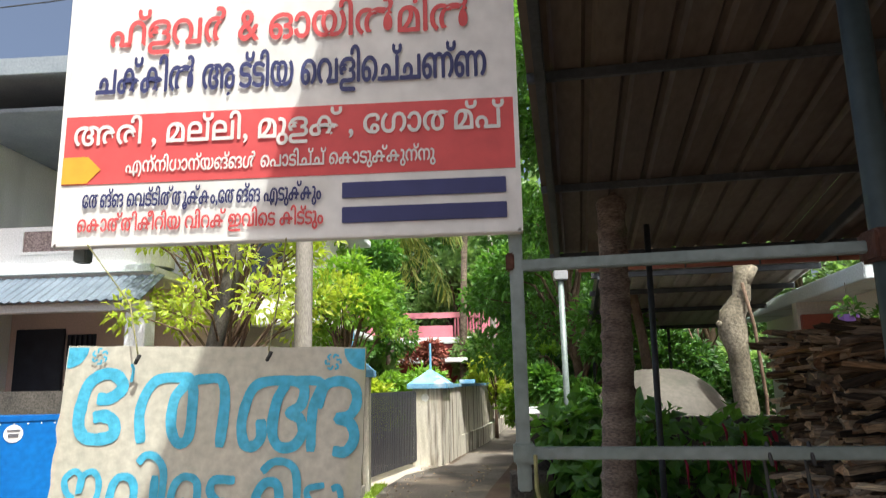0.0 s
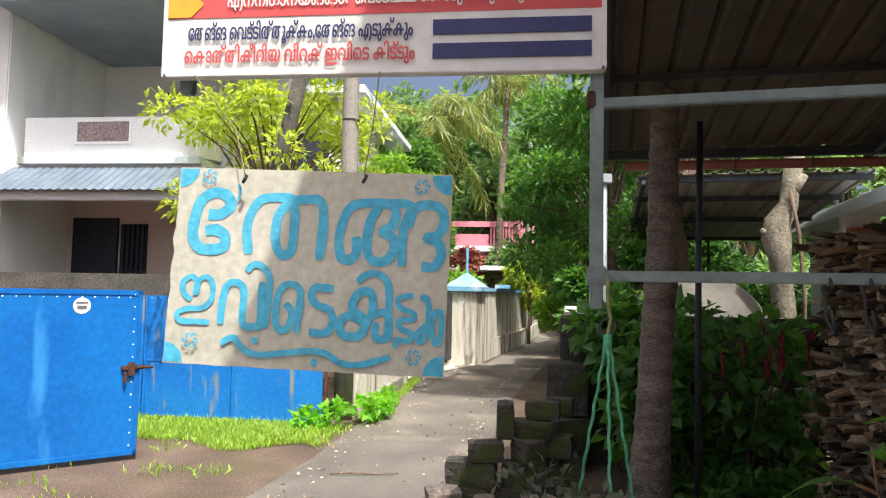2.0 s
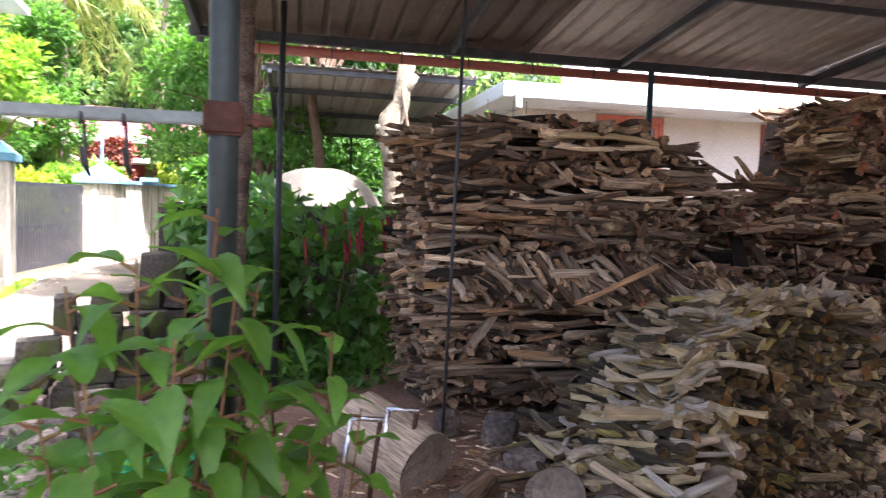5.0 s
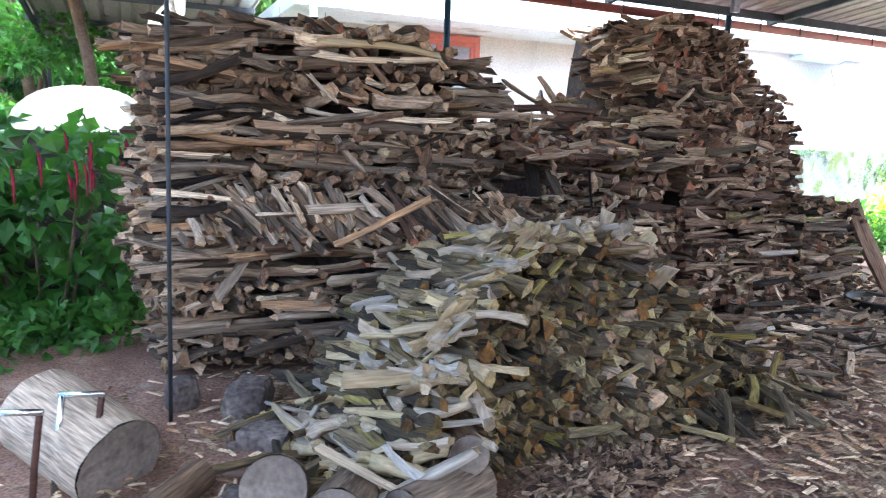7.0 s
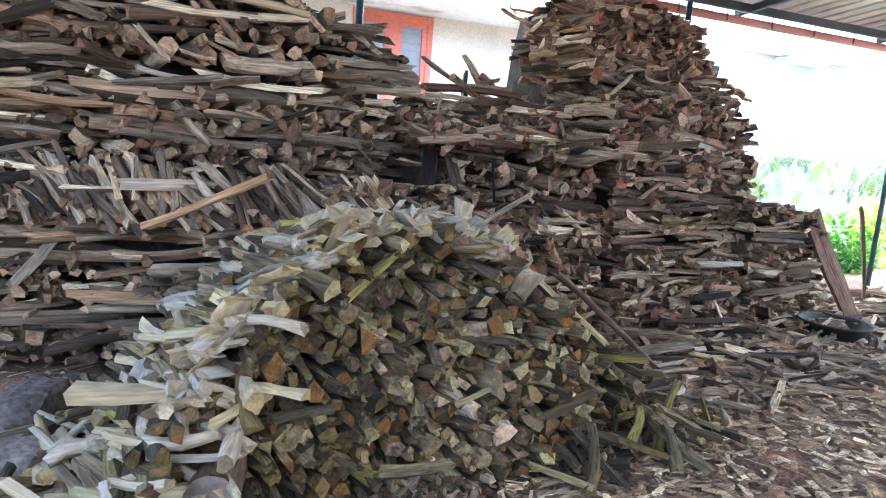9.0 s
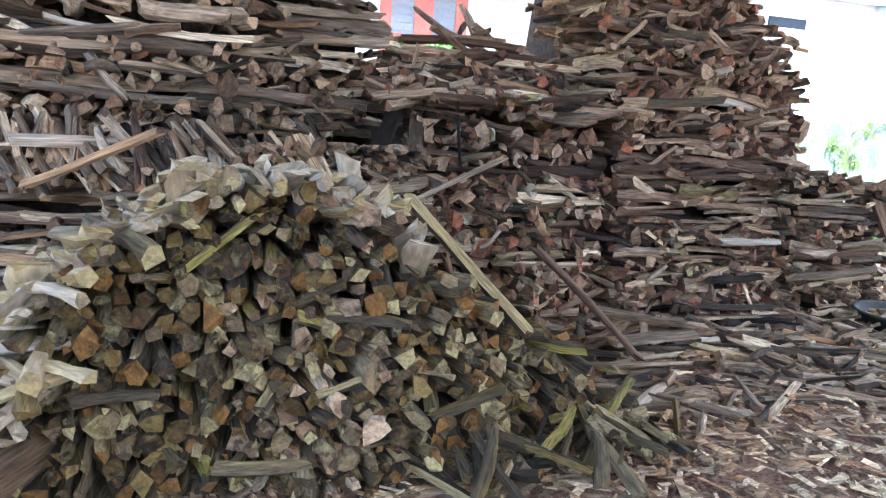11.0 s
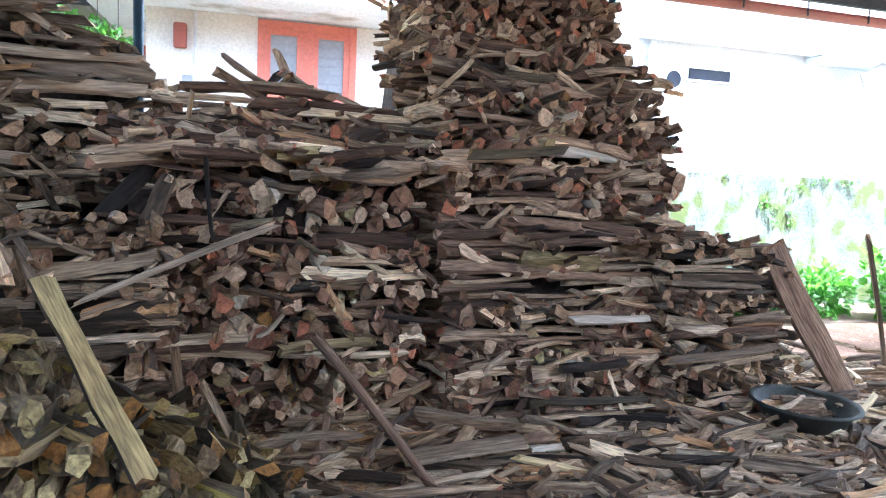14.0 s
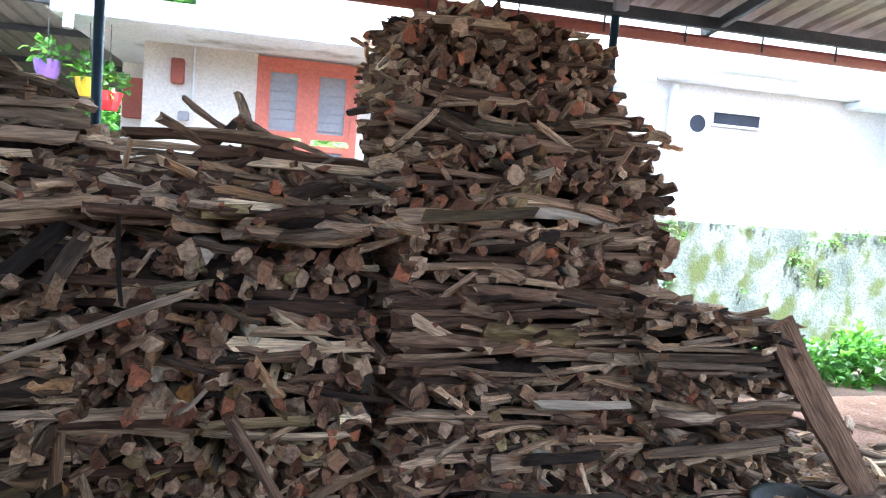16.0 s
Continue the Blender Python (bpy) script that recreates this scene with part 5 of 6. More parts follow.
    tv += [(xx, 9.2, 3.05 + hh), (xx, 9.9, 3.5 + hh)]
tf = [(2 * i, 2 * i + 2, 2 * i + 3, 2 * i + 1) for i in range(60)]
tl = part("tile_canopy", mesh_of("tile_canopy", tv, tf, M["tileblue"]), None, hs, "slate-blue corrugated tile canopy")
tl.modifiers.new("thick", "SOLIDIFY").thickness = .02
tv = [(x, y, z) for x, y, z in ((-8.95, 9.2, 3.08), (-8.95, 9.9, 3.53))]
part("hip", tube([(-8.55, 9.15, 3.1), (-8.3, 9.9, 3.56)], .08, 8), M["slab"], hs)
part("door", box(-7.95, 11.24, 1.0, -7.1, 11.3, 2.86, .01), M["door"], hs, "dark wooden door leaf")
part("grille", joined(*[box(-7.0 + i * .09, 11.24, 1.0, -6.97 + i * .09, 11.28, 2.75) for i in range(5)], box(-7.05, 11.25, 1.9, -6.58, 11.28, 1.95)), M["door"], hs, "dark window grille")
part("opening", box(-7.06, 11.285, 1.0, -6.56, 11.297, 2.76), M["hole"], hs)
part("pillar", box(-5.05, 9.4, 0, -4.75, 9.7, 2.93, .01), M["white"], hs)
h2 = thing("house", "cream house with white eaves behind the tree", "house")
part("wall", box(-7, 13.2, 0, -3.6, 18, 5.5, .02), M["cream"], h2)
part("eave", box(-7.2, 12.6, 2.95, -3.0, 18.2, 3.08, .02), M["white"], h2)
part("ribbed_wall", mesh_of("ribbed_wall", *(lambda vf: ([(x, 12.9 + z, y) for x, y, z in vf[0]], vf[1]))(corrugated(-6.5, -3.5, 0, 2.5, 0, 0, .12, .03)), M["pinkwall"]), None, h2, "pinkish ribbed wall")
part("roof", box(-7.3, 12.8, 5.5, -3.1, 18.4, 5.68, .02), M["white"], h2)
part("window", box(-4.6, 13.15, 3.6, -3.9, 13.21, 4.8, .01), M["hole"], h2)
h3 = thing("house", "pink house with a balustraded parapet beyond the wall", "house")
part("wall", box(-7, 32.2, 0, .4, 40, 3.6, .02), M["darkred"], h3, "dark red lower wall")
part("roof_slab", box(-7.2, 31.4, 3.6, .7, 40, 3.85, .02), M["white"], h3)
part("parapet", joined(box(-7.1, 31.6, 3.85, -1.6, 31.8, 4.4), box(-7.1, 31.6, 4.75, .45, 31.8, 5.0), box(-.3, 31.55, 3.85, .5, 31.85, 5.05)), M["pink"], h3, "pink parapet")
for i in range(9):
    part("baluster", box(-1.55 + i * .14, 31.64, 3.85, -1.47 + i * .14, 31.76, 4.75), M["pink"], h3)
part("porch", box(-4.5, 30.3, 2.7, -.5, 32.2, 2.9, .02), M["white"], h3)
for i in range(3):
    part("window", box(-4.2 + i * 1.5, 32.12, 1.0, -3.4 + i * 1.5, 32.21, 2.3), M["hole"], h3)

# house behind the shed, in the shed's frame
hb = thing("house", "cream single-storey house with salmon window and pale blue roof slab", "house", kind="")
hb.matrix_world = SHED
part("wall", box(4.5, 2.78, 0, 5.56, 3.0, 2.9), M["cream"], hb)
part("wall", box(5.56, 2.78, 0, 6.57, 3.0, 1.35), M["cream"], hb)
part("wall", box(6.57, 2.78, 0, 8.13, 3.0, 2.9), M["cream"], hb)
part("wall", box(8.13, 2.78, 0, 9.1, 3.0, .9), M["cream"], hb)
part("wall", box(9.1, 2.78, 0, 17, 3.0, 4.6), M["white"], hb)
part("wall", box(4.5, 3.0, 0, 4.7, 8, 2.9), M["cream"], hb)
part("roof_slab", box(3.95, 1.9, 2.84, 9.4, 8, 3.03, .01), M["slab"], hb, "pale blue stained roof slab")
part("parapet", box(5.0, 2.5, 3.03, 17, 2.7, 4.6, .01), M["white"], hb)
part("spout", tube([(4.12, 1.9, 2.88), (4.12, 1.82, 2.86), (4.12, 1.8, 2.7)], .04, 8), M["pipe"], hb)


def window(u0, u1, z0, z1, material, name="window"):
    w_ = part(name, joined(box(u0, 2.76, z0, u0 + .07, 2.86, z1), box(u1 - .07, 2.76, z0, u1, 2.86, z1), box(u0 + .07, 2.76, z1 - .08, u1 - .07, 2.86, z1), box(u0 + .07, 2.76, z0, u1 - .07, 2.86, z0 + .07), box((u0 + u1) / 2 - .05, 2.77, z0 + .07, (u0 + u1) / 2 + .05, 2.85, z1 - .08)), material, hb, "painted wooden window frame")
    for a, b in ((u0 + .07, (u0 + u1) / 2 - .05), ((u0 + u1) / 2 + .05, u1 - .07)):
        zm = z0 + (z1 - z0) * .45
        for c, d in ((z0 + .07, zm - .03), (zm + .03, z1 - .08)):
            part("shutter_frame", joined(box(a, 2.775, c, a + .06, 2.82, d), box(b - .06, 2.775, c, b, 2.82, d), box(a + .06, 2.775, d - .06, b - .06, 2.82, d), box(a + .06, 2.775, c, b - .06, 2.82, c + .06)), material, w_)
            part("pane", box(a + .06, 2.8, c + .06, b - .06, 2.81, d - .06), M["slat"], w_)
            for k_ in range(int((d - c) / .09)):
                part("bar", box(a + .06, 2.788, c + .09 + k_ * .09, b - .06, 2.8, c + .1 + k_ * .09), M["grey"], w_)
    return w_


window(5.56, 6.57, 1.35, 2.82, M["salmon"])
window(8.13, 9.1, .9, 2.82, M["brownwin"])
part("small_window", box(3.98, 4.2, 2.2, 4.46, 4.3, 2.66, .01), M["brownwin"], hb)
part("side_wall", box(3.95, 4.3, 0, 4.5, 4.5, 2.84), M["cream"], hb)
for u0, u1, z0, z1, m_, nm in ((4.76, 4.88, 2.46, 2.7, "brownwin", "meter_box"), (4.84, 4.94, 2.11, 2.2, "grey", "switch_box")):
    part(nm, box(u0, 2.7, z0, u1, 2.78, z1, .01), M[m_], hb)
part("conduit", tube([(4.96, 2.76, 2.3), (4.96, 2.76, 2.83)], .015, 6), M["pipe"], hb)
bm = bmesh.new()
bmesh.ops.create_circle(bm, cap_ends=True, segments=24, radius=.1, matrix=pose(10.42, 2.774, 2.61, 90, 0, 0))
part("vent", bm, M["hole"], hb, "round dark vent hole")
part("slot_window", box(10.62, 2.76, 2.62, 11.2, 2.779, 2.76, .004), M["hole"], hb)
part("slot_frame", joined(box(10.58, 2.74, 2.6, 11.24, 2.77, 2.625), box(10.58, 2.74, 2.755, 11.24, 2.77, 2.78)), M["cream"], hb)
part("drain_pipe", tube([(10.05, 2.7, 1.5), (10.05, 2.7, 3.0)], .045, 10), M["pipe"], hb, smooth=True)
part("drain_pipe", tube([(9.85, 2.7, 1.5), (9.85, 2.7, 2.85), (9.95, 2.7, 2.85)], .03, 8), M["pipe"], hb, smooth=True)
part("sunshade", box(10.3, 2.2, 3.15, 11.5, 2.78, 3.23, .01), M["slab"], hb)
part("sunshade", box(12.3, 2.2, 2.95, 13.4, 2.78, 3.02, .01), M["slab"], hb)
ls = thing("leaning_sheet", "dull grey sheet leaning against the house wall", "sheet", (0, 0, 0))
ls.matrix_world = SHED @ pose(13.9, 2.3, 1.5, 0, -28, 0)
part("sheet", box(-.45, -.01, 0, .35, .01, 1.7, .004), M["grey"], ls)
tagged(part("wall_mossy", wall_prism([tuple((SHED @ Vector((u, 2.0, 0)))[:2]) for u in (8.7, 18)], 0, 1.5, .2), M["mosswall"], None), "pale boundary wall overgrown with green algae", "wall", kind="structure")

# second shed roof behind
s2 = thing("rear_shed", "low lean-to with a sheet roof on dark beams", "shed", kind="structure")
s2.matrix_world = SHED
def lean_z(v):
    return 3.22 - .09 * (v - 2.9)


vs, fs = corrugated(1.15, 3.9, 2.9, 7.6, lean_z(2.9), lean_z(7.6))
part("roof_sheet", mesh_of("roof_sheet", vs, fs, M["sheet"]), None, s2).modifiers.new("thick", "SOLIDIFY").thickness = .003
for v in (3.0, 4.1, 5.6, 7.4):
    part("beam", bar((1.1, v, lean_z(v) - .05), (3.9, v, lean_z(v) - .05), .05, .07), M["steel"], s2)
part("rafter", bar((1.2, 2.9, lean_z(2.9) - .1), (1.2, 7.6, lean_z(7.6) - .1), .05, .06), M["steel"], s2)
for u in (1.2, 2.6, 3.8):
    part("post", bar((u, 7.4, 0), (u, 7.4, lean_z(7.4) - .08), .05, .05), M["steel"], s2)
part("brace", bar((1.2, 7.4, 1.6), (1.2, 6.2, lean_z(6.2) - .1), .04, .04), M["steel"], s2)
dp = thing("downpipe", "slim pale grey downpipe beside the lane", "pipe", (1.02, 8.9, 0))
part("pipe", tube([(0, 0, 0), (0, 0, 3.1)], .04, 10), M["galv"], dp, smooth=True)
part("hopper", joined(box(-.09, -.07, 3.1, .09, .07, 3.22, .01)), M["grey"], dp)

# ---- trunks, stones, cover ----
palm = thing("palm_trunk", "ringed brown palm trunk standing beside the shed", "tree", (.95, 5.0, 0))
rings, bm = [], bmesh.new()
NZ = 110
for i in range(NZ):
    z = 4.2 * i / (NZ - 1)
    r = .125 + .07 * math.exp(-z * 3) - .008 * z + (.012 if i % 5 == 0 else 0) + .006 * noise.noise((z * 6, 1, 0))
    cx = -.07 + .07 * min(1, z / 2.0) + .02 * z
    rings.append([bm.verts.new((cx + r * (1 + .05 * noise.noise((math.cos(a) * 2, math.sin(a) * 2, z * 5))) * math.cos(a), r * math.sin(a), z + .012 * math.sin(a + i))) for a in [2 * math.pi * k_ / 18 for k_ in range(18)]])
for p, q in zip(rings, rings[1:]):
    for k_ in range(18):
        bm.faces.new((p[k_], p[(k_ + 1) % 18], q[(k_ + 1) % 18], q[k_]))
part("trunk", bm, M["trunk"], palm, smooth=True)
stump = thing("pollarded_trunk", "pale knobbly pollarded tree trunk behind the stack", "tree", (2.98, 8.3, 0))
part("trunk", tube([(0, 0, 0), (.03, 0, 1.2), (-.02, 0, 2.1), (-.06, 0, 2.35), (-.04, .02, 2.55), (.08, 0, 2.75), (.1, 0, 2.95), (.16, 0, 3.35)], [.17, .14, .12, .17, .15, .11, .1, .11], 14), M["pale"], stump, smooth=True)
part("limb_stub", tube([(.06, 0, 2.8), (.16, -.04, 2.98), (.24, -.06, 3.1)], [.08, .07, .05], 9), M["pale"], stump, smooth=True)
part("limb_stub", tube([(-.1, 0, 2.38), (-.24, -.04, 2.45)], [.06, .03], 8), M["pale"], stump, smooth=True)
part("creeper_stem", tube([(.17, -.1, 0), (.2, -.12, 1.6), (.14, -.14, 2.4), (.05, -.14, 2.9)], .02, 6), M["twig"], stump, smooth=True)

cover = thing("covered_vehicle", "faded tarpaulin draped over a low rounded vehicle", "cover", (2.25, 9.3, 0))
bm = bmesh.new()
NU, NV = 40, 14
rows = []
for j in range(NV + 1):
    s = j / NV
    rows.append([])
    for i in range(NU):
        a = 2 * math.pi * i / NU
        rr = math.sin(s * math.pi / 2) ** .75
        fold = 1 + .05 * s * math.sin(9 * a) + .03 * noise.noise((math.cos(a) * 2, math.sin(a) * 2, s * 3))
        rows[-1].append(bm.verts.new((1.05 * rr * math.cos(a) * fold, 1.3 * rr * math.sin(a) * fold, 1.95 * math.cos(s * math.pi / 2) ** .8 * (1 + .04 * math.sin(5 * a) * s))))
for p, q in zip(rows, rows[1:]):
    for i in range(NU):
        bm.faces.new((p[i], p[(i + 1) % NU], q[(i + 1) % NU], q[i]))
bmesh.ops.remove_doubles(bm, verts=bm.verts[:], dist=.002)
part("tarpaulin", bm, M["tarp"], cover, smooth=True)

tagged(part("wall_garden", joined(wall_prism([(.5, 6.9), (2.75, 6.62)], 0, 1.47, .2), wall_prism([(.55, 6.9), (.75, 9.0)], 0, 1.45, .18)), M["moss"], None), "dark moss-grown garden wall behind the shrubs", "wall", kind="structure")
tagged(part("gate_jamb", box(.5, 8.4, 0, .64, 8.6, 1.52, .01), M["white"], None), "short whitewashed wall end beside the lane", "post")
rng = random.Random(21)


def block(c, size, rz):
    bm = box(-.5, -.5, -.5, .5, .5, .5)
    bmesh.ops.subdivide_edges(bm, edges=bm.edges[:], cuts=3, use_grid_fill=True)
    for v in bm.verts:
        p = v.co.copy()
        corner = sum(abs(q) > .45 for q in p)
        v.co *= 1 - .035 * max(0, corner - 1)
        v.co += Vector((noise.noise(p * 3 + Vector(c) * 9), noise.noise(p * 3 + Vector((5, c[0] * 9, c[2]))), noise.noise(p * 3 + Vector((c[2] * 9, 7, c[1]))))) * .05
        v.co = Vector((v.co.x * size[0], v.co.y * size[1], v.co.z * size[2]))
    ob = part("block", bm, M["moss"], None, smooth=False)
    ob.matrix_world = pose(c[0], c[1], c[2] + size[2] / 2, rng.uniform(-3, 3), rng.uniform(-3, 3), rz)
    return tagged(ob, "dark moss-topped building block in a tumbled stack", "block", "mossy blocks")


for c, s, r in (((-.4, 5.2, 0), (.34, .2, .2), 4), ((-.02, 5.25, 0), (.36, .2, .2), -4), ((.28, 5.4, 0), (.3, .22, .2), 20), ((-.38, 5.22, .2), (.38, .2, .19), -3), ((.02, 5.28, .2), (.34, .2, .18), 5), ((.3, 5.45, .2), (.28, .2, .2), 12),
                ((-.27, 5.2, .39), (.27, .18, .15), 6), ((.05, 5.26, .38), (.2, .2, .17), 40), ((.25, 5.4, .4), (.28, .2, .16), -8), ((.08, 5.36, .55), (.3, .2, .13), 5), ((-.13, 5.3, .55), (.13, .2, .27), 4), ((.16, 5.42, .68), (.27, .2, .14), -6),
                ((.32, 6.1, 0), (.3, .3, .3), 3), ((.33, 6.15, .3), (.26, .28, .28), 9), ((.34, 6.2, .58), (.22, .24, .16), -8), ((.42, 6.75, 0), (.4, .4, .5), 2), ((.43, 6.78, .5), (.4, .38, .5), 0), ((.2, 4.35, 0), (.3, .22, .16), 30), ((-.3, 4.3, .0), (.32, .22, .14), -12)):
    block(c, s, r)
for i in range(75):
    x, y = rng.gauss(.15, .35), rng.uniform(3.0, 5.2)
    s = rng.uniform(.08, .26)
    boulder("rubble_stone", "broken laterite rubble piled below the blocks", (x, y, max(0, .1 * (y - 3.6)) * rng.random()), (s, s * rng.uniform(.6, 1), s * rng.uniform(.4, .8)), M["rubble"], i * .37 + 3, "rubble stones", sub=2)


# ---- leaves ----
def leaves(name, spots, L, W, material, parent=None, up=.3, seed=1, droop=.3, fold=.25):
    """Folded pointed leaves at spots (place, outward direction), joined into one mesh."""
    r_ = np.random.RandomState(seed)
    P = np.array([s[0] for s in spots], float)
    D = np.array([s[1] for s in spots], float)
    n_ = len(P)
    D = D + r_.normal(0, .55, (n_, 3)) + np.array([0, 0, up])
    D /= np.linalg.norm(D, axis=1)[:, None] + 1e-9
    S = np.cross(D, r_.normal(0, 1, (n_, 3)) * .6 + np.array([0, 0, 1.0]))
    S /= np.linalg.norm(S, axis=1)[:, None] + 1e-9
    N = np.cross(S, D)
    l_ = (L * r_.uniform(.65, 1.25, n_))[:, None]
    w_ = (W * r_.uniform(.7, 1.2, n_))[:, None]
    A = P
    M1 = P + D * l_ * .5 - N * l_ * droop * .1
    T = P + D * l_ - N * l_ * droop
    B = M1 + S * w_ + N * w_ * fold
    C = M1 - S * w_ + N * w_ * fold
    vs_ = np.stack([A, B, M1, C, T], 1).reshape(-1, 3)
    fs_ = []
    for i in range(n_):
        o = 5 * i
        fs_ += [(o, o + 2, o + 1), (o + 1, o + 2, o + 4), (o, o + 3, o + 2), (o + 2, o + 3, o + 4)]
    return part(name, mesh_of(name, vs_, fs_, material), None, parent)


def clump_spots(clumps, n, rng_, shell=.55):
    """Spots in the outer part of uneven clumps (centre, radius)."""
    out = []
    wts = [c[1] ** 2 for c in clumps]
    for _ in range(n):
        c, r = rng_.choices(clumps, wts)[0]
        d = Vector((rng_.gauss(0, 1), rng_.gauss(0, 1), rng_.gauss(0, 1))).normalized()
        rr = r * (shell + (1 - shell) * rng_.random() ** .6) * (1 + .35 * noise.noise(d * 2.2 + Vector(c)))
        out.append((Vector(c) + Vector((d.x, d.y, d.z * .8)) * rr, d))
    return out


def tree(label, base, height, spread, n, L, W, material, trunk_r=.15, clumps=14, low=.35, seed=1, name="tree", lean=(0, 0), cr=.34, bark="twig"):
    r_ = random.Random(seed)
    th = thing(name, label, "tree" if name == "tree" else "shrub", base)
    top = Vector((lean[0], lean[1], height * .72))
    bm = tube([(0, 0, 0), Vector((lean[0] * .3, lean[1] * .3, height * .3)), top * .8, top], [trunk_r, trunk_r * .75, trunk_r * .5, trunk_r * .25], 8)
    cl = []
    for i in range(clumps):
        a, q = r_.uniform(0, 6.28), r_.random()
        z = height * (low + (1 - low - .1) * q)
        rad = spread * (.35 + .6 * r_.random()) * (1 - .55 * max(0, q - .45))
        c = Vector((lean[0] * q + rad * math.cos(a), lean[1] * q + rad * math.sin(a), z))
        s0 = Vector((lean[0] * q * .7, lean[1] * q * .7, z * .62))
        tube([s0, s0.lerp(c, .55) + Vector((0, 0, .06 * height)), c], [trunk_r * .38, trunk_r * .22, trunk_r * .08], 5, False, bm)
        cl.append((tuple(c), spread * cr * r_.uniform(.7, 1.25)))
    part("trunk", bm, M[bark], th, smooth=True)
    leaves("crown", clump_spots(cl, n, r_, .3), L, W, material, th, seed=seed)
    return th


# the ornamental tree before the white house
tree("young tree with yellow-green leaflets by the boundary wall", (-3.5, 9.5, 0), 5.0, 2.1, 5200, .14, .03, M["l_yel"], .07, 46, .52, 5, cr=.15, lean=(-.2, 0))
tree("young tree with yellow-green leaflets by the boundary wall", (-2.2, 10.9, 0), 4.3, 1.0, 2600, .14, .032, M["l_bright"], .06, 24, .55, 8, cr=.24)
# added mostly out of view, to throw dappled shade on lane, stump and tarpaulin
tree("spreading tree added behind the shed's eave to shade the lane", (2.7, 11.2, 0), 8.0, 2.3, 11000, .17, .042, M["l_mid"], .1, 28, .6, 71, lean=(-1.0, -1.6), cr=.25)
# garden behind the slatted gate
tree("dense leafy garden tree behind the black gate", (-4.3, 21, 0), 6.5, 1.8, 8000, .2, .05, M["l_mid"], .14, 18, .3, 11)
tree("slender garden tree with light leaves", (-4.6, 16.5, 0), 5.8, 1.7, 7000, .18, .045, M["l_bright"], .1, 15, .3, 12)
tree("low leafy shrub behind the gate", (-1.9, 17.9, 0), 2.4, 1.0, 2600, .2, .05, M["l_bright"], .06, 9, .3, 13, name="shrub")
tree("low leafy shrub behind the gate", (-2.9, 15.2, 0), 2.2, .7, 1500, .22, .06, M["l_yel"], .05, 8, .3, 14, name="shrub")
tree("red-leaved croton shrub beside the pink house", (-2.6, 27.5, 0), 3.4, 1.2, 3000, .25, .05, M["tilered"], .1, 10, .35, 15, name="shrub")
tree("green shrub before the pink house", (-.6, 27, 0), 2.4, 1.0, 2600, .22, .05, M["l_mid"], .08, 10, .2, 16, name="shrub")
tree("green shrub before the pink house", (-3.8, 26, 0), 3.4, 1.4, 3500, .22, .05, M["l_bright"], .08, 10, .2, 17, name="shrub")
tree("yellowing shrub along the lane wall", (.2, 23.5, 0), 3.0, 1.0, 3000, .2, .05, M["l_yel"], .06, 9, .35, 18, name="shrub")
# lane's other side
tree("leafy tree arching over the lane", (1.9, 13.5, 0), 6.6, 1.9, 11000, .17, .042, M["l_mid"], .12, 22, .3, 21, lean=(-.5, 0), cr=.3)
tree("leafy tree arching over the lane", (1.6, 18.5, 0), 7.5, 2.2, 11000, .18, .045, M["l_mid"], .14, 20, .25, 22, cr=.3)
tree("bushy green roadside shrub by the lane", (1.2, 10.3, 0), 2.6, .75, 3500, .16, .04, M["l_mid"], .05, 10, .2, 23, name="shrub")
tree("bushy green roadside shrub by the lane", (1.5, 16, 0), 3.0, 1.0, 4000, .17, .045, M["l_bright"], .06, 10, .15, 24, name="shrub")
tree("bushy green roadside shrub by the lane", (2.1, 22, 0), 3.4, 1.2, 4000, .2, .05, M["l_mid"], .06, 10, .15, 25, name="shrub")
tree("flowering shrub along the lane", (2.3, 27, 0), 3.2, 1.1, 3000, .2, .05, M["l_yel"], .06, 9, .15, 26, name="shrub")
# garden behind the rear lean-to
for i, (x, y, h, s) in enumerate(((1.7, 14.6, 2.4, 1.0), (3.2, 14.9, 2.4, 1.0), (4.6, 14.8, 2.6, 1.0), (3.0, 17, 4.5, 1.7), (5.2, 17.5, 4.5, 1.9), (2.2, 19.5, 6, 2.2))):
    tree("dark green garden shrub behind the lean-to", (x, y, 0), h, s, 3200, .2, .05, M["l_deep"], .07, 11, .1, 30 + i, name="shrub")
# wooded slope beyond
i = 0
for x, y, h, s in ((-12, 33, 11, 3.6), (-8, 36, 13, 4), (-4.2, 38, 12.5, 4), (-.5, 40, 13, 4.2), (3.5, 37, 12, 4), (7, 34, 11, 3.6), (11, 36, 12, 4), (5.2, 28, 9.5, 3.0), (-9.5, 26, 9, 3), (-5.8, 22.5, 8, 2.5), (15, 34, 12, 4), (4.2, 22, 7.5, 2.2), (7.5, 24, 9, 2.8), (-1.4, 33.5, 8.5, 2.4), (1.9, 34, 9, 2.6)):
    i += 1
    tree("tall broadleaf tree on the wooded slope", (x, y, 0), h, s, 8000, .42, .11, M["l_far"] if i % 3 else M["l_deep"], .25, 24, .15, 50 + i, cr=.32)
wood_spots = []
r_ = random.Random(77)
cl = []
for k_ in range(130):
    a = r_.uniform(-1.15, 1.0)
    d = r_.uniform(52, 75)
    cl.append(((d * math.sin(a), d * math.cos(a), r_.uniform(2, 19)), r_.uniform(3, 5)))
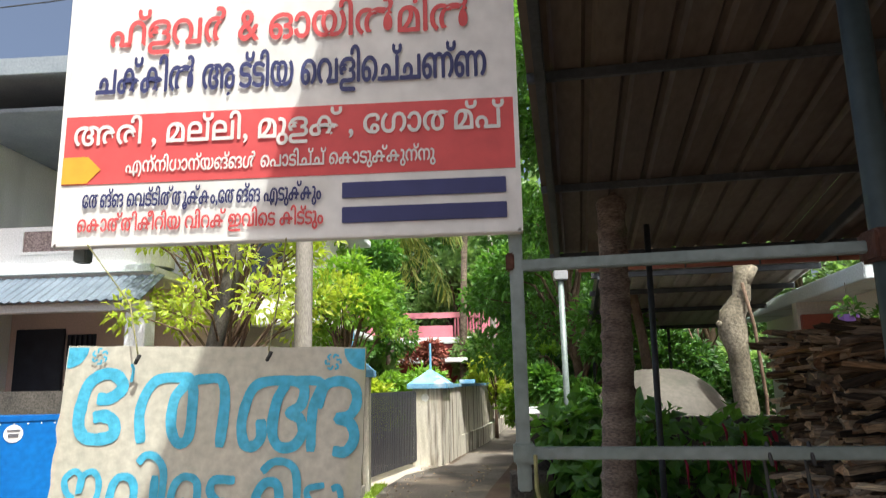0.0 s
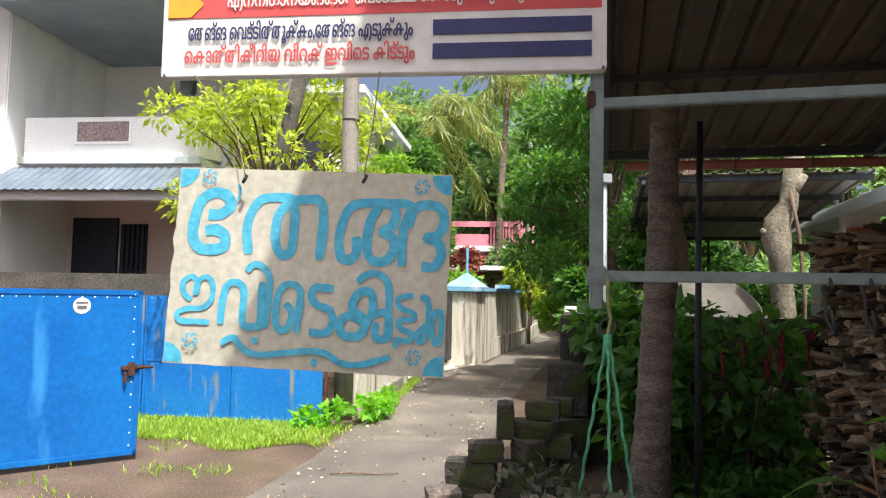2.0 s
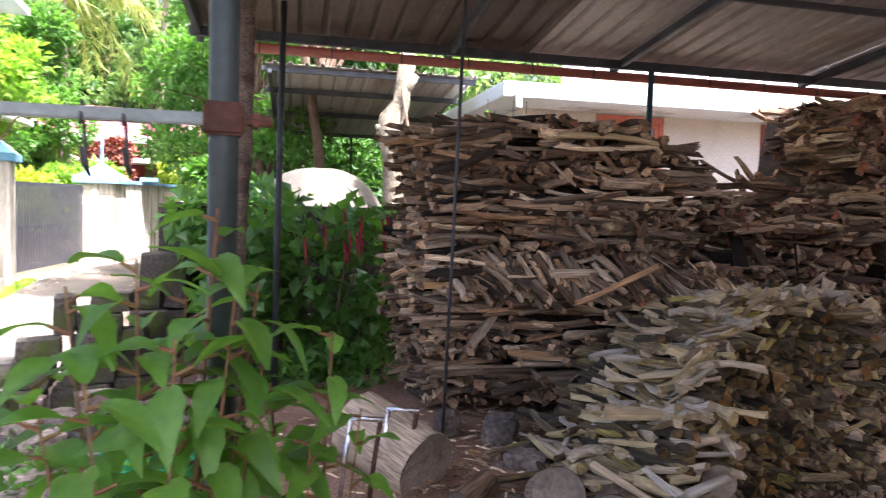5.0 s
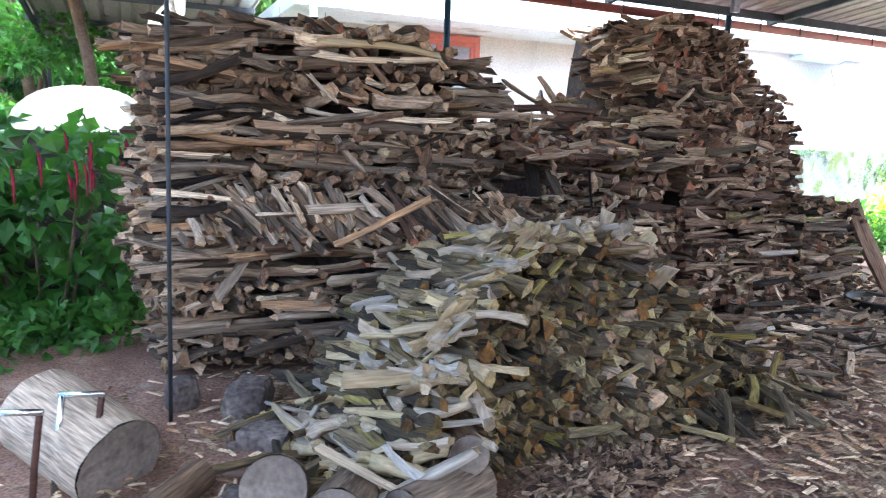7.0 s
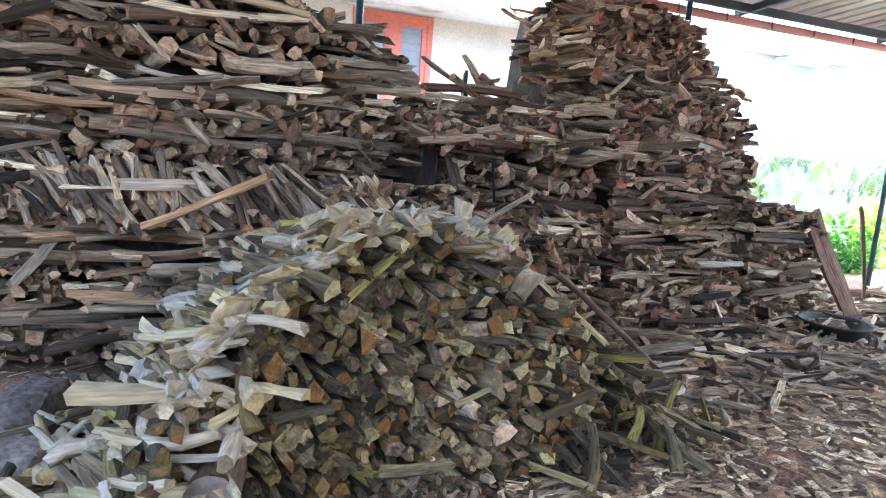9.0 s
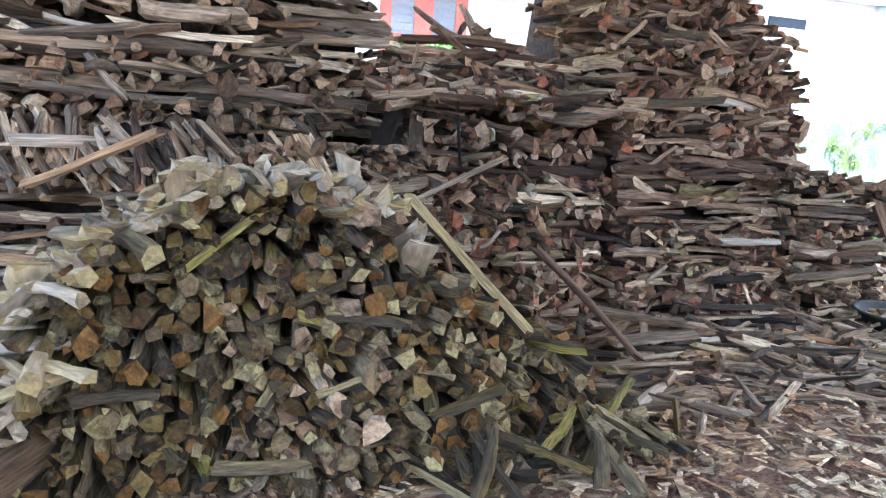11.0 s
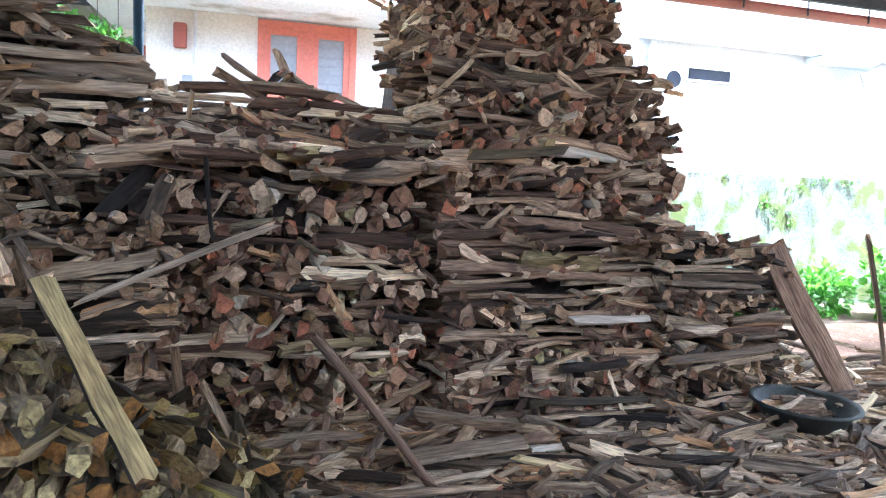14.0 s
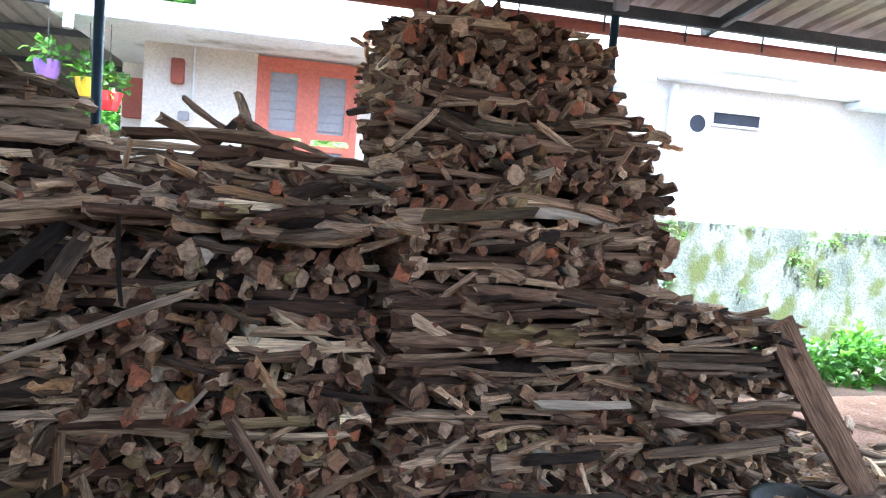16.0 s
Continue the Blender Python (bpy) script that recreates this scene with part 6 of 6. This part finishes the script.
tagged(leaves("far_woods", clump_spots(cl, 52000, r_, .6), 1.1, .32, M["l_far"], seed=9), "green woodland, its leaves coloured pale as haze, closing the far view", "woodland", kind="stuff")


def coconut(label, base, h, lean, fronds, L, seed):
    r2 = random.Random(seed)
    th = thing("coconut_palm", label, "tree", base)
    top = Vector((lean[0], lean[1], h))
    part("trunk", tube([(0, 0, 0), Vector((lean[0] * .3, lean[1] * .3, h * .5)), top], [.2, .15, .12], 9), M["trunk"], th, smooth=True)
    for i in range(fronds):
        a = 2 * math.pi * i / fronds + r2.uniform(-.2, .2)
        el = r2.uniform(-.25, 1.1)
        spine, vs_, fs_ = [], [], []
        for s in range(15):
            t = s / 14
            out = L * t * math.cos(el) * (1 - .15 * t)
            zz = L * t * math.sin(el) - L * .62 * t * t
            spine.append(top + Vector((out * math.cos(a), out * math.sin(a), zz)))
        tb = tube(spine, [.035 * (1 - .85 * s / 14) for s in range(15)], 4)
        fr_ = part("frond", tb, M["l_palm"], th)
        sp = []
        for s in range(1, 14):
            for q in range(3):
                p = spine[s].lerp(spine[s + 1], q / 3)
                d = (spine[s + 1] - spine[s]).normalized()
                side = d.cross(Vector((0, 0, 1))).normalized()
                for sg in (-1, 1):
                    sp.append((p, (side * sg * .9 + d * .75 + Vector((0, 0, -.55))) * 2.2))
        leaves("foliage", sp, L * .28, .032, M["l_palm"], fr_, up=0, seed=seed * 50 + i, droop=.35)


coconut("coconut palm with drooping fronds beyond the wall", (-3.4, 24, 0), 7.6, (0, 0), 17, 3.3, 3)
coconut("coconut palm with drooping fronds beyond the wall", (-1.2, 31, 0), 11.2, (.4, 0), 14, 3.4, 4)
fp_ = thing("utility_pole", "weathered grey utility pole far along the lane", "pole", (.2, 26, 0))
part("shaft", tube([(0, 0, 0), (0, 0, 7.4)], [.14, .1], 10), M["poleconc"], fp_, smooth=True)
part("insulator", tube([(0, -.15, 6.9), (0, .15, 6.9)], .06, 8), M["poleconc"], fp_)

# red-catkin shrub in front of the garden wall
ch = thing("catkin_shrub", "dark green shrub with hanging crimson catkins", "shrub", (1.7, 6.0, 0))
r_ = random.Random(5)
cl = [((r_.uniform(-.75, .75), r_.uniform(-.25, .3), r_.uniform(.25, 1.45)), r_.uniform(.16, .32)) for _ in range(22)]
bm = bmesh.new()
for c, r in cl:
    tube([(c[0] * .3, c[1] * .3, 0), (c[0] * .7, c[1] * .7, c[2] * .6), c], [.014, .01, .004], 5, False, bm)
part("stem", bm, M["twig"], ch)
leaves("leaf_mass", clump_spots(cl, 1500, r_, .5), .16, .07, M["l_mid"], ch, seed=5, up=.1, droop=.35)
for k_ in range(16):
    x, z = r_.gauss(.3, .18), r_.uniform(1.15, 1.5)
    part("catkin", tube([(x, -.36, z), (x + .01, -.4, z - .06), (x + .01, -.4, z - r_.uniform(.12, .24))], [.006, .011, .005], 6), M["flower"], ch, "crimson hanging catkin")
lm = thing("broadleaf_shrub", "glossy dark shrub at the lane's wall end", "shrub", (.98, 6.65, 0))
cl = [((r_.uniform(-.3, .3), r_.uniform(-.3, .15), r_.uniform(.75, 1.6)), r_.uniform(.15, .27)) for _ in range(14)]
bm = bmesh.new()
for c, r in cl:
    tube([(c[0] * .3, c[1] * .3, 0), (c[0] * .7, c[1] * .7, c[2] * .6), c], [.014, .01, .004], 5, False, bm)
part("stem", bm, M["twig"], lm)
leaves("leaf_mass", clump_spots(cl, 900, r_, .45), .17, .06, M["l_mid"], lm, seed=6, up=.0, droop=.4)
for k_ in range(7):
    x, y = r_.uniform(1.3, 2.3), r_.uniform(5.2, 5.75)
    sh = thing("ground_weed", "leafy green weed growing on shed soil", "plant", (x, y, 0), group="ground weeds")
    leaves("leaf_mass", clump_spots([((0, 0, .12), .16), ((.1, .05, .2), .12)], 70, r_, .3), .12, .035, M["l_mid"], sh, seed=90 + k_)

# plants by the algae wall
for k_, (u, v, s, m_) in enumerate(((10.3, 1.6, .2, "l_deep"), (10.9, 1.5, .3, "l_deep"), (11.6, 1.6, .4, "l_mid"), (12.4, 1.0, .6, "l_mid"), (13.2, 1.3, .8, "l_yel"), (9.7, 1.6, .22, "l_mid"), (14.2, .6, .9, "l_mid"))):
    p = SHED @ Vector((u, v, 0))
    sh = thing("wall_plant", "bright leafy plant along the algae-covered wall", "plant", tuple(p), group="plants along the wall")
    cl = [((r_.uniform(-.35, .35), r_.uniform(-.25, .25), r_.uniform(.08, s)), r_.uniform(.14, .26)) for _ in range(9)]
    leaves("leaf_mass", clump_spots(cl, 600, r_, .3), .13, .035, M[m_], sh, seed=40 + k_)
cr_spots = []
for k_ in range(5200):
    u, z = r_.uniform(9, 17), r_.uniform(.7, 1.56)
    if noise.noise((u * 1.6, z * 2.2, 4)) + (z - 1.1) * .5 + .5 * noise.noise((u * 7, z * 7, 1)) > .3:
        p = SHED @ Vector((u, 1.985, z))
        cr_spots.append((p, Vector((0, -1, -.2))))
tagged(leaves("wall_creeper", cr_spots, .04, .016, M["l_mid"], seed=8, up=0, droop=.2), "small creeper leaves clinging to the wall", "creeper", kind="stuff")
hp = thing("hanging_pots", "bright plastic flower pots hanging under the house slab", "flower pot", (0, 0, 0), group="hanging pots")
hp.matrix_world = SHED
for u, z, m_ in ((4.18, 2.3, "yellow"), (3.85, 2.42, "purple"), (4.35, 2.2, "redp")):
    part("pot", tube([(u, 2.2, z - .1), (u, 2.2, z - .02), (u, 2.2, z + .06)], [.07, .1, .115], 14), M[m_], hp)
    part("wire", tube([(u, 2.2, z + .06), (u, 2.2, 2.84)], .004, 4), M["wire"], hp)
    leaves("foliage", clump_spots([((u, 2.2, z + .12), .14)], 60, r_, .3), .1, .03, M["l_mid"], hp, seed=int(z * 100))

# grass strip, verge weeds
gs = []
for k_ in range(9000):
    x, y = r_.uniform(-5.2, -1.95), r_.uniform(6.7, 8.2)
    if y < 6.9 + .5 * noise.noise((x * 1.5, 3, 0)) + .35 * max(0, -3.6 - x) or x > -2.0 - .3 * r_.random():
        continue
    gs.append((Vector((x, y, 0)), Vector((r_.gauss(0, .3), r_.gauss(0, .3), 1))))
for k_ in range(900):
    x, y = r_.uniform(-4.4, -2.3), r_.uniform(4.2, 6.9)
    if noise.noise((x * 1.8, y * 1.8, 9)) > .22:
        gs.append((Vector((x, y, 0)), Vector((r_.gauss(0, .4), r_.gauss(0, .4), 1))))
for k_ in range(2200):
    y = r_.uniform(9, 13.0)
    gs.append((Vector((-2.0 + r_.uniform(-.08, .12), y if r_.random() < .8 else r_.uniform(17, 26), 0)), Vector((r_.gauss(0, .3), r_.gauss(0, .3), 1))))
tagged(leaves("grass", gs, .09, .009, M["grass"], seed=12, up=.8, droop=.2), "bright sunlit grass and low weeds along the verge", "grass", kind="stuff")
for k_, (x, y, s) in enumerate(((-2.25, 8.0, .3), (-1.95, 8.5, .34), (-1.9, 9.1, .25), (-2.6, 8.0, .2), (-1.95, 9.8, .2), (-1.85, 8.8, .3))):
    sh = thing("roadside_weed", "broad-leaved green weed at the pole's foot", "plant", (x, y, 0), group="roadside weeds")
    leaves("leaf_mass", clump_spots([((0, 0, s * .5), s * .5), ((.06, 0, s * .8), s * .35)], 55, r_, .2), .14, .05, M["l_lush"], sh, seed=60 + k_)
lt = []
for k_ in range(700):
    y = r_.uniform(2, 16)
    e = r_.choice((-1, 1))
    lt.append((Vector(((-2.0 if e < 0 else -.45) - e * abs(r_.gauss(0, .25)) + (.0 if y < 11 else .35 * (y - 11) / 3), y, .012)), Vector((r_.gauss(0, 1), r_.gauss(0, 1), 0))))
tagged(leaves("leaf_litter", lt, .045, .012, M["split"], seed=14, up=.02, droop=.0, fold=.1), "dry brown leaf litter along the lane", "leaf litter", kind="stuff")
tw = thing("twig", "dry fallen twig lying on the lane", "twig", (-1.5, 6.0, .012))
part("twig", tube([(-.2, 0, .01), (.0, .03, .02), (.22, .06, .01), (.4, .14, .012)], [.006, .009, .007, .004], 5), M["twig"], tw)


# ---- plants close to the path ----
def big_leaf(L, W, droop, fold=.22, wave=.06, teeth=0):
    """A broad leaf with a folded midrib, along x."""
    vs_, fs_ = [], []
    NS = 9
    for s in range(NS):
        t = s / (NS - 1)
        w = W * math.sin(math.pi * min(1, t * .96 + .02)) ** .8 * (1 - .45 * t) * 1.35
        x, z = L * t * (1 - .12 * droop * t), -L * droop * t * t
        for q in (-1, -.5, 0, .5, 1):
            vs_.append((x - .04 * L * abs(q), q * w * .5 * (1 + (.12 if teeth and s % 2 else 0) * (abs(q) == 1)), z + abs(q) * w * fold + wave * W * math.sin(7 * t + 2 * q) * abs(q)))
    for s in range(NS - 1):
        for q in range(4):
            o = s * 5 + q
            fs_.append((o, o + 1, o + 6, o + 5))
    return vs_, fs_


def leafy(name, label, base, stems, material, L, W, seed, count, droop=.35, z_from=.3, teeth=0, hang=(0, 52)):
    r2 = random.Random(seed)
    th = thing(name, label, "plant", base)
    data = [mesh_of("leaf", *big_leaf(1, W / L, droop * r2.uniform(.6, 1.5), r2.uniform(.12, .3), teeth=teeth), material, smooth=True) for _ in range(6)]
    for top, r in stems:
        top = Vector(top)
        pts = [Vector((0, 0, 0)) + Vector((top.x * .2, top.y * .2, 0)), Vector((top.x * .45, top.y * .45, top.z * .5)), top]
        part("stem", tube(pts, [r, r * .8, r * .35], 7), M["stem"], th, smooth=True)
        for i in range(count):
            q = z_from + (1 - z_from) * (i + r2.random()) / count
            p = pts[0].lerp(pts[1], q * 2) if q < .5 else pts[1].lerp(pts[2], q * 2 - 1)
            a = i * 2.4 + r2.uniform(-.3, .3) + top.x * 9
            Lf = L * r2.uniform(.7, 1.15) * (1.05 - .35 * max(0, q - .6) / .4)
            st_ = p + Vector((math.cos(a), math.sin(a), .35)) * Lf * .28
            lf = new("leaf", r2.choice(data))
            lf.parent = th
            lf.matrix_local = Matrix.Translation(st_) @ Euler((r2.gauss(0, .25), radians(r2.uniform(*hang) - 50 * max(0, q - .75) * 4), a)).to_matrix().to_4x4() @ Matrix.Diagonal((Lf, Lf, Lf, 1))
            part("petiole", tube([p, st_], [.004, .003], 5), M["stem"], th)
    return th


leafy("poinsettia_plant", "tall soft-leaved green plant with reddish stems at the post", (.72, 1.1, 0), [((.1, .04, 1.53), .007), ((-.02, -.02, 1.45), .006), ((.17, .08, 1.4), .006), ((-.13, .05, 1.4), .006), ((.04, -.1, 1.34), .006), ((-.08, -.1, 1.28), .005), ((.13, -.04, 1.43), .006), ((-.16, -.03, 1.26), .005), ((.18, .02, 1.3), .005), ((.05, .08, 1.38), .005)], M["l_herb"], .155, .058, 3, 23, .5, .5, teeth=1)
leafy("poinsettia_plant", "soft-leaved green plant with reddish stems by the path", (.98, 1.2, 0), [((.05, .02, 1.3), .006), ((-.06, .05, 1.2), .006), ((.1, -.02, 1.16), .005), ((.0, -.05, 1.12), .005)], M["l_herb"], .145, .055, 9, 18, .55, .5, teeth=1)
leafy("spinach_plant", "lush upright broad-leaved green plant by the lane", (.22, .97, 0), [((.0, .0, 1.2), .009), ((.06, .02, 1.13), .008), ((-.06, -.02, 1.15), .008), ((.02, -.05, 1.1), .008), ((-.02, .06, 1.08), .008)], M["l_lush"], .22, .1, 4, 10, .22, .62, hang=(-62, -15))
for bx, by, bz, tx, ty, tz in ((-.5, 1.2, .75, -.47, 1.2, 1.24), (-.95, 1.25, .8, -.88, 1.2, 1.17), (-.62, 1.15, .8, -.4, 1.1, 1.1)):
    tg = thing("bare_twig", "thin bare twig rising by the lane", "twig", (bx, by, 0), group="bare twigs")
    part("twig", tube([(0, 0, 0), (.02, 0, bz), ((tx - bx), ty - by, tz)], [.005, .004, .002], 5), M["twig"], tg)
    part("side_twig", tube([(.02, 0, bz), (.1, .02, bz + .12)], [.003, .0015], 4), M["twig"], tg)
# hanging planter
hg = thing("hanging_planter", "small-leaved shrub in a pot hung by green braided cords", "hanging planter", (.17, 1.33, 0))
part("loop", tube([(0, 0, 1.69), (0, 0, 1.63), (.006, 0, 1.6), (0, 0, 1.57)], .004, 6), M["rope"], hg)
bm = bmesh.new()
pts = [(.0 + .016 * math.cos(a), 0, 1.585 + .016 * math.sin(a)) for a in [2 * math.pi * k_ / 12 for k_ in range(13)]]
part("ring", tube(pts, .003, 6), M["wire"], hg)
for k_ in range(3):
    a = 2 * math.pi * k_ / 3 + .5
    pts = []
    for s in range(60):
        t = s / 59
        tw_ = s * 1.1
        pts.append((.115 * t * math.cos(a) + .0014 * math.cos(tw_), .115 * t * math.sin(a) + .0014 * math.sin(tw_), 1.575 - .62 * t))
    part("cord", tube(pts, .0034, 5), M["ropegreen"], hg)
part("knot", tube([(0, 0, 1.57), (0, 0, 1.53)], .009, 8), M["ropegreen"], hg)
part("pot", tube([(0, 0, .78), (0, 0, .8), (0, 0, .95)], [.07, .08, .11], 18), M["basin"], hg, smooth=True)
cl = [((r_.gauss(0, .075), r_.gauss(0, .075), r_.uniform(.9, 1.24)), r_.uniform(.06, .1)) for _ in range(34)]
bm = bmesh.new()
for c, r in cl:
    tube([(c[0] * .2, c[1] * .2, .93), (c[0] * .6, c[1] * .6, .93 + (c[2] - .93) * .5), c], [.003, .002, .001], 4, False, bm)
part("stem", bm, M["twig"], hg)
leaves("leaf_mass", clump_spots(cl, 3000, r_, .2), .026, .009, M["l_dark"], hg, seed=31)
bk = thing("basket", "green plastic basket with cut herbs on the soil", "basket", (.58, 3.2, .02))
bm = tube([(0, 0, 0), (0, 0, .02), (0, 0, .36)], [.16, .17, .22], 24, False)
part("basket", bm, M["green_pl"], bk, smooth=True).modifiers.new("thick", "SOLIDIFY").thickness = .006
part("rim", tube([(.222 * math.cos(a), .222 * math.sin(a), .36) for a in [2 * math.pi * k_ / 24 for k_ in range(25)]], .01, 6), M["green_pl"], bk)
leaves("foliage", clump_spots([((.04, -.12, .24), .2), ((-.08, -.1, .14), .2), ((.1, .05, .3), .16)], 1500, r_, .4), .04, .013, M["l_bright"], bk, seed=32)
# scrub in the open soil beyond the post
for k_ in range(10):
    x, y = r_.uniform(-.2, .9), r_.uniform(2.6, 4.6)
    sh = thing("ground_weed", "small leafy weed among the rubble", "plant", (x, y, .05), group="ground weeds")
    leaves("leaf_mass", clump_spots([((0, 0, .08), .12)], 45, r_, .3), .07, .022, M["l_mid"], sh, seed=120 + k_)
